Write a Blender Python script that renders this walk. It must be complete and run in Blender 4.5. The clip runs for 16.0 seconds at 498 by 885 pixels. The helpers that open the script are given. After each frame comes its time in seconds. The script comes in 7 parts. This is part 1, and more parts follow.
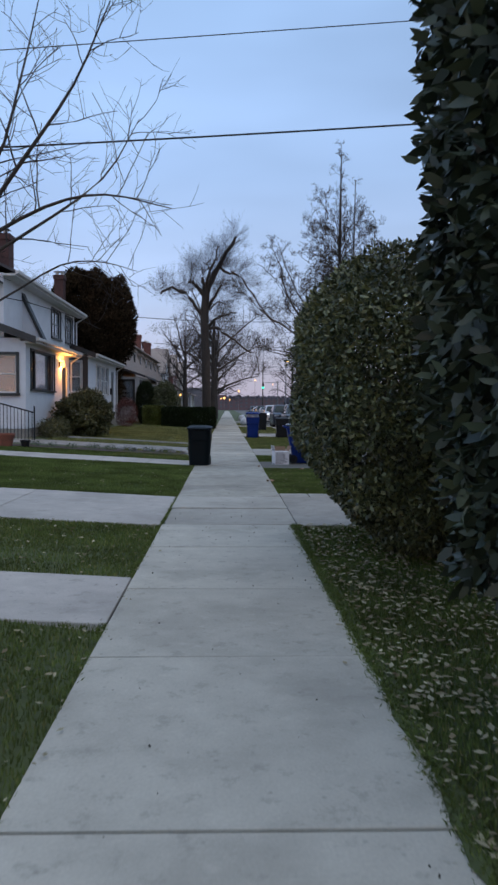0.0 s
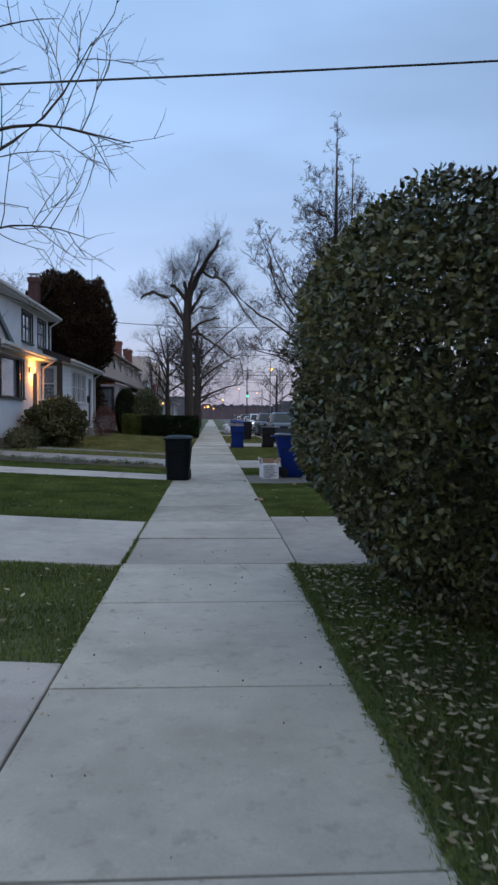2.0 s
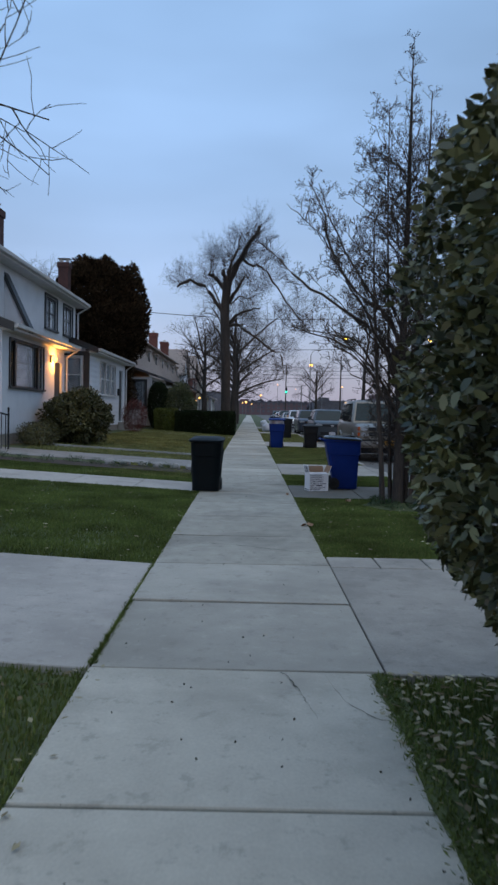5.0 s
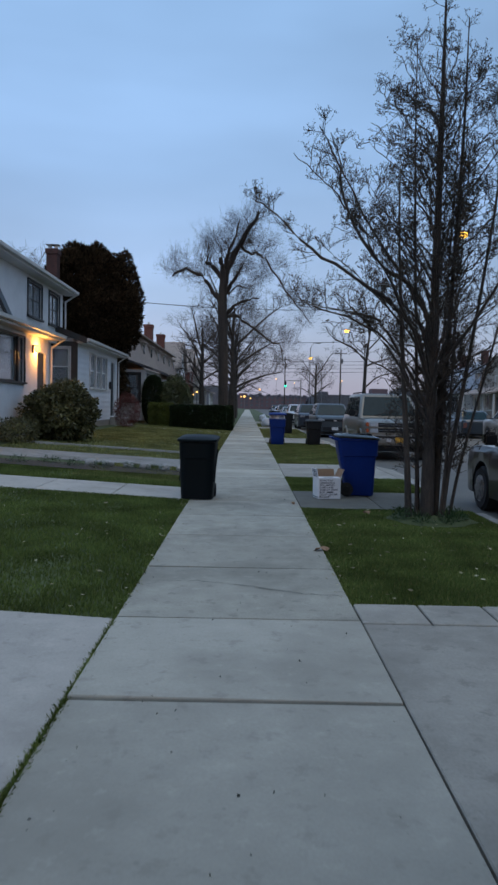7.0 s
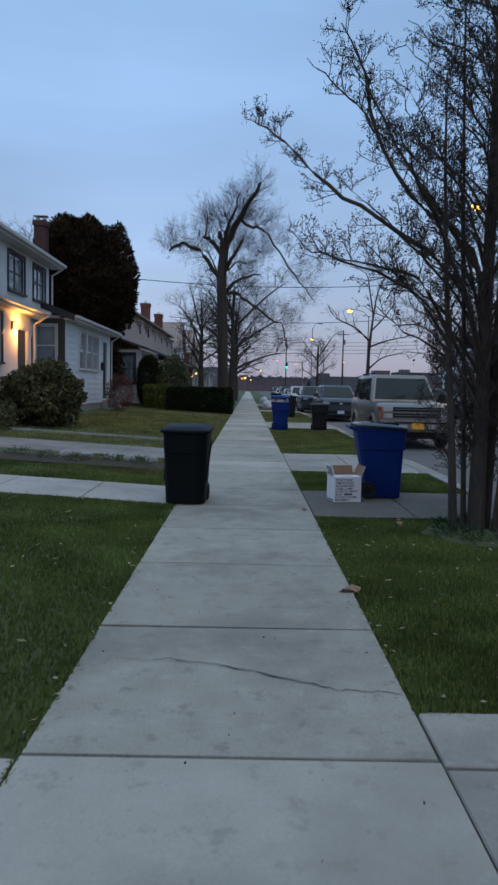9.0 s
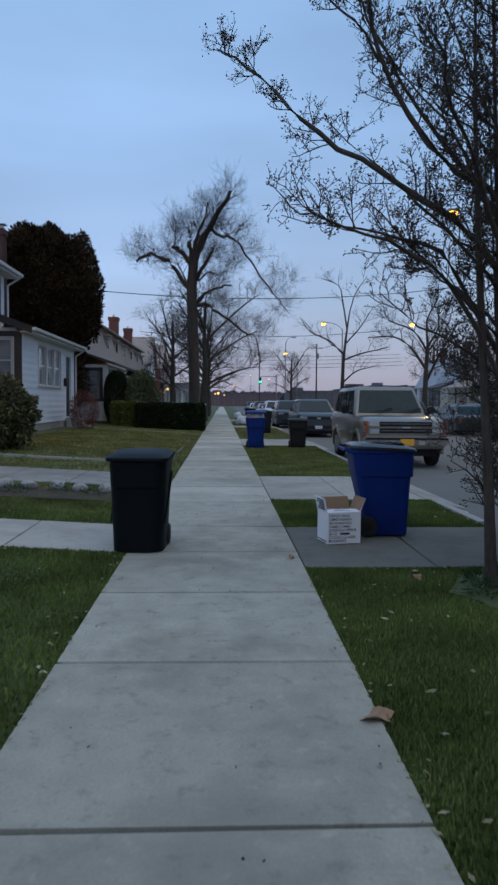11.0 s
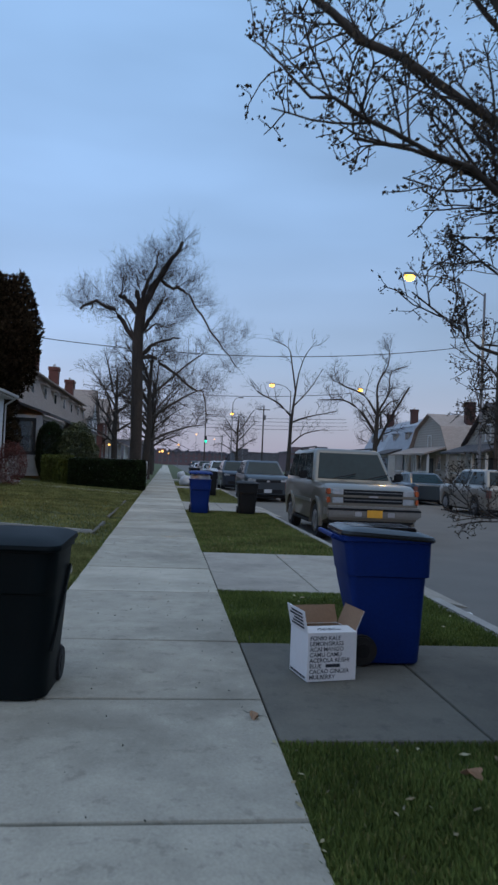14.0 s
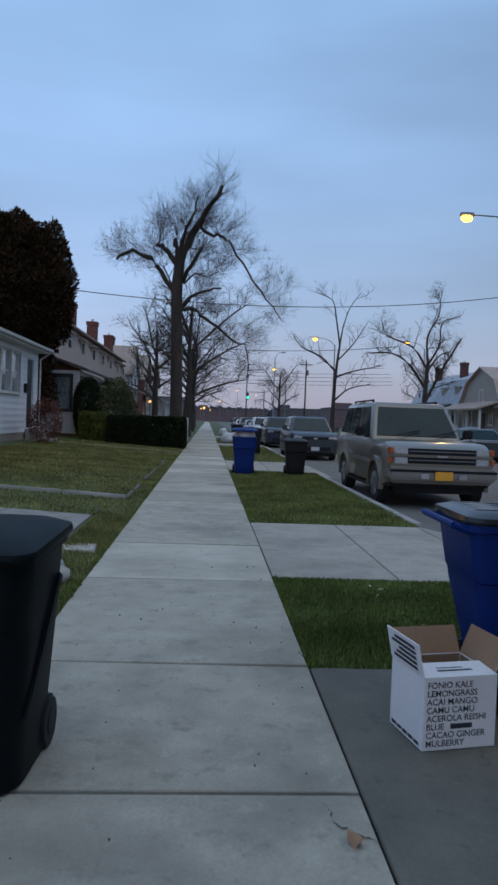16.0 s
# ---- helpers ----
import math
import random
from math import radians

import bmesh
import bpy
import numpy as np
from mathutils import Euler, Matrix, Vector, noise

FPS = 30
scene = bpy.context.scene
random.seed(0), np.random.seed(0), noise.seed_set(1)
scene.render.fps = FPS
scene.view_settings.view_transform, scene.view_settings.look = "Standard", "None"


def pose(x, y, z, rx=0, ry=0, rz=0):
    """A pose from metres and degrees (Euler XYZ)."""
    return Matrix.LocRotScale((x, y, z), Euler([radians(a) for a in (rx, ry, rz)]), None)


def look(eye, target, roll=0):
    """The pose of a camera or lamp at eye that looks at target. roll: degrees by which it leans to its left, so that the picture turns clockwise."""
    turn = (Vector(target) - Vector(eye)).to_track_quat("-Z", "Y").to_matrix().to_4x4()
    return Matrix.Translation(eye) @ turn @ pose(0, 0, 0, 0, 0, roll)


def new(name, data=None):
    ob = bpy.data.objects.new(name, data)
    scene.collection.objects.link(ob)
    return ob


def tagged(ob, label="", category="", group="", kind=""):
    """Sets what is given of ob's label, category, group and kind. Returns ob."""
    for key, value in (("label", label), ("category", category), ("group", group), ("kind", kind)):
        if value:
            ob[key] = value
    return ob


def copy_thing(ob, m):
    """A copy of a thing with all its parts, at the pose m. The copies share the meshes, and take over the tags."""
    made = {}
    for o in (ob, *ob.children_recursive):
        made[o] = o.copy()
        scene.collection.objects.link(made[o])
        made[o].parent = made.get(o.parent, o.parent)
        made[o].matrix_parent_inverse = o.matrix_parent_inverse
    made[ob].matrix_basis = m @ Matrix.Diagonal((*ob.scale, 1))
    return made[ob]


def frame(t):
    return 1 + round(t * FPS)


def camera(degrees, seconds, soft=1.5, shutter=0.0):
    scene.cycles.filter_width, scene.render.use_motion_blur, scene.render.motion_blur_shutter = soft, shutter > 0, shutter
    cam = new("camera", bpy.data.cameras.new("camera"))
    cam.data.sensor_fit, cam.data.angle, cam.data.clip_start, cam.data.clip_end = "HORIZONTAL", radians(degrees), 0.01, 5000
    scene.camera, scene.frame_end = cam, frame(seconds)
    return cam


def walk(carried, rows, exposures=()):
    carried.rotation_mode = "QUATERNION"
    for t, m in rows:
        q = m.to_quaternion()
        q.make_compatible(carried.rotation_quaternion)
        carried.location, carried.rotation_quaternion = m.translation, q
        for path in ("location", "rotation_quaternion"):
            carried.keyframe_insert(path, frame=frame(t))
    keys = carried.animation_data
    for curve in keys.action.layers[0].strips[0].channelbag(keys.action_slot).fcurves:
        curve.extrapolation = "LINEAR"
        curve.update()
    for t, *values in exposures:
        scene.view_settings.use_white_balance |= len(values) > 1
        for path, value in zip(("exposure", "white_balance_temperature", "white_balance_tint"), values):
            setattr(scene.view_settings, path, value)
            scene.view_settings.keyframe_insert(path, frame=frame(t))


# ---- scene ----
cam = camera(38.0, 16.0, soft=2.6, shutter=0.4)
PATH = [
    (0, (-0.065, 0.483, 1.331), (-0.003, 2.48, 1.234), 0.4),
    (0.5, (-0.065, 0.975, 1.317), (0.023, 2.971, 1.233), 0.2),
    (1, (-0.021, 1.442, 1.301), (0.121, 3.435, 1.204), 0.0),
    (1.5, (-0.013, 1.881, 1.296), (0.12, 3.874, 1.198), 0.4),
    (2, (-0.024, 2.296, 1.301), (0.082, 4.292, 1.229), 0.3),
    (2.5, (0.004, 2.744, 1.306), (0.056, 4.743, 1.237), 1.9),
    (3, (0.002, 3.175, 1.315), (0.049, 5.172, 1.217), 1.6),
    (3.5, (0.006, 3.597, 1.313), (0.018, 5.594, 1.206), 2.4),
    (4, (0.002, 4.051, 1.333), (-0.001, 6.049, 1.247), 1.3),
    (6.5, (0.008, 6.287, 1.34), (0.015, 8.285, 1.255), 1.3),
    (7, (0.002, 6.763, 1.336), (0.009, 8.76, 1.235), 1.2),
    (7.5, (-0.016, 7.267, 1.349), (0.037, 9.264, 1.261), 0.8),
    (8, (-0.005, 7.75, 1.351), (0.032, 9.748, 1.265), 1.6),
    (8.5, (-0.017, 8.231, 1.358), (0.017, 10.228, 1.249), 1.0),
    (9, (0.011, 8.698, 1.348), (0.017, 10.692, 1.197), 1.2),
    (11.5, (0.061, 10.888, 1.34), (0.172, 12.883, 1.272), 0.4),
    (12, (0.085, 11.297, 1.343), (0.23, 13.291, 1.386), 0.7),
    (12.5, (0.13, 11.673, 1.337), (0.273, 13.666, 1.414), 2.1),
    (13, (0.134, 12.045, 1.34), (0.354, 14.032, 1.408), 1.1),
    (13.5, (0.151, 12.413, 1.341), (0.375, 14.4, 1.386), 2.8),
    (14, (0.133, 12.789, 1.34), (0.359, 14.776, 1.402), 2.5),
    (14.5, (0.127, 13.164, 1.328), (0.358, 15.149, 1.406), 2.8),
    (15, (0.13, 13.558, 1.32), (0.313, 15.55, 1.345), 3.4),
    (15.5, (0.107, 13.983, 1.327), (0.266, 15.976, 1.294), 1.7),
    (16, (0.146, 14.403, 1.329), (0.263, 16.399, 1.266), 2.2),
]
walk(cam, [(t, look(eye, target, roll)) for t, eye, target, roll in PATH], exposures=[(0.0, 0.15, 6750, 15), (4.0, 0.06, 6650, 12), (7.0, -0.07, 6480, 9), (12.0, -0.08, 6450, 10), (16.0, -0.08, 6450, 10)])

# ---------- world and light: a heavy overcast dusk ----------
scene.view_settings.exposure = 0.0
world = bpy.data.worlds.new("dusk_sky")
scene.world = world
world.use_nodes = True
wn, wl = world.node_tree.nodes, world.node_tree.links
wn.clear()
w_out = wn.new("ShaderNodeOutputWorld")
w_bg = wn.new("ShaderNodeBackground")
w_co = wn.new("ShaderNodeTexCoord")
w_sep = wn.new("ShaderNodeSeparateXYZ")
w_ramp = wn.new("ShaderNodeValToRGB")
w_sky = wn.new("ShaderNodeTexSky")
w_sky.sky_type = "NISHITA"
w_sky.sun_disc = False
w_sky.sun_elevation = radians(4)
w_sky.sun_rotation = radians(200)
w_map = wn.new("ShaderNodeMapping")
w_map.inputs["Scale"].default_value = (1.2, 1.2, 4.5)
w_noise = wn.new("ShaderNodeTexNoise")
w_noise.inputs["Scale"].default_value = 1.7
w_noise.inputs["Detail"].default_value = 3.0
w_noise.inputs["Roughness"].default_value = 0.45
w_cloud = wn.new("ShaderNodeMapRange")
w_cloud.inputs["From Min"].default_value = 0.3
w_cloud.inputs["From Max"].default_value = 0.7
w_cloud.inputs["To Min"].default_value = 0.84
w_cloud.inputs["To Max"].default_value = 1.14
w_mul = wn.new("ShaderNodeMix")
w_mul.data_type, w_mul.blend_type = "RGBA", "MULTIPLY"
w_mul.inputs["Factor"].default_value = 1.0
w_skymix = wn.new("ShaderNodeMix")
w_skymix.data_type = "RGBA"
w_skymix.inputs["Factor"].default_value = 0.03
ramp = w_ramp.color_ramp
ramp.elements[0].position, ramp.elements[0].color = 0.0, (0.38, 0.39, 0.54, 1)
ramp.elements[1].position, ramp.elements[1].color = 1.0, (0.28, 0.47, 0.78, 1)
for p, c in ((0.04, (0.40, 0.44, 0.65, 1)), (0.14, (0.35, 0.48, 0.75, 1)), (0.30, (0.325, 0.51, 0.84, 1)), (0.5, (0.30, 0.50, 0.83, 1))):
    ramp.elements.new(p).color = c
wl.new(w_co.outputs["Generated"], w_sep.inputs[0])
wl.new(w_sep.outputs["Z"], w_ramp.inputs["Fac"])
wl.new(w_co.outputs["Generated"], w_map.inputs["Vector"])
wl.new(w_map.outputs[0], w_noise.inputs["Vector"])
wl.new(w_noise.outputs["Fac"], w_cloud.inputs["Value"])
wl.new(w_ramp.outputs[0], w_mul.inputs["A"])
wl.new(w_cloud.outputs[0], w_mul.inputs["B"])
w_az = wn.new("ShaderNodeMapRange")
w_az.inputs["From Min"].default_value, w_az.inputs["From Max"].default_value = -0.15, 0.42
w_az.inputs["To Min"].default_value, w_az.inputs["To Max"].default_value = 1.05, 0.79
w_side = wn.new("ShaderNodeMix")
w_side.data_type, w_side.blend_type = "RGBA", "MULTIPLY"
w_side.inputs["Factor"].default_value = 1.0
wl.new(w_sep.outputs["X"], w_az.inputs["Value"])
wl.new(w_mul.outputs["Result"], w_side.inputs["A"])
wl.new(w_az.outputs[0], w_side.inputs["B"])
wl.new(w_side.outputs["Result"], w_skymix.inputs["A"])
wl.new(w_sky.outputs[0], w_skymix.inputs["B"])
wl.new(w_skymix.outputs["Result"], w_bg.inputs["Color"])
wl.new(w_bg.outputs[0], w_out.inputs["Surface"])
w_bg.inputs["Strength"].default_value = 1.0

sun_data = bpy.data.lights.new("veiled_sun", "SUN")
sun_data.energy, sun_data.angle, sun_data.color = 0.7, radians(70), (1.0, 0.93, 0.78)
new("veiled_sun", sun_data).matrix_world = look((0, 0, 50), (-8, 14, 0))


# ---------- materials ----------
def material(name, base, dark=None, scale=6.0, fine=60.0, rough=0.7, metal=0.0, bump=0.15, spread=0.12, stretch=(1, 1, 1), coat=0.0, tint=0.0, spec=0.5):
    """Base colour broken up by a coarse and a fine noise, with bump; spread: brightness change from object to object."""
    m = bpy.data.materials.new(name)
    m.use_nodes = True
    nt = m.node_tree
    n, l = nt.nodes, nt.links
    b = n["Principled BSDF"]
    dark = dark or tuple(c * 0.72 for c in base)
    co = n.new("ShaderNodeTexCoord")
    mp = n.new("ShaderNodeMapping")
    mp.inputs["Scale"].default_value = stretch
    l.new(co.outputs["Object"], mp.inputs["Vector"])
    a = n.new("ShaderNodeTexNoise")
    a.inputs["Scale"].default_value, a.inputs["Detail"].default_value = scale, 4
    f = n.new("ShaderNodeTexNoise")
    f.inputs["Scale"].default_value, f.inputs["Detail"].default_value = fine, 3
    for t in (a, f):
        l.new(mp.outputs[0], t.inputs["Vector"])
    mix = n.new("ShaderNodeMath")
    mix.operation = "MULTIPLY_ADD"
    mix.inputs[1].default_value = 0.55
    l.new(f.outputs["Fac"], mix.inputs[0])
    half = n.new("ShaderNodeMath")
    half.operation = "MULTIPLY"
    half.inputs[1].default_value = 0.6
    l.new(a.outputs["Fac"], half.inputs[0])
    l.new(half.outputs[0], mix.inputs[2])
    r = n.new("ShaderNodeValToRGB")
    r.color_ramp.elements[0].position, r.color_ramp.elements[0].color = 0.36, (*dark, 1)
    r.color_ramp.elements[1].position, r.color_ramp.elements[1].color = 0.78, (*base, 1)
    l.new(mix.outputs[0], r.inputs["Fac"])
    hsv = n.new("ShaderNodeHueSaturation")
    info = n.new("ShaderNodeObjectInfo")
    rng = n.new("ShaderNodeMapRange")
    rng.inputs["To Min"].default_value, rng.inputs["To Max"].default_value = 1 - spread, 1 + spread
    l.new(info.outputs["Random"], rng.inputs["Value"])
    l.new(rng.outputs[0], hsv.inputs["Value"])
    l.new(r.outputs[0], hsv.inputs["Color"])
    l.new(hsv.outputs[0], b.inputs["Base Color"])
    b.inputs["Roughness"].default_value = rough
    b.inputs["Metallic"].default_value = metal
    b.inputs["Coat Weight"].default_value = coat
    b.inputs["Specular IOR Level"].default_value = spec
    if bump:
        bp = n.new("ShaderNodeBump")
        bp.inputs["Strength"].default_value = bump
        bp.inputs["Distance"].default_value = 0.01
        l.new(mix.outputs[0], bp.inputs["Height"])
        l.new(bp.outputs[0], b.inputs["Normal"])
    return m


def leaf_material(name, base, dark, rough=0.45, spec=0.35):
    """Leaves and twigs: each island takes its own shade between two colours."""
    m = bpy.data.materials.new(name)
    m.use_nodes = True
    n, l = m.node_tree.nodes, m.node_tree.links
    b = n["Principled BSDF"]
    g = n.new("ShaderNodeNewGeometry")
    r = n.new("ShaderNodeValToRGB")
    r.color_ramp.elements[0].color = (*dark, 1)
    r.color_ramp.elements[1].color = (*base, 1)
    l.new(g.outputs["Random Per Island"], r.inputs["Fac"])
    co = n.new("ShaderNodeTexCoord")
    t = n.new("ShaderNodeTexNoise")
    t.inputs["Scale"].default_value = 1.3
    l.new(co.outputs["Object"], t.inputs["Vector"])
    mr = n.new("ShaderNodeMapRange")
    mr.inputs["From Min"].default_value, mr.inputs["From Max"].default_value = 0.3, 0.7
    mr.inputs["To Min"].default_value, mr.inputs["To Max"].default_value = 0.6, 1.25
    l.new(t.outputs["Fac"], mr.inputs["Value"])
    hsv = n.new("ShaderNodeHueSaturation")
    l.new(mr.outputs[0], hsv.inputs["Value"])
    l.new(r.outputs[0], hsv.inputs["Color"])
    l.new(hsv.outputs[0], b.inputs["Base Color"])
    b.inputs["Roughness"].default_value = rough
    b.inputs["Specular IOR Level"].default_value = spec
    return m


def glass_material(name, tint, rough=0.04):
    m = bpy.data.materials.new(name)
    m.use_nodes = True
    b = m.node_tree.nodes["Principled BSDF"]
    b.inputs["Base Color"].default_value = (*tint, 1)
    b.inputs["Roughness"].default_value = rough
    b.inputs["IOR"].default_value = 1.5
    b.inputs["Transmission Weight"].default_value = 0.85
    return m


def glow_material(name, colour, strength):
    m = bpy.data.materials.new(name)
    m.use_nodes = True
    b = m.node_tree.nodes["Principled BSDF"]
    b.inputs["Base Color"].default_value = (*colour, 1)
    b.inputs["Emission Color"].default_value = (*colour, 1)
    b.inputs["Emission Strength"].default_value = strength
    return m


def concrete_material(name, base, dark, stain):
    """Broomed concrete: fine speckle, broad damp stains in world space, small dark spots."""
    m = material(name, base, dark, scale=4.5, fine=75.0, rough=0.85, bump=0.2, spread=0.09)
    n, l = m.node_tree.nodes, m.node_tree.links
    b = n["Principled BSDF"]
    src = b.inputs["Base Color"].links[0].from_socket
    g = n.new("ShaderNodeNewGeometry")
    big = n.new("ShaderNodeTexNoise")
    big.inputs["Scale"].default_value, big.inputs["Detail"].default_value = 0.75, 6
    big.inputs["Roughness"].default_value = 0.62
    l.new(g.outputs["Position"], big.inputs["Vector"])
    k = n.new("ShaderNodeMapRange")
    k.inputs["From Min"].default_value, k.inputs["From Max"].default_value = 0.46, 0.66
    k.inputs["To Min"].default_value, k.inputs["To Max"].default_value = 0.0, 0.75
    l.new(big.outputs["Fac"], k.inputs["Value"])
    mx = n.new("ShaderNodeMix")
    mx.data_type = "RGBA"
    l.new(k.outputs[0], mx.inputs["Factor"])
    l.new(src, mx.inputs["A"])
    mx.inputs["B"].default_value = (*stain, 1)
    v = n.new("ShaderNodeTexVoronoi")
    v.inputs["Scale"].default_value = 9.0
    l.new(g.outputs["Position"], v.inputs["Vector"])
    s = n.new("ShaderNodeMapRange")
    s.inputs["From Min"].default_value, s.inputs["From Max"].default_value = 0.05, 0.11
    s.inputs["To Min"].default_value, s.inputs["To Max"].default_value = 0.35, 0.0
    l.new(v.outputs["Distance"], s.inputs["Value"])
    mx2 = n.new("ShaderNodeMix")
    mx2.data_type = "RGBA"
    l.new(s.outputs[0], mx2.inputs["Factor"])
    l.new(mx.outputs["Result"], mx2.inputs["A"])
    mx2.inputs["B"].default_value = (0.16, 0.155, 0.14, 1)
    blot = n.new("ShaderNodeTexNoise")
    blot.inputs["Scale"].default_value, blot.inputs["Detail"].default_value = 7.0, 5
    blot.inputs["Roughness"].default_value = 0.7
    l.new(g.outputs["Position"], blot.inputs["Vector"])
    bk = n.new("ShaderNodeMapRange")
    bk.inputs["From Min"].default_value, bk.inputs["From Max"].default_value = 0.56, 0.66
    bk.inputs["To Min"].default_value, bk.inputs["To Max"].default_value = 0.0, 0.5
    l.new(blot.outputs["Fac"], bk.inputs["Value"])
    pk = n.new("ShaderNodeMapRange")
    pk.inputs["From Min"].default_value, pk.inputs["From Max"].default_value = 0.30, 0.42
    pk.inputs["To Min"].default_value, pk.inputs["To Max"].default_value = 0.35, 0.0
    l.new(blot.outputs["Fac"], pk.inputs["Value"])
    mx3 = n.new("ShaderNodeMix")
    mx3.data_type = "RGBA"
    l.new(bk.outputs[0], mx3.inputs["Factor"])
    l.new(mx2.outputs["Result"], mx3.inputs["A"])
    mx3.inputs["B"].default_value = (*[c * 0.9 for c in stain], 1)
    mx4 = n.new("ShaderNodeMix")
    mx4.data_type = "RGBA"
    l.new(pk.outputs[0], mx4.inputs["Factor"])
    l.new(mx3.outputs["Result"], mx4.inputs["A"])
    mx4.inputs["B"].default_value = (*[min(c * 1.18, 1) for c in base], 1)
    l.new(mx4.outputs["Result"], b.inputs["Base Color"])
    return m


def siding_material(name, base, pitch):
    """Painted clapboard: a lapped relief repeated up the wall."""
    m = material(name, base, tuple(c * 0.86 for c in base), scale=1.5, fine=30, rough=0.6, bump=0.05, spread=0.03)
    n, l = m.node_tree.nodes, m.node_tree.links
    b = n["Principled BSDF"]
    g = n.new("ShaderNodeNewGeometry")
    sp = n.new("ShaderNodeSeparateXYZ")
    l.new(g.outputs["Position"], sp.inputs[0])
    md = n.new("ShaderNodeMath")
    md.operation = "PINGPONG"
    md.inputs[1].default_value = pitch
    l.new(sp.outputs["Z"], md.inputs[0])
    bp = n.new("ShaderNodeBump")
    bp.inputs["Strength"].default_value, bp.inputs["Distance"].default_value = 0.9, 0.12
    l.new(md.outputs[0], bp.inputs["Height"])
    l.new(bp.outputs[0], b.inputs["Normal"])
    return m


M = {}
M["slab"] = concrete_material("sidewalk_concrete", (0.52, 0.482, 0.40), (0.41, 0.378, 0.312), (0.30, 0.275, 0.226))
M["worn_slab"] = concrete_material("worn_sidewalk_concrete", (0.43, 0.397, 0.327), (0.29, 0.267, 0.218), (0.185, 0.17, 0.138))
M["cross_slab"] = concrete_material("smooth_grey_concrete", (0.41, 0.38, 0.32), (0.33, 0.305, 0.256), (0.265, 0.244, 0.204))
M["apron"] = concrete_material("apron_concrete", (0.38, 0.345, 0.295), (0.275, 0.25, 0.213), (0.18, 0.164, 0.14))
M["drive"] = concrete_material("driveway_concrete", (0.49, 0.445, 0.39), (0.38, 0.345, 0.305), (0.29, 0.263, 0.23))
M["pad"] = concrete_material("dark_old_concrete", (0.15, 0.139, 0.112), (0.105, 0.097, 0.08), (0.072, 0.067, 0.055))
M["gravel"] = concrete_material("grey_gravel", (0.31, 0.29, 0.265), (0.18, 0.165, 0.148), (0.15, 0.135, 0.115))
M["asphalt"] = material("asphalt", (0.15, 0.14, 0.125), (0.10, 0.093, 0.083), 0.9, 90, 0.85, bump=0.3, spread=0)
M["kerb"] = material("kerb_concrete", (0.40, 0.38, 0.35), (0.24, 0.23, 0.21), 3, 60, 0.85, bump=0.3)
M["joint"] = material("joint_dirt", (0.05, 0.047, 0.036), (0.025, 0.025, 0.02), 5, 60, 0.95)
M["soil"] = material("lawn_ground", (0.092, 0.110, 0.038), (0.052, 0.067, 0.024), 0.8, 22, 0.95, bump=0.5, spread=0)
M["mulch"] = material("mulch", (0.075, 0.05, 0.033), (0.03, 0.022, 0.016), 12, 60, 0.95, bump=0.8)
M["grass"] = leaf_material("grass_blades", (0.168, 0.208, 0.058), (0.076, 0.108, 0.030), 0.75, 0.06)
M["dry_grass"] = leaf_material("dry_grass_blades", (0.29, 0.27, 0.10), (0.11, 0.125, 0.042), 0.8, 0.08)
M["litter"] = leaf_material("pale_dead_leaves", (0.43, 0.39, 0.25), (0.19, 0.15, 0.085), 0.8, 0.2)
M["hedge_leaf"] = leaf_material("broad_evergreen_leaf", (0.165, 0.170, 0.066), (0.016, 0.029, 0.012), 0.42, 0.5)
M["laurel_leaf"] = leaf_material("laurel_leaf", (0.070, 0.088, 0.046), (0.012, 0.021, 0.013), 0.45, 0.4)
M["gold_leaf"] = leaf_material("golden_leaf", (0.24, 0.22, 0.055), (0.07, 0.085, 0.025), 0.5)
M["rhodo_leaf"] = leaf_material("rhododendron_leaf", (0.165, 0.145, 0.052), (0.035, 0.036, 0.014), 0.5)
M["conifer_leaf"] = leaf_material("dark_conifer", (0.068, 0.043, 0.024), (0.014, 0.011, 0.007), 0.95, 0.0)
M["box_leaf"] = leaf_material("clipped_hedge", (0.030, 0.044, 0.014), (0.006, 0.011, 0.005), 0.6, 0.12)
M["box_gold"] = leaf_material("yellow_green_hedge", (0.16, 0.17, 0.035), (0.06, 0.075, 0.015), 0.55, 0.25)
M["red_leaf"] = leaf_material("dark_red_shrub", (0.20, 0.055, 0.04), (0.07, 0.022, 0.02), 0.6)
M["bulb_leaf"] = leaf_material("spring_bulb_leaf", (0.05, 0.10, 0.03), (0.02, 0.045, 0.015), 0.5)
M["bud"] = leaf_material("twig_bud", (0.10, 0.075, 0.05), (0.03, 0.024, 0.02), 0.8, 0.1)
M["bark"] = material("grey_brown_bark", (0.075, 0.056, 0.044), (0.025, 0.02, 0.017), 5, 40, 0.95, bump=0.8, stretch=(1, 1, 0.25))
M["twig"] = material("twig_bark", (0.058, 0.044, 0.037), (0.026, 0.021, 0.019), 6, 50, 0.95, bump=0.2)
M["white_wall"] = material("white_stucco", (0.74, 0.735, 0.74), (0.60, 0.595, 0.60), 2, 50, 0.85, bump=0.25, spread=0.02)
M["white_siding"] = siding_material("white_clapboard", (0.72, 0.72, 0.74), 0.11)
M["white_trim"] = material("white_trim_paint", (0.68, 0.66, 0.64), (0.52, 0.50, 0.48), 4, 50, 0.55, bump=0.05, spread=0.03)
M["dark_trim"] = material("dark_green_trim", (0.030, 0.034, 0.034), (0.014, 0.016, 0.017), 4, 50, 0.5, bump=0.05)
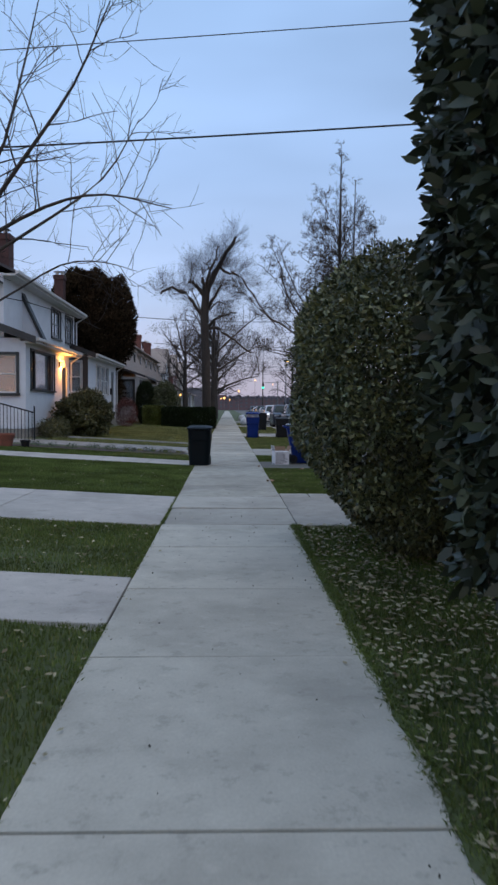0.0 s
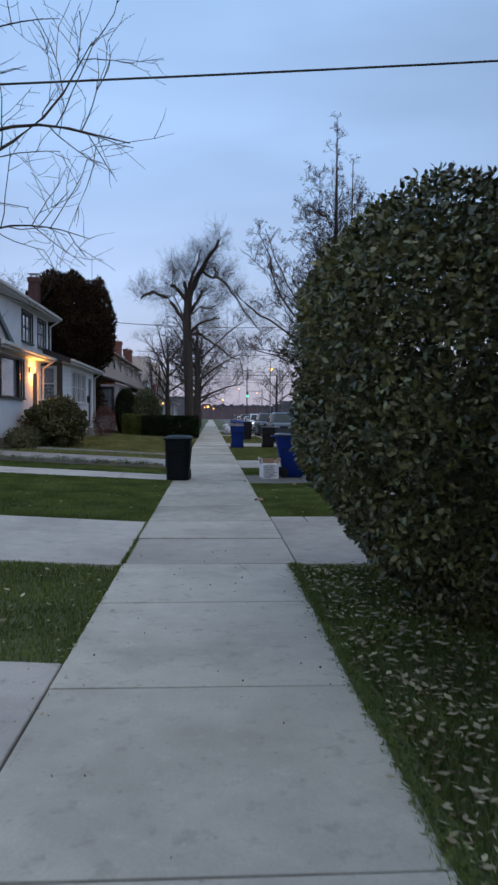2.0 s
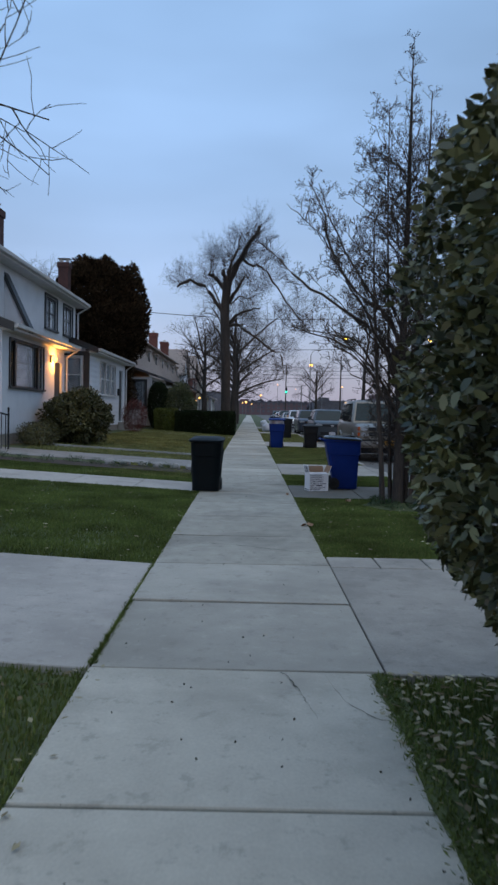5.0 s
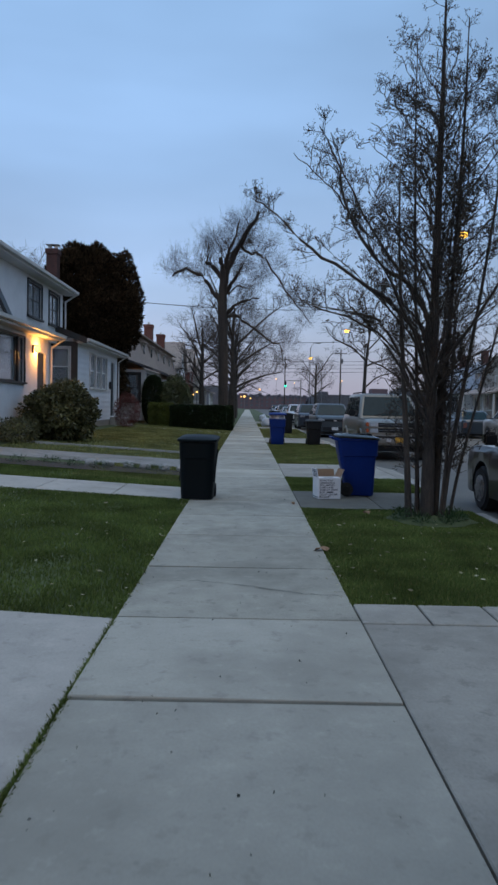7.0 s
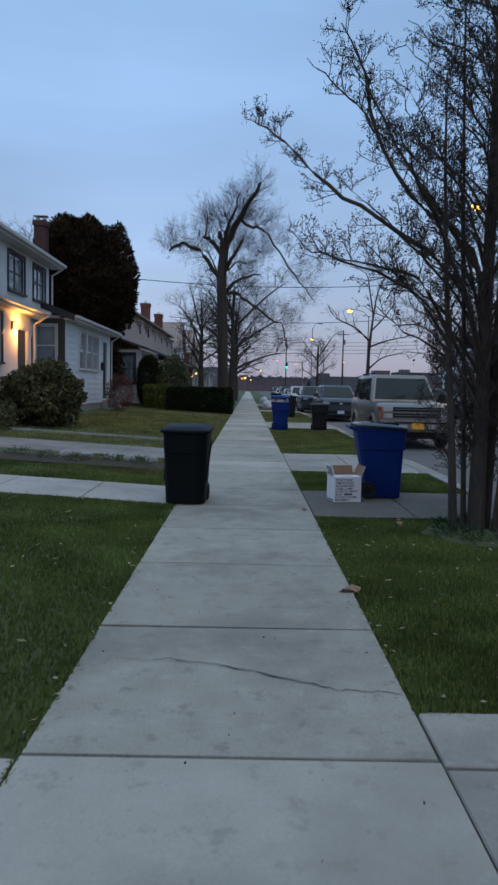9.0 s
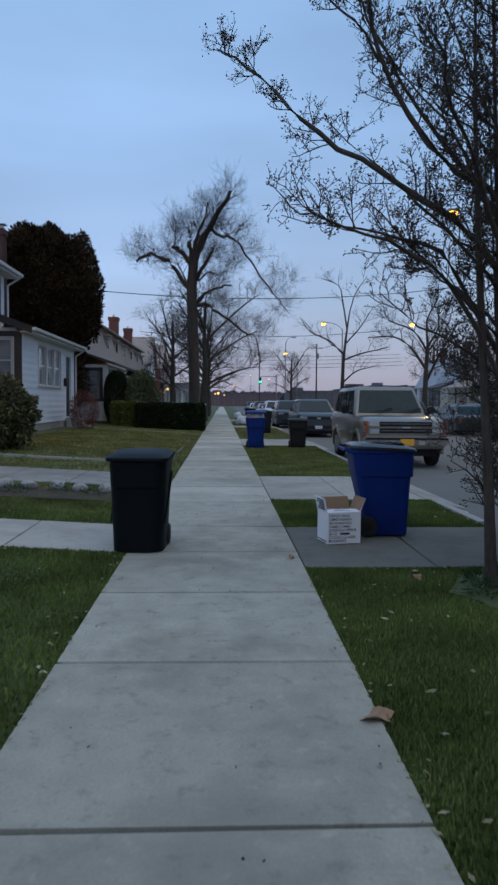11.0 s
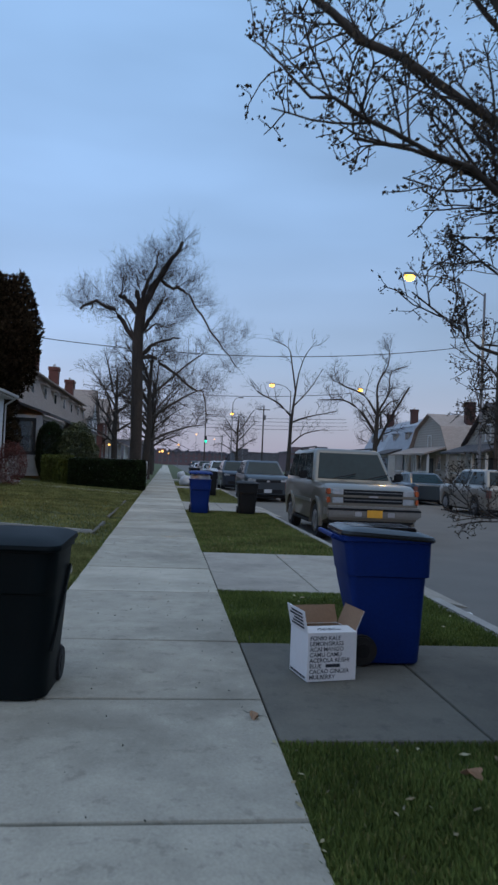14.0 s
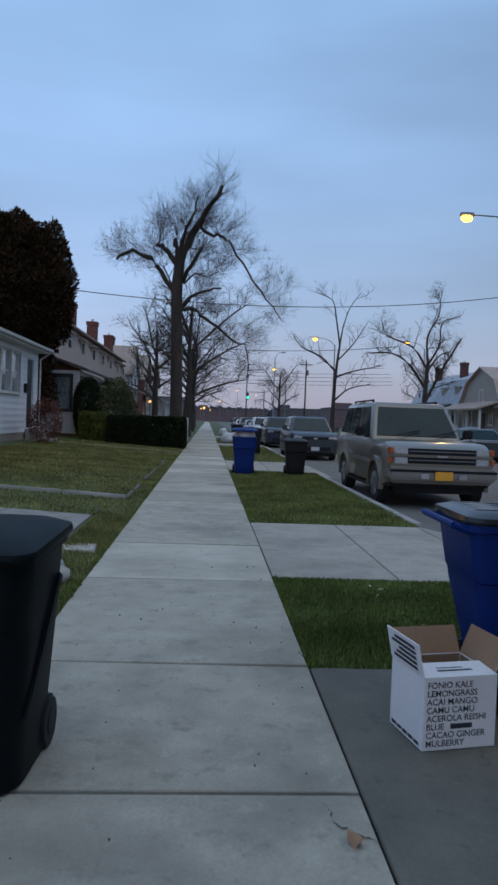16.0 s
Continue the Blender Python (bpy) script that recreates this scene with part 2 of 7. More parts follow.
M["tan_wall"] = siding_material("tan_clapboard", (0.36, 0.31, 0.26), 0.11)
M["stone_wall"] = material("grey_stone", (0.60, 0.53, 0.465), (0.43, 0.38, 0.33), 4, 12, 0.9, bump=0.6)
M["foundation"] = material("tan_foundation", (0.36, 0.31, 0.26), (0.22, 0.18, 0.15), 4, 30, 0.9, bump=0.4)
M["brick"] = material("red_brick_mass", (0.20, 0.075, 0.055), (0.10, 0.04, 0.034), 3, 22, 0.9, bump=0.5)
M["roof"] = material("asphalt_shingle", (0.105, 0.095, 0.098), (0.055, 0.05, 0.053), 3, 34, 0.92, bump=0.6, stretch=(1, 1, 3))
M["roof_brown"] = material("brown_shingle", (0.44, 0.35, 0.30), (0.30, 0.235, 0.20), 3, 34, 0.92, bump=0.6, stretch=(1, 1, 3))
M["roof_pale"] = material("pale_shingle", (0.40, 0.42, 0.46), (0.26, 0.27, 0.30), 2, 20, 0.8, bump=0.4)
# near-black colour that stands for the shade inside the houses
M["room_shade"] = material("room_shade", (0.03, 0.03, 0.035), (0.015, 0.015, 0.018), 2, 10, 0.9, bump=0)
# curtain cloth, its grey also painting the sky's reflection in the panes
M["curtain"] = material("curtain_sky_grey", (0.26, 0.25, 0.24), (0.15, 0.15, 0.15), 3, 20, 0.9, bump=0.2, stretch=(6, 6, 0.3))
M["glass"] = glass_material("window_glass", (0.75, 0.8, 0.85))
M["bin_green"] = material("dark_green_plastic", (0.004, 0.0075, 0.009), (0.003, 0.005, 0.006), 3, 60, 0.5, bump=0.06, spread=0.05, spec=0.10)
M["bin_black"] = material("black_plastic", (0.014, 0.014, 0.015), (0.008, 0.008, 0.009), 3, 60, 0.55, bump=0.06, spec=0.22)
M["bin_blue"] = material("blue_plastic", (0.004, 0.026, 0.165), (0.003, 0.018, 0.115), 2.5, 60, 0.5, bump=0.05, spread=0.04, spec=0.16)
M["bag"] = material("white_bin_bag", (0.66, 0.66, 0.68), (0.45, 0.45, 0.48), 8, 30, 0.45, bump=0.4)
M["card"] = material("white_cardboard", (0.78, 0.77, 0.78), (0.70, 0.69, 0.70), 4, 60, 0.75, bump=0.05, spread=0)
M["kraft"] = material("brown_cardboard", (0.33, 0.20, 0.12), (0.25, 0.15, 0.09), 4, 60, 0.85, bump=0.1, spread=0)
M["ink"] = material("dark_print", (0.03, 0.035, 0.05), (0.02, 0.022, 0.03), 10, 80, 0.7, bump=0, spread=0)
M["rubber"] = material("tyre_rubber", (0.022, 0.022, 0.023), (0.012, 0.012, 0.013), 5, 50, 0.85, bump=0.2)
M["chrome"] = material("bright_metal", (0.55, 0.56, 0.58), (0.42, 0.42, 0.44), 4, 40, 0.28, 1.0, bump=0.03)
M["alloy"] = material("alloy_rim", (0.38, 0.38, 0.40), (0.22, 0.22, 0.23), 6, 40, 0.4, 0.8, bump=0.05)
M["car_glass"] = material("tinted_car_glass", (0.012, 0.028, 0.032), (0.008, 0.019, 0.022), 2, 10, 0.05, bump=0, spread=0, spec=0.22)
M["lamp_glass"] = material("headlamp_glass", (0.50, 0.52, 0.54), (0.34, 0.35, 0.37), 20, 60, 0.15, 0.3, bump=0.1, coat=0.5)
M["amber"] = material("amber_lens", (0.48, 0.09, 0.02), (0.34, 0.06, 0.015), 20, 60, 0.25, bump=0.05, coat=0.4)
M["plate"] = material("yellow_plate", (0.75, 0.36, 0.03), (0.62, 0.28, 0.02), 8, 60, 0.5, bump=0.03)
M["plate_white"] = material("white_plate", (0.6, 0.6, 0.62), (0.5, 0.5, 0.52), 8, 60, 0.5, bump=0.03)
M["bumper"] = material("dull_silver_bumper", (0.30, 0.28, 0.255), (0.22, 0.205, 0.185), 3, 40, 0.38, 0.6, bump=0.05)
M["lid_black"] = material("glossy_black_lid", (0.012, 0.012, 0.013), (0.007, 0.007, 0.008), 3, 60, 0.27, bump=0.05, spec=0.5)
M["brick_dark"] = material("sooty_red_brick", (0.105, 0.046, 0.038), (0.05, 0.026, 0.023), 3, 22, 0.9, bump=0.5)
M["grey_metal"] = material("galvanised_metal", (0.22, 0.22, 0.23), (0.13, 0.13, 0.14), 3, 40, 0.5, 0.6, bump=0.1)
M["pole_wood"] = material("utility_pole_wood", (0.075, 0.06, 0.05), (0.04, 0.032, 0.028), 3, 30, 0.95, bump=0.5, stretch=(1, 1, 0.2))
M["wire"] = material("black_cable", (0.02, 0.02, 0.022), (0.012, 0.012, 0.013), 3, 30, 0.7, bump=0)
M["iron"] = material("black_iron", (0.02, 0.02, 0.022), (0.012, 0.012, 0.013), 5, 50, 0.55, 0.3, bump=0.1)
M["terracotta"] = material("terracotta", (0.30, 0.10, 0.06), (0.2, 0.065, 0.04), 6, 50, 0.85, bump=0.15)
M["fence"] = material("white_picket_paint", (0.62, 0.62, 0.64), (0.46, 0.46, 0.48), 5, 50, 0.6, bump=0.08)
M["far_brick"] = material("far_red_building", (0.19, 0.12, 0.125), (0.14, 0.10, 0.11), 0.08, 1.5, 0.95, bump=0)
M["far_grey"] = material("far_grey_building", (0.15, 0.145, 0.16), (0.09, 0.088, 0.10), 0.06, 1.2, 0.95, bump=0)
M["far_wood"] = leaf_material("far_bare_wood", (0.12, 0.11, 0.13), (0.06, 0.055, 0.065), 0.95, 0.05)
M["lit_warm"] = glow_material("lit_porch_lamp", (1.0, 0.45, 0.09), 5.0)
M["lit_street"] = glow_material("lit_street_lamp", (1.0, 0.50, 0.055), 7.0)
M["lit_far"] = glow_material("lit_far_lamp", (1.0, 0.50, 0.14), 2.2)
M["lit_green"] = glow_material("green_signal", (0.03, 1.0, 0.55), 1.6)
M["lit_head"] = glow_material("lit_side_lamp", (0.9, 0.95, 1.0), 3.0)
PAINT = {k: material(k + "_car_paint", c, tuple(x * 0.85 for x in c), 2, 80, 0.32, 0.45, bump=0.01, spread=0, coat=0.6) for k, c in
         {"pewter": (0.20, 0.175, 0.14), "slate": (0.045, 0.055, 0.065), "black": (0.008, 0.008, 0.01), "white": (0.62, 0.63, 0.66),
          "silver": (0.36, 0.35, 0.34), "navy": (0.03, 0.04, 0.06), "tan": (0.30, 0.26, 0.22)}.items()}


# ---------- mesh helpers ----------
def mesh_of(bm, name, material, smooth=0.0):
    me = bpy.data.meshes.new(name)
    bm.to_mesh(me)
    bm.free()
    me.materials.append(material)
    if smooth:
        me.shade_smooth()
        me.set_sharp_from_angle(angle=radians(smooth))
    return me


def part(name, bm, material, parent, label="", smooth=0.0):
    ob = new(name, mesh_of(bm, name, material, smooth))
    ob.parent = parent
    return tagged(ob, label)


def raw_mesh(name, verts, faces, material):
    me = bpy.data.meshes.new(name)
    me.from_pydata(verts, [], faces)
    me.materials.append(material)
    return me


def thing(name, label, category, at=(0, 0, 0), turn=0.0, group="", kind=""):
    ob = new(name)
    ob.empty_display_size = 0.2
    ob.matrix_basis = pose(*at, 0, 0, turn)
    return tagged(ob, label, category, group, kind)


def box(bm, x0, x1, y0, y1, z0, z1, bevel=0.0):
    r = bmesh.ops.create_cube(bm, size=1.0, matrix=Matrix.Translation(((x0 + x1) / 2, (y0 + y1) / 2, (z0 + z1) / 2)) @ Matrix.Diagonal((x1 - x0, y1 - y0, z1 - z0, 1)))
    if bevel:
        es = list({e for v in r["verts"] for e in v.link_edges})
        bmesh.ops.bevel(bm, geom=es, offset=bevel, segments=2, affect="EDGES")
    return bm


def boxes(*spec, bevel=0.0):
    bm = bmesh.new()
    for s in spec:
        box(bm, *s, bevel=bevel)
    return bm


def tube(bm, p, q, r0, r1=None, seg=10, caps=True):
    p, q = Vector(p), Vector(q)
    d = q - p
    m = Matrix.Translation((p + q) / 2) @ d.to_track_quat("Z", "Y").to_matrix().to_4x4()
    bmesh.ops.create_cone(bm, cap_ends=caps, segments=seg, radius1=r0, radius2=r0 if r1 is None else r1, depth=d.length, matrix=m)
    return bm


def loft(bm, rings, cap=True):
    """Skin closed rings of equal length."""
    vs = [[bm.verts.new(c) for c in r] for r in rings]
    k = len(rings[0])
    for a, b in zip(vs, vs[1:]):
        for i in range(k):
            bm.faces.new((a[i], a[(i + 1) % k], b[(i + 1) % k], b[i]))
    if cap:
        bm.faces.new(vs[0][::-1])
        bm.faces.new(vs[-1])
    bmesh.ops.recalc_face_normals(bm, faces=bm.faces[:])
    return bm


def round_rect(cx, cy, w, d, r, z, n=4):
    pts = []
    for sx, sy, a0 in ((1, 1, 0), (-1, 1, 90), (-1, -1, 180), (1, -1, 270)):
        for i in range(n + 1):
            a = radians(a0 + 90 * i / n)
            pts.append((cx + sx * (w / 2 - r) + r * math.cos(a), cy + sy * (d / 2 - r) + r * math.sin(a), z))
    return pts


def prism(bm, profile, y0, y1):
    """A profile of (x, z) drawn out along y."""
    return loft(bm, [[(x, y0, z) for x, z in profile], [(x, y1, z) for x, z in profile]])


def lawn_z(x):
    """Height of the ground across the street."""
    if x < -0.8:
        return 0.05 * min(-x - 0.8, 6.2)
    return 0.0


# ---------- ground, road, kerbs, pavement ----------
WALK_L, WALK_R, KERB, FAR_KERB, ROAD_Z = -0.79, 0.74, 3.10, 13.2, -0.12

gx = [-600, -120, -40, -14, -7, -5.5, -4, -2.5, -1.4, -0.8, 0.74, 1.5, 2.3, 2.95, 2.96, 13.34, 13.35, 16, 24, 60, 150, 600]
gy = [-300, -60, -20] + [2.0 * i - 10 for i in range(50)] + [100, 130, 170, 230, 320, 500, 900, 2000]
gv, gf = [], []
for yy in gy:
    for xx in gx:
        dip = -0.16 if 2.955 < xx < 13.345 else (-0.05 if -0.81 < xx < 0.75 else -0.006)
        bumpy = 0.012 * noise.noise((xx * 0.9, yy * 0.7, 0)) if dip == -0.006 and abs(xx) > 1.2 else 0.0
        gv.append((xx, yy, lawn_z(xx) + dip + bumpy - 0.012))
w = len(gx)
for j in range(len(gy) - 1):
    for i in range(w - 1):
        gf.append((j * w + i, j * w + i + 1, (j + 1) * w + i + 1, (j + 1) * w + i))
ground = tagged(new("ground", raw_mesh("ground", gv, gf, M["soil"])), "lawns and earth along a suburban street", "ground", kind="structure")

bm = boxes((KERB - 0.02, FAR_KERB + 0.02, -60, 420, ROAD_Z - 0.03, ROAD_Z))
road = tagged(new("road", mesh_of(bm, "road", M["asphalt"])), "worn grey asphalt street", "road", kind="structure")

# driveways and front walks, near edge and far edge along the street
DRIVES_R = [(8.63, 11.62, "drive"), (16.33, 18.27, "pad"), (20.52, 23.75, "drive"), (33.2, 37.6, "drive"), (50.0, 53.5, "drive"), (66, 69.5, "drive")]
DRIVES_L = [(4.89, 6.11, -9.0, "drive"), (8.63, 11.22, -9.0, "drive"), (16.95, 18.35, -6.4, "drive")]


def on_drive(x, y, m=0.0):
    if x > 0:
        return any(a - m < y < b + m for a, b, _ in DRIVES_R)
    return any(a - m < y < b + m and x > c for a, b, c, _ in DRIVES_L) or (21.8 - m < y < 23.8 + m and x < -1.3)


kerb = tagged(new("kerb"), "grey concrete kerb with driveway drops", "kerb", kind="structure")
far_kerb = tagged(new("kerb"), "grey concrete kerb across the street", "kerb", kind="structure")


def kerb_run(x, side, y0, y1, drop, parent):
    """Kerb stones about 3 m long; drop: lowered across a driveway."""
    n = max(1, round((y1 - y0) / 3.0))
    for i in range(n):
        a, b = y0 + (y1 - y0) * i / n, y0 + (y1 - y0) * (i + 1) / n
        top = -0.135 if drop else 0.012
        k = boxes((x - 0.075, x + 0.075, a + 0.006, b - 0.006, -0.3, top), bevel=0.018)
        part("kerb_stone", k, M["kerb"], parent)


edges = [-8.0]
for a, b, _ in DRIVES_R:
    edges += [a - 0.25, b + 0.25]
edges.append(115.0)
for i, (a, b) in enumerate(zip(edges, edges[1:])):
    kerb_run(KERB - 0.06, 1, a, b, i % 2 == 1, kerb)
kerb_run(FAR_KERB + 0.06, -1, -8, 160, False, far_kerb)

pavement = tagged(new("pavement"), "pale grey concrete sidewalk of square slabs", "pavement", kind="structure")
bed = boxes((WALK_L + 0.01, WALK_R - 0.01, -4, 260, -0.16, -0.095))
part("joint_bed", bed, M["joint"], pavement)
JOINTS = [-1.82, -0.3, 1.22, 2.70, 4.30, 5.74, 7.32, 8.64, 9.98, 11.24, 12.68, 14.14, 15.52, 16.93, 18.28, 20.32, 22.0, 24.3]
while JOINTS[-1] < 100:
    JOINTS.append(JOINTS[-1] + 1.52)
rs = random.Random(4)
for a, b in zip(JOINTS, JOINTS[1:]):
    g = 0.021 if rs.random() < 0.7 else 0.028
    k = bmesh.new()
    box(k, WALK_L, WALK_R, a + g / 2, b - g / 2, -0.12, rs.uniform(-0.004, 0.004))
    bmesh.ops.bevel(k, geom=[e for e in k.edges if all(v.co.z > -0.05 for v in e.verts)], offset=0.004, segments=1, affect="EDGES")
    for v in k.verts:
        v.co.z += rs.uniform(-0.004, 0.004)
    part("slab", k, M["slab"] if a < 8.6 or (a > 17 and rs.random() < 0.3) else M["cross_slab"] if a < 11 else M["worn_slab"], pavement)
k = boxes((WALK_L, WALK_R, JOINTS[-1], 260, -0.12, 0.0))
part("far_slabs", k, M["slab"], pavement)


def flat_strip(name, label, x0, x1, y0, y1, material, lift=0.0, ends=(), cells=(2, 2)):
    """A paved strip that follows the ground across the street, cut into slabs with open joints."""
    root = tagged(new(name), label, "driveway", kind="structure")
    nx, ny = cells
    for i in range(nx):
        for j in range(ny):
            a, b = x0 + (x1 - x0) * i / nx, x0 + (x1 - x0) * (i + 1) / nx
            c, d = y0 + (y1 - y0) * j / ny, y0 + (y1 - y0) * (j + 1) / ny
            k = bmesh.new()
            box(k, a + 0.007, b - 0.007, c + 0.005, d - 0.005, 0, 1)
            for v in k.verts:
                top = v.co.z > 0.5
                zz = lawn_z(v.co.x)
                v.co.z = zz + lift + (0 if top else -0.14)
            bmesh.ops.bevel(k, geom=[e for e in k.edges if all(v.co.z > lawn_z(v.co.x) + lift - 0.1 for v in e.verts)], offset=0.006, segments=1, affect="EDGES")
            part("slab", k, M[material], root)
    return root


for a, b, m in DRIVES_R:
    if m != "pad":
        k = bmesh.new()
        loft(k, [[(KERB - 0.135, a - 0.1, -0.2), (KERB - 0.135, b + 0.1, -0.2), (KERB - 0.135, b + 0.1, -0.004), (KERB - 0.135, a - 0.1, -0.004)],
                 [(KERB + 0.4, a - 0.1, -0.2), (KERB + 0.4, b + 0.1, -0.2), (KERB + 0.4, b + 0.1, ROAD_Z + 0.005), (KERB + 0.4, a - 0.1, ROAD_Z + 0.005)]])
        tagged(new("apron_ramp", mesh_of(k, "apron_ramp", M["apron"])), "concrete ramp from a driveway down to the street", "ramp", kind="structure")
    if m == "pad":
        flat_strip("driveway", "short dark stained concrete apron to the street", WALK_R + 0.006, KERB - 0.14, a, b, "pad", -0.004, cells=(2, 1))
    else:
        far = 11.2 if a == 8.63 else b
        flat_strip("driveway", "pale concrete driveway apron to the street", WALK_R + 0.006, KERB - 0.14, a, far, "apron", -0.003, cells=(2, 1))
flat_strip("driveway", "narrow worn concrete strip along a driveway apron", WALK_R + 0.008, KERB - 0.14, 11.215, 11.66, "apron", -0.002, cells=(5, 1))
flat_strip("front_walk", "narrow pale concrete front walk through a lawn", -9.0, WALK_L - 0.006, 4.89, 6.11, "drive", -0.002, cells=(6, 1))
flat_strip("driveway", "pale concrete driveway beside a lawn", -9.0, WALK_L - 0.006, 8.63, 11.22, "drive", -0.003, cells=(4, 1))
flat_strip("front_walk", "pale concrete front walk to a porch", -6.3, WALK_L - 0.006, 16.95, 18.35, "drive", -0.002, cells=(5, 1))
flat_strip("driveway", "grey gravel driveway between lawns", -12, -1.3, 21.8, 23.8, "gravel", 0.004, cells=(10, 1))
flat_strip("front_walk", "concrete walk to a porch beyond a lawn", -6.0, WALK_L - 0.006, 41.4, 42.6, "drive", -0.002, cells=(3, 1))

k = boxes((-1.22, -0.86, 21.36, 21.74, -0.05, 0.022), bevel=0.012)
for v in k.verts:
    v.co.x += 0.05 * math.sin(v.co.y * 19)
tagged(new("flat_stone", mesh_of(k, "flat_stone", M["drive"])), "pale flat stone set in grass by a gravel drive", "stone")

# low kerb edging of the second lawn, with a turned end along the sidewalk
edging = tagged(new("lawn_edging"), "low worn concrete edging round a raised lawn", "edging", kind="structure")
for i in range(5):
    a, b = -6.1 + i, -5.1 + i
    k = boxes((a + 0.01, b - 0.01, 25.9, 25.98, -0.1, 0.05), bevel=0.012)
    for v in k.verts:
        v.co.z += lawn_z(v.co.x)
    part("edging_stone", k, M["kerb"], edging)
for i in range(9):
    k = boxes((-1.14, -1.07, 26.0 + i * 1.15, 27.12 + i * 1.15, -0.1, 0.014), bevel=0.012)
    for v in k.verts:
        v.co.z += lawn_z(v.co.x) + 0.008 * math.sin(i * 2.4)
        v.co.x += 0.008 * math.sin(i * 1.9)
    if i % 4 != 2:
        part("edging_stone", k, M["pad"], edging)
    else:
        k.free()


# ---------- houses ----------
def wall_grid(bm, axis, at, thick, u0, u1, z0, z1, holes):
    """A wall with holes. axis 'x': the wall stands at x = at (outer face), u runs along y; axis 'y': at y = at, u runs along x."""
    us = sorted({u0, u1, *[h[0] for h in holes], *[h[1] for h in holes]})
    zs = sorted({z0, z1, *[h[2] for h in holes], *[h[3] for h in holes]})
    for a, b in zip(us, us[1:]):
        for c, d in zip(zs, zs[1:]):
            mu, mz = (a + b) / 2, (c + d) / 2
            if any(h[0] < mu < h[1] and h[2] < mz < h[3] for h in holes):
                continue
            if axis == "x":
                box(bm, at - thick, at, a, b, c, d)
            else:
                box(bm, a, b, at, at + thick, c, d)
    bmesh.ops.remove_doubles(bm, verts=bm.verts[:], dist=0.0005)


def window(parent, axis, at, u0, u1, z0, z1, frame_mat, sash_mat, panes=(1, 2), casing=0.09, curtain=0.0, curtain_m="curtain", name="window"):
    """A sash window set in a hole: casing, sill, sash bars, glass panes and a dark panel for the room's shade (with a
    curtain over part of the height) behind.
    """
    def b(u_0, u_1, d0, d1, z_0, z_1, bevel=0.0):
        """d: depth outwards from the wall face."""
        if axis == "x":
            return boxes((at + d0, at + d1, u_0, u_1, z_0, z_1), bevel=bevel)
        return boxes((u_0, u_1, at - d1, at - d0, z_0, z_1), bevel=bevel)

    def join(*bms):
        out = bmesh.new()
        for x in bms:
            tmp = bpy.data.meshes.new("tmp")
            x.to_mesh(tmp)
            x.free()
            out.from_mesh(tmp)
            bpy.data.meshes.remove(tmp)
        return out
    c = casing
    frame_ob = part(name, join(b(u0 - c, u0, 0.003, 0.045, z0 - c, z1 + c), b(u1, u1 + c, 0.003, 0.045, z0 - c, z1 + c),
                               b(u0, u1, 0.003, 0.045, z1, z1 + c), b(u0 - c - 0.03, u1 + c + 0.03, 0.003, 0.09, z0 - c, z0)), M[frame_mat], parent)
    nu, nz = panes
    s = 0.045
    bars = [b(u0, u0 + s, -0.09, -0.03, z0, z1), b(u1 - s, u1, -0.09, -0.03, z0, z1), b(u0 + s, u1 - s, -0.09, -0.03, z0, z0 + s), b(u0 + s, u1 - s, -0.09, -0.03, z1 - s, z1)]
    for i in range(1, nu):
        u = u0 + (u1 - u0) * i / nu
        bars.append(b(u - s / 2, u + s / 2, -0.085, -0.035, z0 + s, z1 - s))
    for j in range(1, nz):
        z = z0 + (z1 - z0) * j / nz
        bars.append(b(u0 + s, u1 - s, -0.088, -0.032, z - s / 2, z + s / 2))
    part("sash", join(*bars), M[sash_mat], frame_ob)
    for i in range(nu):
        for j in range(nz):
            g = part("pane", b(u0 + (u1 - u0) * i / nu + 0.015, u0 + (u1 - u0) * (i + 1) / nu - 0.015, -0.064, -0.058,
                               z0 + (z1 - z0) * j / nz + 0.015, z0 + (z1 - z0) * (j + 1) / nz - 0.015), M["glass"], frame_ob)
            g.visible_shadow = False
    # flat dark panel: the unlit interior is painted, no room is built
    part("room", join(b(u0 - 0.1, u1 + 0.1, -0.62, -0.6, z0 - 0.1, z1 + 0.1)), M["room_shade"], frame_ob)
    if curtain:
        part("curtain", join(b(u0 + 0.02, u1 - 0.02, -0.2, -0.18, z1 - (z1 - z0) * curtain, z1)), M[curtain_m], frame_ob)
    return frame_ob


def roof_slab(bm, pts, thick):
    """A sloping slab over a quad of four points (upper face)."""
    lo = [(x, y, z - thick) for x, y, z in pts]
    return loft(bm, [lo, list(pts)])


def chimney(parent, x, y, w, d, z0, z1, pots=2, m="brick_dark"):
    k = bmesh.new()
    box(k, x - w / 2, x + w / 2, y - d / 2, y + d / 2, z0, z1 - 0.25)
    box(k, x - w / 2 - 0.05, x + w / 2 + 0.05, y - d / 2 - 0.05, y + d / 2 + 0.05, z1 - 0.246, z1)
    c = part("chimney", k, M[m], parent, "red brick chimney")
    for i in range(pots):
        k = bmesh.new()
        u = x + (i - (pots - 1) / 2) * 0.3
        tube(k, (u, y, z1 - 0.01), (u, y, z1 + 0.2), 0.1, 0.09)
        part("chimney_pot", k, M["white_trim"], c)
        if pots > 1:
            part("chimney_cap", boxes((u - 0.17, u + 0.17, y - 0.2, y + 0.2, z1 + 0.203, z1 + 0.235)), M["grey_metal"], c)
    return c


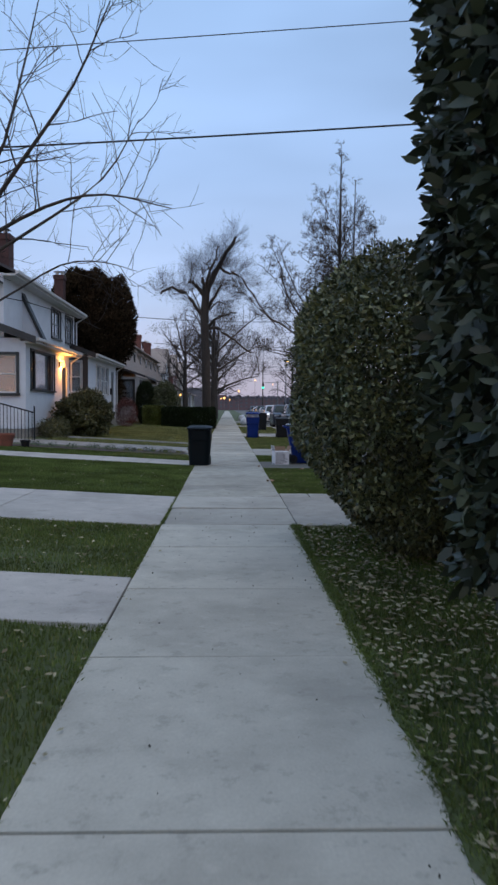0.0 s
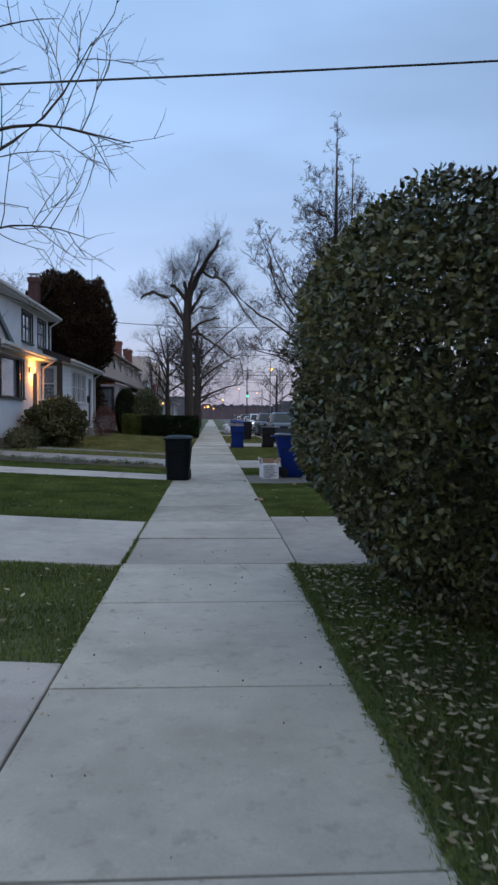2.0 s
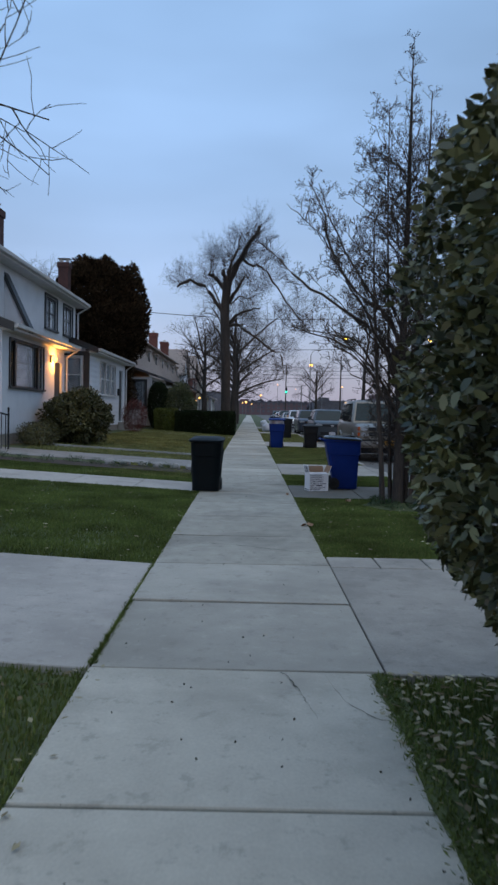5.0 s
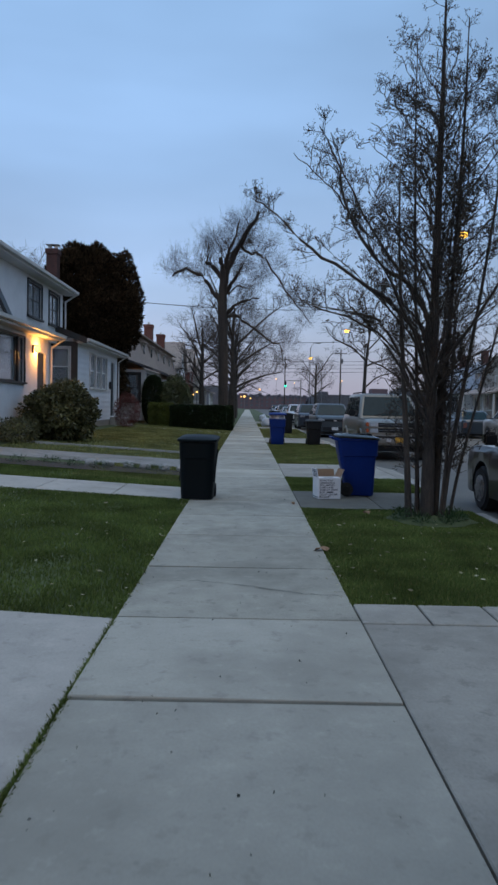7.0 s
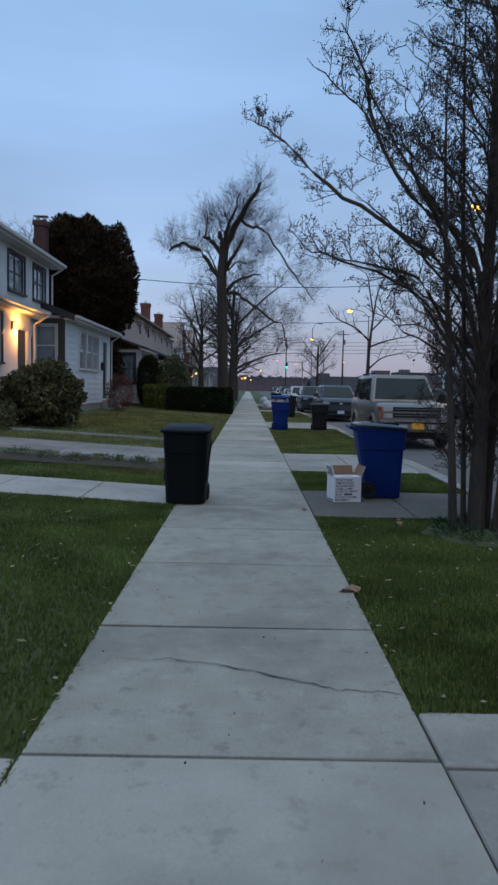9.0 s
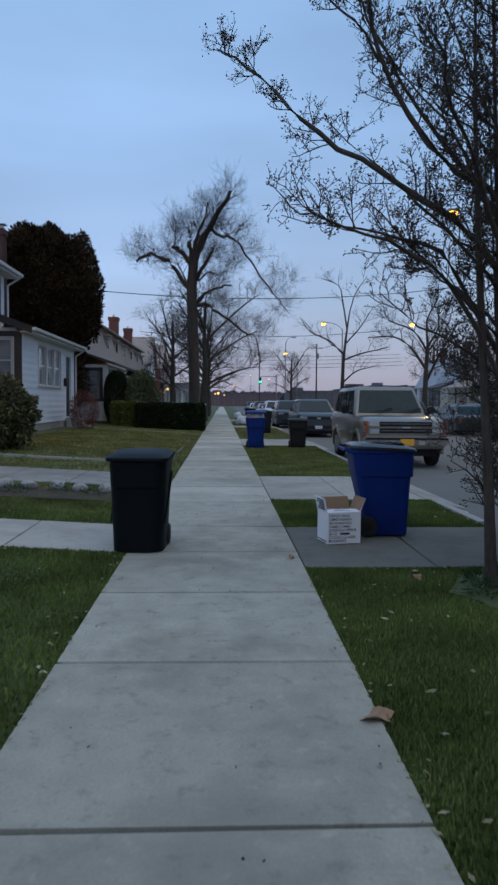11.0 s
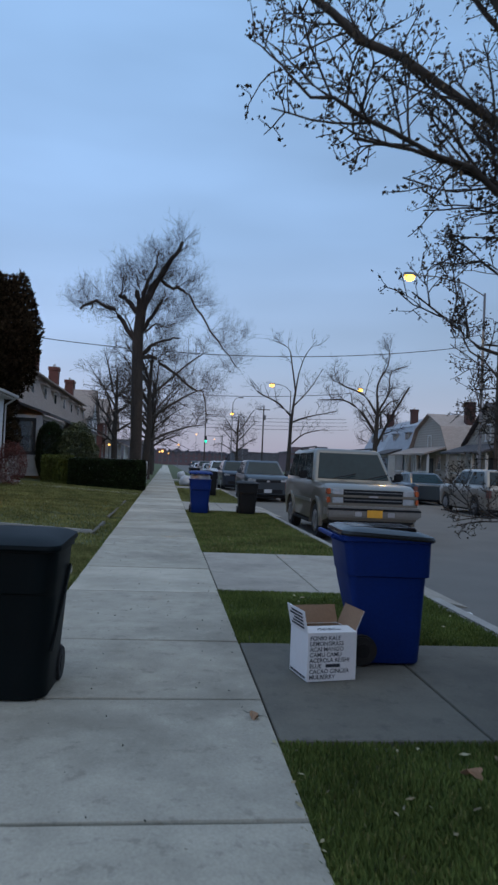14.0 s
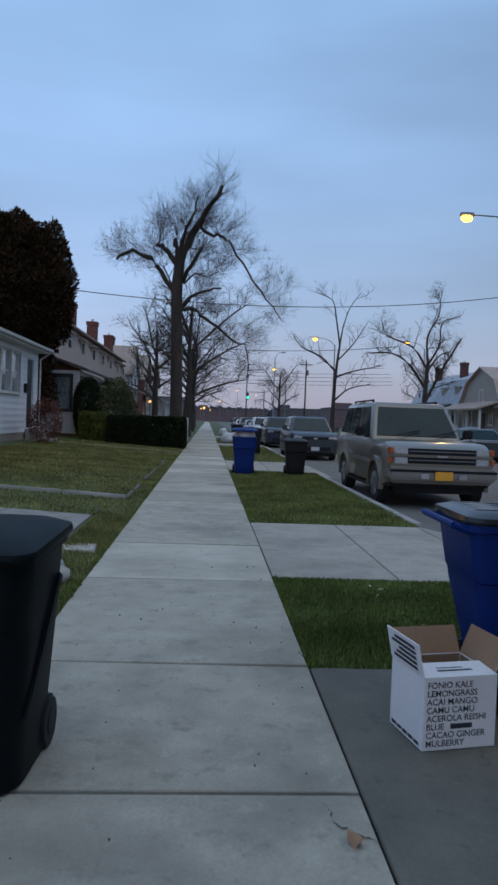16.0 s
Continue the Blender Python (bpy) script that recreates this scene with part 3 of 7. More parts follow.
def gutter(parent, x, y0, y1, z, drop_to=None):
    k = bmesh.new()
    prism(k, [(x - 0.05, z), (x + 0.07, z), (x + 0.055, z - 0.09), (x - 0.02, z - 0.11), (x - 0.05, z - 0.09)], y0, y1)
    g = part("gutter", k, M["white_trim"], parent)
    if drop_to:
        k = bmesh.new()
        tube(k, (x + 0.02, y1 - 0.06, z - 0.08), (drop_to[0], y1 - 0.1, z - 0.4), 0.035, seg=8)
        tube(k, (drop_to[0], y1 - 0.1, z - 0.38), (drop_to[0], y1 - 0.1, drop_to[1]), 0.035, seg=8)
        part("downpipe", k, M["white_trim"], g)
    return g


# twin house: two enclosed porches under one gambrel with a long dormer
twin = thing("twin_house", "white two-storey twin house with gambrel roof and enclosed porches", "house")
GZ = 0.28
k = bmesh.new()
gam = [(-7.7, 3.0), (-7.7, 4.05), (-7.75, 5.35), (-11.5, 7.6), (-15.4, 5.35), (-16.0, 4.05), (-16.0, GZ - 0.3), (-8.0, GZ - 0.3), (-8.0, 3.0)]
prism(k, gam, 24.75, 35.85)
part("wall", k, M["white_wall"], twin, "white stucco wall")
k = bmesh.new()
prism(k, [(-8.0, GZ - 0.3), (-8.0, 4.3), (-11.5, 5.6), (-16.0, 4.3), (-16.0, GZ - 0.3)], 35.86, 43.6)
part("rear_wall", k, M["white_siding"], twin, "white clapboard wall")
for p, q in (((-7.8, 4.32), (-11.5, 5.75)), ((-16.2, 4.32), (-11.5, 5.75))):
    k = bmesh.new()
    roof_slab(k, [(p[0], 36.4, p[1]), (p[0], 43.9, p[1]), (q[0], 43.9, q[1]), (q[0], 36.4, q[1])], 0.08)
    part("roof", k, M["roof"], twin)
# gambrel roof sheets with a little overhang and dark barge boards
for p, q, nm in (((-7.46, 5.40), (-11.5, 7.74), "roof"), ((-15.56, 5.40), (-11.5, 7.74), "roof"), ((-16.2, 3.8), (-15.5, 5.4), "roof")):
    k = bmesh.new()
    roof_slab(k, [(p[0], 24.5, p[1]), (p[0], 36.2, p[1]), (q[0], 36.2, q[1]), (q[0], 24.5, q[1])], 0.07)
    part(nm, k, M["roof"], twin)
k = bmesh.new()
for (ax, az), (bx, bz) in (((-7.52, 5.38), (-11.5, 7.70)), ((-11.5, 7.70), (-15.5, 5.38))):
    loft(k, [[(ax, 24.46, az - 0.2), (ax, 24.49, az - 0.2), (ax, 24.49, az + 0.03), (ax, 24.46, az + 0.03)],
             [(bx, 24.46, bz - 0.2), (bx, 24.49, bz - 0.2), (bx, 24.49, bz + 0.03), (bx, 24.46, bz + 0.03)]])
part("barge_board", k, M["dark_trim"], twin)
# rake of the lower slope between the two halves
k = bmesh.new()
prism(k, [(-6.72, 3.5), (-7.5, 5.45), (-7.52, 3.5)], 27.0, 27.3)
rake = part("rake_wall", k, M["white_wall"], twin)
k = bmesh.new()
loft(k, [[(-6.66, 26.93, 3.5), (-6.66, 27.36, 3.5), (-6.66, 27.36, 3.72), (-6.66, 26.93, 3.72)], [(-7.52, 26.93, 5.3), (-7.52, 27.36, 5.3), (-7.52, 27.36, 5.55), (-7.52, 26.93, 5.55)]])
part("rake_board", k, M["dark_trim"], rake)
# dormer
k = bmesh.new()
DX = -7.45
up = [(31.3, 32.9, 4.25, 5.42), (33.9, 35.3, 4.25, 5.42)]
wall_grid(k, "x", DX, 0.2, 24.8, 35.9, 3.6, 5.72, up)
box(k, -8.2, DX - 0.2, 24.8, 25.0, 3.6, 5.9)
box(k, -8.2, DX - 0.2, 35.7, 35.9, 3.6, 5.9)
part("dormer_wall", k, M["white_wall"], twin)
for u0, u1, z0, z1 in up:
    window(twin, "x", DX, u0, u1, z0, z1, "dark_trim", "dark_trim", (2, 2), casing=0.07)
k = bmesh.new()
roof_slab(k, [(DX + 0.45, 24.6, 5.78), (DX + 0.45, 36.3, 5.78), (-11.5, 36.3, 7.9), (-11.5, 24.6, 7.9)], 0.09)
part("dormer_roof", k, M["roof"], twin)
k = boxes((DX + 0.003, DX + 0.44, 24.65, 36.25, 5.60, 5.67))
part("soffit", k, M["white_trim"], twin)
gutter(twin, DX + 0.5, 24.6, 36.3, 5.76, (DX + 0.04, 3.9))
chimney(twin, -9.55, 31.6, 0.75, 0.7, 6.0, 8.5)
chimney(twin, -9.75, 43.0, 0.52, 0.6, 4.6, 8.85)


def porch(y0, y1, x_front, holes, near_holes, wall_m, z_floor, eave, door):
    k = bmesh.new()
    wall_grid(k, "x", x_front, 0.18, y0, y1, z_floor, eave, holes + ([door] if door else []))
    part("porch_wall", k, M[wall_m], twin)
    k = bmesh.new()
    wall_grid(k, "y", y0, 0.18, -8.0, x_front - 0.18, z_floor, eave + 0.1, near_holes)
    part("porch_side_wall", k, M[wall_m], twin)
    k = bmesh.new()
    wall_grid(k, "y", y1 - 0.18, 0.18, -8.0, x_front - 0.18, z_floor, eave + 0.1, [])
    part("porch_side_wall", k, M[wall_m], twin)
    k = boxes((-8.0, x_front - 0.03, y0 + 0.03, y1 - 0.03, GZ - 0.35, z_floor))
    part("foundation", k, M["foundation"], twin, "tan rendered foundation")
    k = bmesh.new()
    roof_slab(k, [(x_front + 0.42, y0 - 0.3, eave + 0.10), (x_front + 0.42, y1 + 0.3, eave + 0.10), (-7.9, y1 + 0.3, eave + 0.72), (-7.9, y0 - 0.3, eave + 0.72)], 0.09)
    part("porch_roof", k, M["roof"], twin)
    k = boxes((x_front + 0.003, x_front + 0.40, y0 - 0.25, y1 + 0.25, eave - 0.08, eave - 0.02))
    part("soffit", k, M["white_trim"], twin)
    gutter(twin, x_front + 0.47, y0 - 0.3, y1 + 0.3, eave + 0.09, (x_front + 0.04, z_floor))
    k = bmesh.new()
    loft(k, [[(x_front + 0.42, y0 - 0.34, eave - 0.12), (x_front + 0.42, y0 - 0.31, eave - 0.12), (x_front + 0.42, y0 - 0.31, eave + 0.12), (x_front + 0.42, y0 - 0.34, eave + 0.12)],
             [(-7.9, y0 - 0.34, eave + 0.48), (-7.9, y0 - 0.31, eave + 0.48), (-7.9, y0 - 0.31, eave + 0.74), (-7.9, y0 - 0.34, eave + 0.74)]])
    part("barge_board", k, M["dark_trim"], twin)


porch(24.45, 31.0, -6.65, [(25.05, 28.3, 1.9, 3.2)], [(-7.9, -6.95, 1.75, 3.0)], "white_wall", 0.58, 3.45, (29.7, 30.65, 0.62, 2.9))
window(twin, "x", -6.65, 25.05, 25.42, 1.9, 3.2, "dark_trim", "dark_trim", (1, 2), casing=0.06, curtain=0.6)
# curtain drawn nearly full height, partly as painted sky reflection
window(twin, "x", -6.65, 25.55, 27.65, 1.9, 3.2, "dark_trim", "dark_trim", (1, 1), casing=0.06, curtain=0.97)
window(twin, "x", -6.65, 27.78, 28.3, 1.9, 3.2, "dark_trim", "dark_trim", (1, 2), casing=0.06)
# its curtain is an added dark sheet that hides the lamp-lit inside
window(twin, "y", 24.45, -7.9, -6.95, 1.75, 3.0, "dark_trim", "white_trim", (1, 2), curtain=1.0, curtain_m="room_shade")
part("door", boxes((-6.78, -6.72, 29.7, 30.65, 0.62, 2.9), (-6.73, -6.70, 29.85, 30.5, 0.8, 1.5), (-6.73, -6.70, 29.85, 30.5, 1.7, 2.7), bevel=0.01), M["dark_trim"], twin, "dark front door")
porch(35.15, 43.7, -6.65, [(37.2, 41.0, 1.95, 3.42)], [(-7.75, -7.0, 2.0, 3.45)], "white_siding", 0.55, 3.72, (42.0, 43.0, 0.7, 3.3))
for i in range(3):
    window(twin, "x", -6.65, 37.25 + i * 1.25, 38.4 + i * 1.25, 1.95, 3.42, "white_trim", "white_trim", (1, 2), casing=0.05, curtain=0.8)
window(twin, "y", 35.15, -7.75, -7.0, 2.0, 3.45, "white_trim", "white_trim", (1, 2), casing=0.06, curtain=0.5)
for a, b, c, d in ((-8.0, -7.86, 1.7, 3.7), (-6.9, -6.652, 1.7, 3.7), (-7.86, -6.9, 3.52, 3.7), (-7.86, -6.9, 1.7, 1.93)):
    part("corner_board", boxes((a, b, 35.10, 35.147, c, d)), M["dark_trim"], twin)
part("door", boxes((-6.78, -6.72, 42.0, 43.0, 0.7, 3.3), (-6.73, -6.70, 42.15, 42.85, 0.9, 1.7), (-6.73, -6.70, 42.15, 42.85, 1.9, 3.1), bevel=0.01), M["dark_trim"], twin, "dark front door")
for i in range(3):
    part("step", boxes((-6.64 + i * 0.3, -6.32 + i * 0.3, 41.8, 43.2, 0.1, 0.66 - i * 0.17), bevel=0.015), M["kerb"], twin, "concrete step")
    part("step", boxes((-6.64 + i * 0.3, -6.32 + i * 0.3, 29.4, 30.9, 0.1, 0.58 - i * 0.15), bevel=0.015), M["brick"], twin, "brick step")
part("mailbox", boxes((-6.646, -6.53, 41.5, 41.75, 2.0, 2.35), bevel=0.02), M["iron"], twin)

lamp = thing("porch_lamp", "lit amber lantern on a white porch wall", "wall lamp", (-6.62, 29.15, 2.95))
part("bracket", boxes((-0.026, 0.02, -0.05, 0.05, -0.12, 0.12), (0.02, 0.10, -0.015, 0.015, 0.09, 0.12), bevel=0.004), M["iron"], lamp)
k = bmesh.new()
bmesh.ops.create_icosphere(k, subdivisions=2, radius=0.085, matrix=Matrix.Translation((0.12, 0, 0)) @ Matrix.Diagonal((1, 1, 1.35, 1)))
part("globe", k, M["lit_warm"], lamp, "glowing amber globe", smooth=60)
pl = bpy.data.lights.new("porch_light", "POINT")
pl.energy, pl.color, pl.shadow_soft_size = 75.0, (1.0, 0.40, 0.08), 0.06
new("porch_light", pl).location = (-6.42, 29.55, 2.9)


def street_house(at, wall_m, roof_m, width, depth, eave, ridge, label, turn=0.0, chim=True, porch_on=True, bay=2, gambrel=False, lit=False, base=0.6):
    """A detached house whose street front looks along +x: body, pitched roof, porch, windows."""
    h = thing("house", label, "house", at, turn)
    hw = width / 2
    k = bmesh.new()
    ups = [(-hw + width * (i + 0.5) / bay - 0.42, -hw + width * (i + 0.5) / bay + 0.42, eave - 1.75, eave - 0.45) for i in range(bay)]
    wall_grid(k, "x", 0.0, 0.2, -hw, hw, 0, eave, ups)
    for c in (-hw, hw - 0.2):
        box(k, -depth, -0.2, c, c + 0.2, 0, eave)
    box(k, -depth, -depth + 0.2, -hw + 0.2, hw - 0.2, 0, eave)
    part("wall", k, M[wall_m], h)
    for u in ups:
        window(h, "x", 0.0, *u, "white_trim", "white_trim", (1, 2), casing=0.08)
    if gambrel:
        prof = [(-hw - 0.25, eave - 0.25), (-hw + width * 0.16, eave + (ridge - eave) * 0.62), (0, ridge), (hw - width * 0.16, eave + (ridge - eave) * 0.62), (hw + 0.25, eave - 0.25)]
    else:
        prof = [(-hw - 0.3, eave - 0.12), (0, ridge), (hw + 0.3, eave - 0.12)]
    k = bmesh.new()
    for (a, az), (b, bz) in zip(prof, prof[1:]):
        roof_slab(k, [(0.3, a, az), (0.3, b, bz), (-depth - 0.3, b, bz), (-depth - 0.3, a, az)], 0.1)
    part("roof", k, M[roof_m], h)
    k = bmesh.new()
    gp = [(a * 0.96, az - 0.12) for a, az in prof]
    loft(k, [[(-0.02, a, az) for a, az in gp], [(-0.2, a, az) for a, az in gp]])
    part("gable", k, M[wall_m], h)
    window(h, "x", -0.02, -0.4, 0.4, eave + 0.15, min(eave + 1.3, ridge - 0.6), "white_trim", "white_trim", (1, 2), casing=0.08)
    if porch_on:
        pw = hw * 0.92
        part("porch_floor", boxes((0, 1.9, -pw, pw, 0, base)), M["foundation"], h)
        for u in (-pw + 0.15, -pw * 0.33, pw * 0.33, pw - 0.15):
            part("porch_post", boxes((1.6, 1.78, u - 0.09, u + 0.09, base, 2.9), bevel=0.02), M["white_trim"], h)
        part("porch_rail", boxes((1.64, 1.74, -pw + 0.24, -0.6, base + 0.75, base + 0.85), (1.64, 1.74, 0.6, pw - 0.24, base + 0.75, base + 0.85)), M["white_trim"], h)
        k = bmesh.new()
        roof_slab(k, [(2.2, -pw - 0.2, 3.0), (2.2, pw + 0.2, 3.0), (0.0, pw + 0.2, 3.7), (0.0, -pw - 0.2, 3.7)], 0.14)
        part("porch_roof", k, M[roof_m], h)
        part("porch_step", boxes((1.9, 2.2, -0.6, 0.6, 0, base - 0.18), (2.2, 2.5, -0.6, 0.6, 0, base - 0.36)), M["kerb"], h)
        window(h, "x", 0.0, -pw + 0.5, -pw + 1.6, 1.3, 2.6, "white_trim", "white_trim", (1, 2))
        part("door", boxes((0.003, 0.06, 0.2, 1.15, base, 2.65), (0.06, 0.075, 0.35, 1.0, base + 0.2, 2.4)), M["dark_trim"], h)
    if chim:
        chimney(h, -depth * 0.3, hw * 0.5, 0.8, 0.6, ridge - 1.8, ridge + 1.0, 1)
    if lit:
        k = bmesh.new()
        bmesh.ops.create_icosphere(k, subdivisions=2, radius=0.11, matrix=Matrix.Translation((0.2, -0.2, 2.4)))
        part("porch_lamp", k, M["lit_warm"], h, "lit warm porch lamp")
    return h


# neighbours on the house side: a row with steep street-facing roofs
def row_house(at, width, wall_m, roof_m, label, lit=False, enclosed=True, turn=0, steep=False):
    h = thing("row_house", label, "house", at, turn)
    hw = width / 2
    ups = [(-hw + width * (i + 0.5) / 2 - 0.5, -hw + width * (i + 0.5) / 2 + 0.5, 1.6, 2.9) for i in range(2)]
    k = bmesh.new()
    wall_grid(k, "x", 0.0, 0.2, -hw, hw, 0, 3.5, ups)
    prof = [(-0.2, 0.0), (-0.2, 3.5), (-1.3, 6.0), (-4.6, 7.2), (-8.0, 6.0), (-9.0, 3.5), (-9.0, 0.0)]
    slopes = (((0.35, 3.32), (-1.25, 6.12)), ((-1.15, 6.08), (-4.6, 7.36)), ((-8.1, 6.08), (-4.6, 7.36)), ((-9.3, 3.4), (-8.0, 6.12)))
    out = 0.0
    if steep:
        prof = [(-0.2, 0.0), (-0.2, 3.5), (-0.5, 5.8), (-4.6, 6.7), (-8.6, 5.8), (-9.0, 3.5), (-9.0, 0.0)]
        slopes = (((0.35, 3.32), (-0.42, 5.86)), ((0.02, 5.84), (-4.6, 6.86)), ((-9.1, 5.84), (-4.6, 6.86)), ((-9.3, 3.4), (-8.6, 5.86)))
        out = 0.62
    prism(k, prof, -hw, hw)
    part("wall", k, M[wall_m], h)
    for u in ups:
        window(h, "x", 0.0, *u, "dark_trim", "white_trim", (1, 2), casing=0.08)
    for p, q in slopes:
        k = bmesh.new()
        roof_slab(k, [(p[0], -hw - 0.15, p[1]), (p[0], hw + 0.15, p[1]), (q[0], hw + 0.15, q[1]), (q[0], -hw - 0.15, q[1])], 0.09)
        part("roof", k, M[roof_m], h)
    for u in (-hw * 0.5, hw * 0.5):
        k = boxes((-1.4, -0.42 + out * 0.6, u - 0.55, u + 0.55, 4.15, 5.3))
        d = part("dormer", k, M[wall_m], h)
        part("dormer_roof", boxes((-1.6, -0.25 + out * 0.6, u - 0.7, u + 0.7, 5.303, 5.4)), M[roof_m], d)
        part("dormer_window", boxes((-0.417 + out * 0.6, -0.39 + out * 0.6, u - 0.35, u + 0.35, 4.35, 5.15)), M["car_glass"], d)
    if steep:
        chimney(h, -0.75, -2.7, 0.66, 0.7, 3.8, 7.4, 1, "brick")
    else:
        chimney(h, -2.6, -hw * 0.55, 0.7, 0.6, 6.0, 8.1, 1)
    if enclosed:
        pw = hw * (0.88 if steep else 0.55)
        k = bmesh.new()
        hl = [(-pw + 0.25, -0.1, 1.3, 2.7), (0.1, pw - 0.25, 1.3, 2.7)]
        wall_grid(k, "x", 1.5, 0.15, -pw, pw, 0.1, 3.0, hl)
        wall_grid(k, "y", -pw, 0.15, 0.0, 1.35, 0.1, 3.0, [(0.22, 1.12, 1.2, 2.75)])
        box(k, 0.0, 1.35, pw - 0.15, pw, 0.1, 3.0)
        part("porch_wall", k, M["white_trim"], h)
        window(h, "y", -pw, 0.22, 1.12, 1.2, 2.75, "dark_trim", "dark_trim", (1, 2), casing=0.1)
        for u in hl:
            window(h, "x", 1.5, *u, "dark_trim", "dark_trim", (2, 2), casing=0.1)
        k = bmesh.new()
        roof_slab(k, [(1.9, -pw - 0.3, 3.1), (1.9, pw + 0.3, 3.1), (-0.1, pw + 0.3, 3.75), (-0.1, -pw - 0.3, 3.75)], 0.12)
        part("porch_roof", k, M["roof"], h)
    part("front_door", boxes((0.003, 0.06, hw * 0.62, hw * 0.62 + 0.95, 0.5, 2.6)), M["dark_trim"], h)
    part("door_step", boxes((0.0, 1.0, hw * 0.55, hw * 0.62 + 1.1, 0, 0.45), bevel=0.02), M["kerb"], h)
    if lit:
        k = bmesh.new()
        bmesh.ops.create_icosphere(k, subdivisions=2, radius=0.10, matrix=Matrix.Translation((0.12, hw * 0.5, 2.75)))
        part("porch_lamp", k, M["lit_warm"], h, "lit warm porch lamp")
    return h


row_house((-7.3, 51.7, 0.28), 8.0, "stone_wall", "roof_brown", "grey row house with brown mansard roof and dark porch windows", lit=True, steep=True)
row_house((-7.3, 59.9, 0.28), 8.0, "tan_wall", "roof_brown", "tan row house with brown mansard roof", enclosed=False, steep=True)
row_house((-7.3, 68.1, 0.28), 8.0, "stone_wall", "roof_brown", "grey row house with brown mansard roof further along", lit=True, steep=True)
row_house((-7.3, 76.3, 0.28), 8.0, "tan_wall", "roof_brown", "tan row house with brown mansard roof past the others", enclosed=False, steep=True)
far_glow = bpy.data.lights.new("row_porch_light", "POINT")
far_glow.energy, far_glow.color, far_glow.shadow_soft_size = 45.0, (1.0, 0.42, 0.1), 0.12
new("row_porch_light", far_glow).location = (-7.3, 53.8, 3.0)
street_house((-7.4, 88.0, 0.28), "white_siding", "roof_brown", 8.0, 9, 5.0, 8.0, "pale clapboard house with brown roof")
street_house((-7.4, 103.0, 0.28), "brick", "roof_brown", 9.0, 9, 5.4, 8.4, "red brick house with brown roof", lit=True)
street_house((-7.4, 120.0, 0.28), "tan_wall", "roof_brown", 9.0, 9, 5.4, 8.4, "tan house far down the street")
# across the street
street_house((24.0, 76.6, 0.0), "tan_wall", "roof_brown", 9.6, 9, 3.4, 6.75, "brown gambrel-roofed house with a dark porch", 180, gambrel=True)
street_house((24.0, 64.5, 0.0), "tan_wall", "roof", 8.0, 9, 3.8, 6.8, "tan house with dark roof across the street", 180)
for i, yy in enumerate((86.2, 94.5)):
    row_house((24.0, yy, 0.0), 8.0, "white_siding" if i % 2 else "tan_wall", "roof_pale", "pale-roofed row house across the street", enclosed=i % 2 == 0, turn=180)
for i, yy in enumerate((52.5, 40.5)):
    street_house((24.0, yy, 0.0), "tan_wall", "roof_brown", 8.0, 9, 4.2, 7.0, "tan house with porch across the street", 180)


# ---------- distance ----------
def far_block(x0, x1, y, h, m, label, floors, cols):
    b = thing("far_building", label, "building", (0, 0, 0))
    k = boxes((x0, x1, y, y + 14, 0, h), (x0 + 2, x0 + 6, y + 3, y + 8, h, h + 1.6))
    part("wall", k, M[m], b)
    k = boxes((x0 - 0.2, x1 + 0.2, y - 0.2, y + 14.2, h + 0.003, h + 0.35))
    part("parapet", k, M["far_grey"], b)
    fw = (x1 - x0) / cols
    for i in range(cols):
        for j in range(floors):
            z = 1.3 + j * (h - 0.6) / floors
            part("window", boxes((x0 + (i + 0.28) * fw, x0 + (i + 0.72) * fw, y - 0.08, y - 0.003, z, z + 0.9)), M["far_grey"], b)


far_block(-6, 26, 330, 5.4, "far_brick", "long red-brown building closing the street", 3, 14)
far_block(27, 62, 300, 6.2, "far_grey", "grey flat-roofed building at the end of the street", 3, 12)
far_block(30, 58, 190, 4.8, "far_brick", "low red brick shop row beyond the crossing", 2, 10)
far_block(-60, -8, 340, 10, "far_grey", "grey building far behind the houses", 2, 14)
far_block(64, 130, 320, 9, "far_grey", "long grey building in the distance", 2, 16)

# wooded skyline: thin trunks and clumps in one far mass
rw = random.Random(12)
fv, ff = [], []
for i in range(5200):
    x, y = rw.uniform(-420, 420), rw.uniform(380, 520)
    h = 7 + 4 * noise.noise((x * 0.012, y * 0.01, 3)) + rw.uniform(0, 1.6)
    wv = rw.uniform(2.2, 4.5)
    n0 = len(fv)
    for a in range(3):
        an = a * 2.1 + rw.random()
        fv.append((x + wv * math.cos(an), y + wv * math.sin(an), rw.uniform(h * 0.2, h * 0.85)))
    fv.append((x + rw.uniform(-2, 2), y, h))
    fv.append((x + rw.uniform(-1, 1), y, -0.5))
    ff += [(n0, n0 + 1, n0 + 3), (n0 + 1, n0 + 2, n0 + 3), (n0 + 2, n0, n0 + 3), (n0, n0 + 1, n0 + 4), (n0 + 1, n0 + 2, n0 + 4), (n0 + 2, n0, n0 + 4)]
tagged(new("far_woods", raw_mesh("far_woods", fv, ff, M["far_wood"])), "hazy grey line of bare woods on the skyline", "woods", kind="stuff")


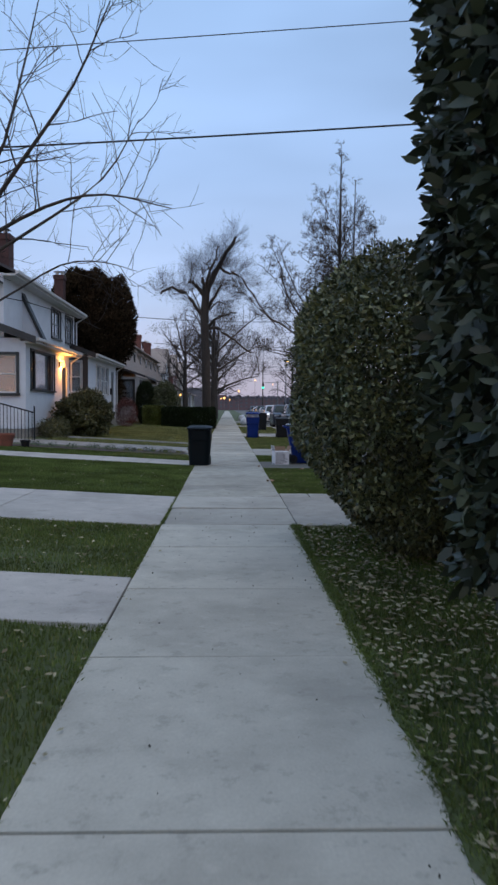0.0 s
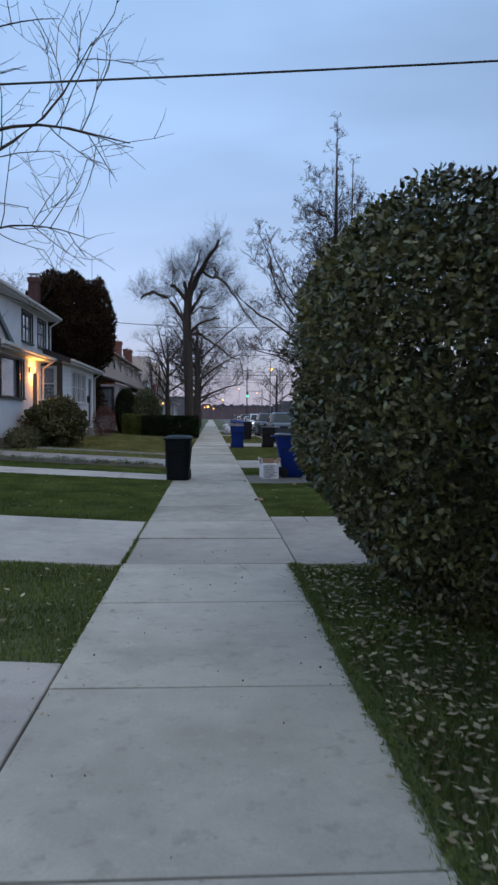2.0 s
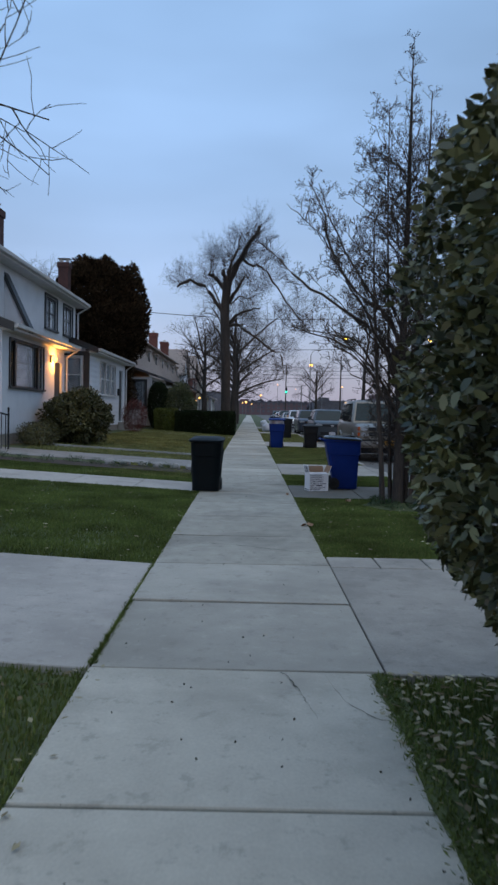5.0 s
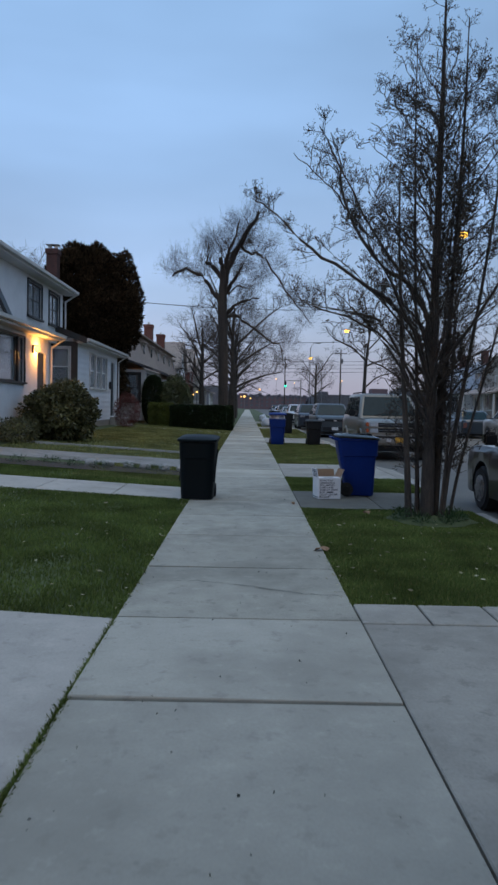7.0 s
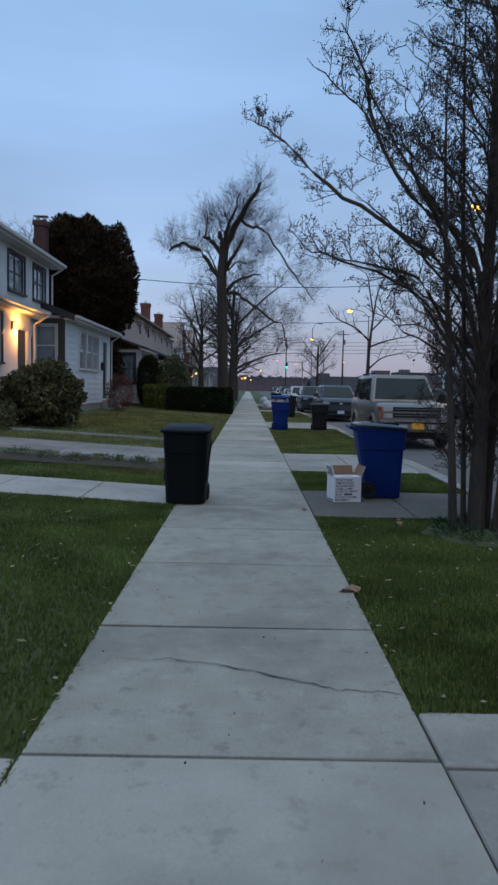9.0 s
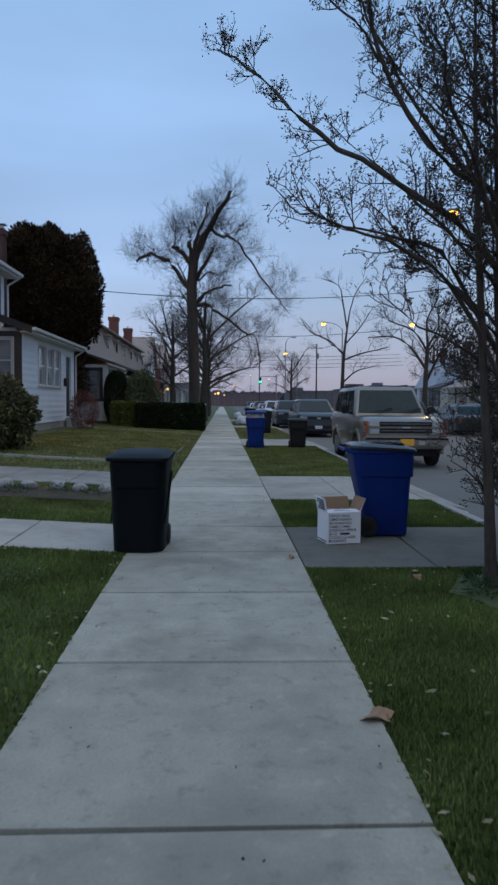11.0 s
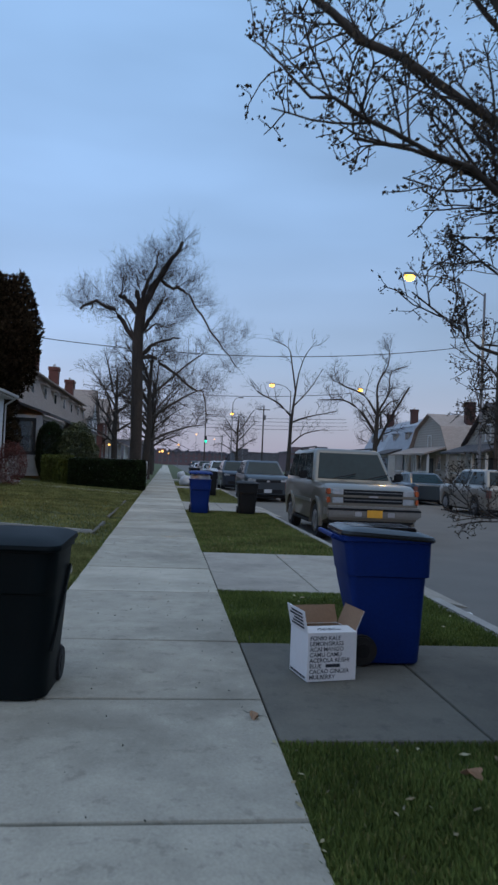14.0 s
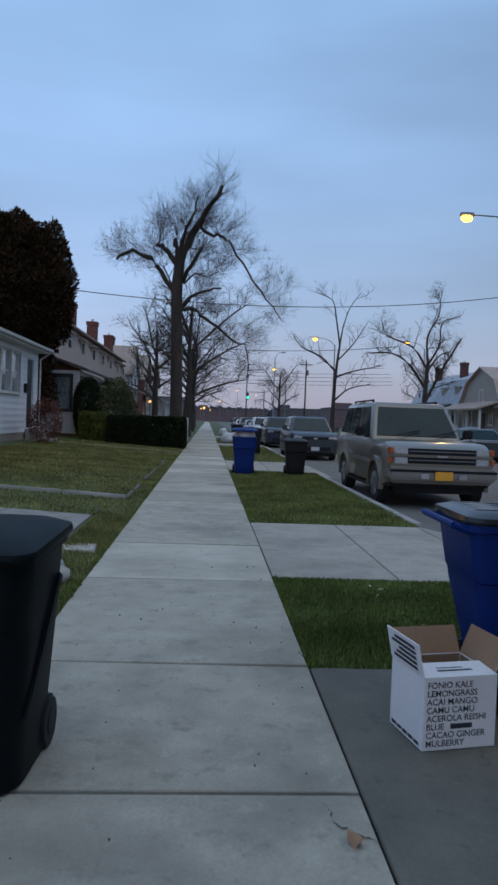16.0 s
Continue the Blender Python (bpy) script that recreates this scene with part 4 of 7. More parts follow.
# ---------- plants ----------
def quads_mesh(name, verts, k, material):
    """A mesh of separate faces of k corners from an array (n * k, 3)."""
    n = len(verts) // k
    me = bpy.data.meshes.new(name)
    me.vertices.add(n * k)
    me.vertices.foreach_set("co", np.asarray(verts, dtype=np.float32).ravel())
    me.loops.add(n * k)
    me.loops.foreach_set("vertex_index", np.arange(n * k, dtype=np.int32))
    me.polygons.add(n)
    me.polygons.foreach_set("loop_start", np.arange(0, n * k, k, dtype=np.int32))
    me.update()
    me.validate()
    me.materials.append(material)
    return me


def unit(v):
    return v / np.maximum(np.linalg.norm(v, axis=1, keepdims=True), 1e-9)


def leaf_array(points, outward, length, aspect, rng, droop=0.0, out=0.6):
    """Diamond leaves at points, turned partly outwards."""
    n = len(points)
    d = unit(unit(rng.normal(size=(n, 3))) + outward * out + np.array([0, 0, -droop]))
    side = unit(np.cross(d, unit(rng.normal(size=(n, 3)))))
    size = length * rng.uniform(0.6, 1.25, size=(n, 1))
    up = np.cross(side, d)
    v = np.empty((n, 4, 3))
    v[:, 0] = points
    v[:, 1] = points + d * size * 0.5 + side * size * aspect * 0.5 + up * size * 0.06
    v[:, 2] = points + d * size
    v[:, 3] = points + d * size * 0.5 - side * size * aspect * 0.5 + up * size * 0.06
    return v.reshape(-1, 3)


def ovate_leaves(points, outward, length, aspect, rng, droop=0.0, out=0.6):
    """Pointed oval leaves of six corners, folded a little along the midrib."""
    n = len(points)
    d = unit(unit(rng.normal(size=(n, 3))) + outward * out + np.array([0, 0, -droop]))
    side = unit(np.cross(d, unit(rng.normal(size=(n, 3)))))
    size = length * rng.uniform(0.55, 1.25, size=(n, 1))
    up = np.cross(side, d)
    v = np.empty((n, 6, 3))
    for i, (f, w) in enumerate(((0, 0.0), (0.28, 0.46), (0.68, 0.40), (1.0, 0.0), (0.68, -0.40), (0.28, -0.46))):
        v[:, i] = points + d * size * f + side * size * aspect * w + up * size * (0.09 if w else 0.0) - up * size * 0.12 * f * f
    return v.reshape(-1, 3)


def noise_of(p, f):
    return np.array([noise.noise(Vector(q) * f) for q in p])


def crown_points(n, rng, centre, radii, power=2.4, shell=0.3, rough=0.12, freq=1.3, floor=None, gap=0.0, narrow=0.0):
    """Points in the outer shell of a rounded mass with an uneven outline; gap: share of hollows; narrow: how far the foot draws in."""
    d = unit(rng.normal(size=(n, 3)))
    s = (np.abs(d) ** power).sum(axis=1) ** (-1 / power)
    surf = d * s[:, None]
    bumps = noise_of(surf * 2 + np.array(centre), freq)
    depth = 1 - shell * rng.random(n) ** 1.6
    r = depth * (1 + rough * bumps)
    p = surf * r[:, None]
    if narrow:
        low = np.clip(-p[:, 2], 0, 1)
        p[:, 0] *= 1 - narrow * low ** 1.5
        p[:, 1] *= 1 - narrow * low ** 1.5
    keep = np.ones(n, bool)
    if gap:
        keep &= noise_of(p * np.array(radii) + 7.7, 2.6) > -0.5 + gap
    q = p * np.array(radii) + np.array(centre)
    if floor is not None:
        keep &= q[:, 2] > floor
    return q[keep], d[keep]


def tubes_mesh(name, lines, material, sides=(6, 4, 3)):
    """lines: lists of (point, radius). Tapered tubes in one mesh."""
    verts, faces = [], []
    for line in lines:
        r0 = line[0][1]
        k = sides[0] if r0 > 0.05 else sides[1] if r0 > 0.015 else sides[2]
        first = len(verts)
        for i, (p, r) in enumerate(line):
            a = line[max(i - 1, 0)][0]
            b = line[min(i + 1, len(line) - 1)][0]
            d = (b - a)
            if d.length < 1e-6:
                d = Vector((0, 0, 1))
            d.normalize()
            u = d.orthogonal().normalized()
            v = d.cross(u)
            for j in range(k):
                an = 2 * math.pi * j / k
                verts.append(p + (u * math.cos(an) + v * math.sin(an)) * r)
        for i in range(len(line) - 1):
            for j in range(k):
                a = first + i * k + j
                b = first + i * k + (j + 1) % k
                faces.append((a, b, b + k, a + k))
    me = raw_mesh(name, verts, faces, material)
    me.shade_smooth()
    return me


def bough(start, way, length, r0, r1, rng, wob=0.18, up=0.0, steps=6):
    """A wandering tapered line."""
    p, d = Vector(start), Vector(way).normalized()
    line = [(p.copy(), r0)]
    for i in range(steps):
        d = (d + Vector((rng.gauss(0, wob), rng.gauss(0, wob), rng.gauss(0, wob) + up))).normalized()
        p = p + d * (length / steps)
        line.append((p.copy(), r0 + (r1 - r0) * (i + 1) / steps))
    return line


def sprout(line, count, rng, length, ratio, spread, up, wob, lo=0.25, thin=0.004, steps=5):
    """Side shoots along a line."""
    out = []
    for _ in range(count):
        f = lo + (1 - lo) * rng.random()
        x = f * (len(line) - 1)
        i = min(int(x), len(line) - 2)
        p = line[i][0].lerp(line[i + 1][0], x - i)
        r = line[i][1] * ratio
        d = (line[i + 1][0] - line[i][0]).normalized()
        o = Vector((rng.gauss(0, 1), rng.gauss(0, 1), rng.gauss(0, 1)))
        o = (o - d * o.dot(d)).normalized()
        w = d * (1 - spread) + o * spread + Vector((0, 0, up))
        out.append(bough(p, w, length * rng.uniform(0.5, 1.2) * (1.15 - 0.5 * f), max(r, thin), thin * 0.6, rng, wob, up * 0.15, steps))
    return out


def smooth_line(pts, r0, r1, per=3):
    """A limb through given points (Catmull-Rom), tapering."""
    ps = [Vector(p) for p in pts]
    ps = [ps[0] * 2 - ps[1]] + ps + [ps[-1] * 2 - ps[-2]]
    out, n = [], (len(ps) - 3) * per
    for i in range(1, len(ps) - 2):
        for j in range(per):
            t = j / per
            a, b, c, d = ps[i - 1], ps[i], ps[i + 1], ps[i + 2]
            q = 0.5 * ((2 * b) + (c - a) * t + (2 * a - 5 * b + 4 * c - d) * t * t + (3 * b - a - 3 * c + d) * t ** 3)
            out.append(q)
    out.append(ps[-2])
    m = len(out) - 1
    return [(q, r0 + (r1 - r0) * i / m) for i, q in enumerate(out)]


def gnarl(line, amount, seed):
    """Kinks along a limb; its foot stays."""
    q = random.Random(seed)
    return [(p + Vector((q.gauss(0, amount), q.gauss(0, amount), q.gauss(0, amount))) if i > 1 else p, r * q.uniform(0.88, 1.15)) for i, (p, r) in enumerate(line)]


def bare_tree(name, label, at, trunk, limbs, seed, shoots, twigs, shoot_len, twig_len, thin, up=0.25, spread=0.6, fine=0, fine_len=0.4, buds=0, category="tree", ratio=0.5, bud_size=0.026):
    """Trunk and limbs are given in metres from the foot; shoots, twigs and fine twigs grow on them."""
    rng = random.Random(seed)
    t = thing(name, label, category, at)
    ob = new("trunk", tubes_mesh("trunk", [trunk], M["bark"], (12, 8, 6)))
    ob.parent = t
    lines1, lines2, lines3 = [], [], []
    for limb in limbs:
        l_ob = new("limb", tubes_mesh("limb", [limb], M["bark"], (8, 6, 4)))
        l_ob.parent = t
        size = sum((b[0] - a[0]).length for a, b in zip(limb, limb[1:]))
        lines1 += sprout(limb, max(2, int(shoots * size)), rng, shoot_len, ratio, spread, up, 0.12, 0.15, thin * 2.2)
    for s in lines1:
        lines2 += sprout(s, twigs, rng, twig_len, 0.6, spread, up, 0.13, 0.2, thin * 1.3, 4)
    if fine:
        for s in lines2:
            lines3 += sprout(s, fine, rng, fine_len, 0.7, spread, up, 0.16, 0.2, thin, 3)
    ob = new("crown", tubes_mesh("crown", lines1 + lines2 + lines3, M["twig"], (5, 4, 3)))
    ob.parent = t
    tagged(ob, "bare branching twigs")
    if buds:
        nr = np.random.default_rng(seed)
        tips = []
        for s in (lines3 or lines2):
            for p, _ in s[1:]:
                for _ in range(buds):
                    tips.append(p + Vector((rng.gauss(0, 0.012), rng.gauss(0, 0.012), rng.gauss(0, 0.012))))
        arr = np.array(tips)
        ob = new("bud_cover", quads_mesh("bud_cover", leaf_array(arr, np.tile([0, 0, 1.0], (len(arr), 1)), bud_size, 0.6, nr), 4, M["bud"]))
        ob.parent = t
        tagged(ob, "small opening buds", kind="stuff")
    return t


V = Vector
# great pollarded street tree beside the sidewalk
trunk = smooth_line([(0, 0, -0.1), (0.12, 0, 1.5), (0.05, 0, 4.8), (-0.05, 0, 7.6), (0.02, 0, 8.8), (0.06, 0.05, 9.8)], 0.335, 0.27)
trunk[0] = (trunk[0][0], 0.48)
limbs = [
    smooth_line([(-0.1, 0, 7.6), (-0.86, -0.2, 8.66), (-1.72, -0.4, 9.37), (-2.48, -0.4, 9.57), (-3.16, -0.2, 9.24)], 0.125, 0.07),
    smooth_line([(-0.05, 0, 9.1), (-0.45, 0.1, 9.65), (-0.85, 0.3, 10.05), (-1.19, 0.4, 10.2)], 0.15, 0.10),
    smooth_line([(-1.1, 0.4, 10.15), (-0.99, 0.4, 10.81), (-1.02, 0.5, 11.74)], 0.05, 0.015),
    smooth_line([(0.1, 0, 9.4), (0.30, 0.1, 9.95), (0.76, 0.2, 10.9), (1.29, 0.2, 11.86), (1.82, 0.1, 12.64), (2.18, 0.0, 13.22)], 0.24, 0.08),
    smooth_line([(0.05, 0, 9.5), (0.25, -0.4, 10.6), (0.65, -0.6, 11.5), (0.9, -0.7, 12.4)], 0.13, 0.03),
    smooth_line([(0.0, 0, 9.6), (-0.15, -0.2, 10.1), (-0.2, -0.2, 10.35)], 0.15, 0.11),
    smooth_line([(0.2, 0, 8.3), (0.64, -0.3, 9.02), (0.95, -0.4, 9.5), (1.17, -0.5, 9.89)], 0.12, 0.05),
    smooth_line([(1.0, 0.2, 11.2), (1.5, 0.2, 10.85), (2.09, 0.0, 10.69), (2.57, 0.1, 10.34), (3.27, 0.2, 9.43), (4.08, 0.3, 8.25), (4.88, 0.3, 7.34), (5.6, 0.3, 6.4)], 0.10, 0.02),
    smooth_line([(0.25, 0, 7.0), (0.62, -0.2, 7.4), (0.97, -0.3, 7.62), (1.62, -0.6, 7.84), (2.19, -0.7, 7.93)], 0.11, 0.04),
    smooth_line([(0.2, 0, 6.85), (0.8, 0.2, 6.9), (1.29, 0.3, 6.7), (2.07, 0.4, 6.07), (3.04, 0.4, 5.36), (3.63, 0.3, 5.1), (3.86, 0.2, 3.87)], 0.115, 0.025),
    smooth_line([(0.3, 0, 8.2), (0.9, 0.3, 8.75), (1.4, 0.5, 8.7), (1.9, 0.6, 8.9)], 0.06, 0.02),
]
bare_tree("street_tree", "tall bare pollarded street tree with thick dark trunk", (-1.62, 52.0, 0.02), trunk, [gnarl(l, 0.055 if i in (0, 7, 9) else 0.03, i) for i, l in enumerate(limbs)], 3, 6.5, 7, 1.55, 1.2, 0.0033, up=0.30, spread=0.62, fine=6, fine_len=0.75, ratio=0.15)

# further bare trees down the house side
trunk = smooth_line([(0, 0, -0.1), (0, 0, 2), (0.1, 0, 4), (0.0, 0, 6), (0.1, 0, 9)], 0.34, 0.10)
limbs = [smooth_line([(0, 0, 2.6 + 0.55 * i), (math.cos(i * 2.1) * 1.3, math.sin(i * 2.1) * 1.3, 3.3 + 0.65 * i), (math.cos(i * 2.1) * 2.9, math.sin(i * 2.1) * 2.6, 3.9 + 0.8 * i), (math.cos(i * 2.1) * 4.0, math.sin(i * 2.1) * 3.6, 4.1 + 0.9 * i)], 0.11, 0.03) for i in range(9)] + [smooth_line([(0.05, 0, 5.5), (0.0, 0.1, 7.5), (0.15, 0, 9.6)], 0.12, 0.03)]
ft = bare_tree("street_tree", "bare spreading street tree", (-1.3, 66.0, 0.02), trunk, limbs, 5, 2.2, 6, 2.2, 1.4, 0.0075, up=0.1, spread=0.6, fine=3, fine_len=0.6)
copy_thing(ft, pose(-4.6, 80.0, 0.1, 0, 0, 130))
copy_thing(ft, pose(-1.4, 84.0, 0.0, 0, 0, 40))
copy_thing(ft, pose(-1.6, 104.0, 0.0, 0, 0, 200))
copy_thing(ft, pose(12.6, 141.0, 0.0, 0, 0, 80))
copy_thing(ft, pose(-13.5, 70.0, 0.1, 0, 0, 300))
copy_thing(ft, pose(-17.0, 52.0, 0.3, 0, 0, 20))
copy_thing(ft, pose(30.0, 112.0, 0.0, 0, 0, 250))

# two heavily cut trees across the street
trunk = smooth_line([(0, 0, -0.1), (0.1, 0, 3), (0.2, 0, 6.2), (0.5, 0, 9.5), (0.9, 0, 12.5)], 0.302, 0.062)
limbs = [
    smooth_line([(0.2, 0, 7.3), (-1.5, 0.4, 8.9), (-3.8, 0.6, 10.0), (-4.8, 0.6, 11.4)], 0.144, 0.037),
    smooth_line([(0.6, 0, 10.2), (0.1, 0.3, 13.4), (-0.4, 0.3, 15.4), (-2.2, 0.3, 16.2)], 0.108, 0.031),
    smooth_line([(0.9, 0, 12.4), (1.5, -0.4, 14.5), (2.8, -0.6, 16.4)], 0.072, 0.025),
    smooth_line([(0.3, 0, 6.6), (2.4, 0.6, 7.4), (5.8, 0.8, 8.2)], 0.122, 0.037),
    smooth_line([(0.3, 0, 4.0), (1.8, -0.4, 5.3), (4.2, -0.6, 5.9)], 0.108, 0.037),
    smooth_line([(0.5, 0, 8.6), (2.3, 0.4, 10.6), (3.9, 0.5, 13.2)], 0.094, 0.025)]
bare_tree("street_tree", "bare lopped tree with few thick limbs", (14.4, 97.0, 0.0), trunk, limbs, 8, 1.0, 5, 2.4, 1.4, 0.008, up=0.25, fine=2, fine_len=0.6)
trunk = smooth_line([(0, 0, -0.1), (0, 0, 2), (0.05, 0, 4.2), (0.15, 0, 6.0)], 0.259, 0.124)
limbs = [
    smooth_line([(0.05, 0, 4.1), (-1.2, 0.2, 5.9), (-2.6, 0.3, 6.7), (-4.6, 0.3, 6.6)], 0.122, 0.025),
    smooth_line([(0.1, 0, 5.6), (-1.0, 0.2, 7.2), (-2.9, 0.4, 8.0), (-3.4, 0.4, 9.2)], 0.101, 0.025),
    smooth_line([(0.15, 0, 5.9), (0.1, 0.2, 8.0), (0.9, 0.3, 9.6), (1.0, 0.3, 10.9)], 0.101, 0.025),
    smooth_line([(0.15, 0, 5.9), (0.9, -0.2, 7.4), (1.0, -0.3, 9.0), (2.4, -0.3, 9.6)], 0.086, 0.025),
    smooth_line([(0.1, 0, 3.2), (1.2, 0.2, 5.4), (2.7, 0.3, 8.0)], 0.122, 0.062),
    smooth_line([(0.1, 0, 5.4), (0.9, -0.3, 6.6), (1.7, -0.4, 6.9)], 0.072, 0.031)]
bare_tree("street_tree", "bare street tree with lopped limbs and fine twigs", (16.2, 67.5, 0.0), trunk, limbs, 9, 2.0, 7, 1.7, 1.1, 0.006, up=0.2, fine=3, fine_len=0.55)

# overhanging tree in the near lawn
trunk = smooth_line([(0, 0, -0.05), (0.02, 0, 0.9), (0.1, 0.05, 1.9), (0.0, 0.1, 3.2), (-0.2, 0.1, 5.0)], 0.16, 0.07)
limbs = [
    smooth_line([(0.1, 0.0, 1.8), (0.85, -0.1, 2.75), (1.45, -0.25, 3.5), (1.95, -0.3, 4.2), (2.3, -0.4, 4.9)], 0.034, 0.006),
    smooth_line([(0.85, -0.1, 2.7), (1.6, 0.0, 3.15), (2.2, -0.1, 3.25), (2.85, -0.2, 3.1)], 0.022, 0.004),
    smooth_line([(0.1, 0, 1.7), (0.9, 0.8, 2.35), (1.5, 1.1, 2.8), (1.95, 1.2, 2.86), (2.35, 1.2, 2.76)], 0.016, 0.003),
    smooth_line([(0.1, 0, 2.1), (1.2, 0.6, 3.0), (2.0, 0.9, 3.7), (2.4, 1.0, 4.4)], 0.024, 0.004),
    smooth_line([(0.05, 0.1, 2.4), (0.9, 0.5, 3.6), (1.2, 0.6, 4.6), (1.4, 0.7, 5.6)], 0.028, 0.005),
    smooth_line([(0.0, 0.1, 3.0), (0.6, -0.6, 4.3), (1.0, -1.0, 5.4)], 0.026, 0.005),
    smooth_line([(0.05, 0.1, 2.0), (-0.7, 0.4, 3.4), (-1.3, 0.7, 4.8)], 0.028, 0.005)]
bare_tree("lawn_tree", "bare small tree on a lawn with arching twigs", (-3.45, 8.05 - 0.35, 0.12), trunk, limbs, 21, 3.4, 3, 0.95, 0.5, 0.0026, up=0.15, spread=0.6, fine=2, fine_len=0.28)

# multi-stemmed budding tree in the verge
rng = random.Random(31)
stems = []
for i, (dx, dy, lean, tall) in enumerate(((0.0, 0.0, (0.02, 0.03), 6.6), (0.12, 0.10, (0.10, 0.05), 6.1), (-0.10, 0.06, (-0.05, 0.08), 5.8), (0.16, -0.06, (0.22, -0.04), 5.2), (-0.22, -0.02, (-0.10, -0.05), 4.2), (0.3, 0.12, (0.34, 0.1), 4.4))):
    pts = [(dx, dy, -0.05), (dx + lean[0] * 0.5, dy + lean[1] * 0.5, tall * 0.18), (dx + lean[0] * 1.6, dy + lean[1] * 1.5, tall * 0.5), (dx + lean[0] * 2.4, dy + lean[1] * 2.4, tall * 0.78), (dx + lean[0] * 2.6, dy + lean[1] * 2.6, tall)]
    stems.append(smooth_line(pts, (0.088, 0.052, 0.028, 0.034, 0.046, 0.022)[i], (0.006, 0.006, 0.005, 0.005, 0.005, 0.005)[i]))
limbs = [stems[0][6:]] + list(stems[1:])
limbs += [
    smooth_line([(0.0, 0, 1.3), (-0.16, 0.02, 2.2), (-0.76, 0.1, 2.79), (-1.32, 0.2, 3.18), (-1.7, 0.28, 3.5), (-2.0, 0.32, 3.78), (-2.2, 0.35, 3.93)], 0.030, 0.005),
    smooth_line([(0.0, 0, 1.8), (-0.14, 0, 2.67), (-0.72, 0.05, 3.14), (-1.1, 0.05, 3.8), (-1.16, 0.05, 4.2), (-1.4, 0.05, 4.7)], 0.030, 0.006),
    smooth_line([(-1.08, 0.05, 3.72), (-1.25, 0, 3.95), (-1.48, 0, 4.15), (-1.73, 0, 4.35)], 0.012, 0.005),
    smooth_line([(0.0, 0, 1.3), (-0.55, -0.1, 2.25), (-0.95, -0.2, 2.45), (-1.45, -0.3, 2.52)], 0.022, 0.005),
    smooth_line([(-0.05, -0.05, 1.2), (-0.6, -0.25, 2.1), (-1.1, -0.4, 2.40), (-1.5, -0.5, 2.48), (-1.75, -0.55, 2.56)], 0.018, 0.004),
    smooth_line([(0.0, -0.05, 1.6), (-0.5, -0.6, 2.5), (-0.9, -1.1, 2.95), (-1.15, -1.5, 3.15)], 0.022, 0.005),
    smooth_line([(0.0, 0.05, 2.4), (-0.5, 0.4, 3.3), (-0.9, 0.7, 4.1), (-1.2, 0.9, 4.9)], 0.022, 0.005),
    smooth_line([(0.0, 0.0, 1.7), (0.5, -0.5, 2.6), (0.7, -1.0, 3.3), (0.8, -1.4, 3.7)], 0.024, 0.005)]
for i in range(60):
    f = (i + 0.5) / 60
    a, z0, reach = i * 2.39996 + rng.uniform(-0.3, 0.3), 1.2 + 3.8 * f, (1.45 - 0.85 * f) * rng.uniform(0.75, 1.1)
    rise = reach * rng.uniform(0.75, 1.25)
    cx, cy = math.cos(a), math.sin(a)
    limbs.append(smooth_line([(0.03 * f, 0.04 * f, z0), (cx * reach * 0.3, cy * reach * 0.3, z0 + rise * 0.4), (cx * reach * 0.68, cy * reach * 0.68, z0 + rise * 0.72), (cx * reach, cy * reach, z0 + rise)], 0.017 - 0.007 * f, 0.004))
for x1, y1, z1 in ((0.1, 2.2, 1.1), (0.25, 2.6, 1.9), (0.0, 2.5, 2.4), (0.6, 2.4, 1.4), (0.5, 1.8, 0.7), (0.7, 2.8, 2.2)):
    limbs.append(smooth_line([(0.02, 0, 0.7), (x1 * 0.4, y1 * 0.4, 0.9 + (z1 - 0.9) * 0.45), (x1 * 0.75, y1 * 0.75, 0.9 + (z1 - 0.9) * 0.8), (x1, y1, z1)], 0.012, 0.004))
limbs = limbs[:6] + [gnarl(l, 0.016, i) for i, l in enumerate(limbs[6:])]
for i in range(7):
    a, tall = rng.uniform(-0.9, 2.4), rng.uniform(3.2, 5.4)
    dx, dy, out = 0.16 * math.cos(a), 0.16 * math.sin(a), rng.uniform(0.15, 0.6)
    limbs.append(smooth_line([(dx, dy, -0.03), (dx * 1.5, dy * 1.5, tall * 0.25), (dx + out * math.cos(a) * 0.6, dy + out * math.sin(a) * 0.6, tall * 0.6), (dx + out * math.cos(a), dy + out * math.sin(a), tall)], rng.uniform(0.012, 0.02), 0.005))
bare_tree("verge_tree", "multi-stemmed budding tree in the grass verge", (2.22, 15.55, 0.0), stems[0], limbs, 33, 6.8, 5, 0.38, 0.18, 0.0025, up=0.28, spread=0.66, fine=2, fine_len=0.09, buds=2, ratio=0.3, bud_size=0.02)


def leafy(name, label, category, at, parts, trunk_lines=None):
    """A shrub: stems and one or more leaf masses. parts: (name, label, points, outward, length, aspect, material, droop)."""
    t = thing(name, label, category, at)
    if trunk_lines:
        ob = new("trunk", tubes_mesh("trunk", trunk_lines, M["bark"], (8, 6, 4)))
        ob.parent = t
    for nm, lb, p, o, ln, asp, m, droop in parts:
        nr = np.random.default_rng(len(p))
        if m in ("hedge_leaf", "laurel_leaf", "rhodo_leaf"):
            ob = new(nm, quads_mesh(nm, ovate_leaves(p, o, ln, asp, nr, droop), 6, M[m]))
        else:
            ob = new(nm, quads_mesh(nm, leaf_array(p, o, ln, asp, nr, droop), 4, M[m]))
        ob.parent = t
        tagged(ob, lb)
    return t


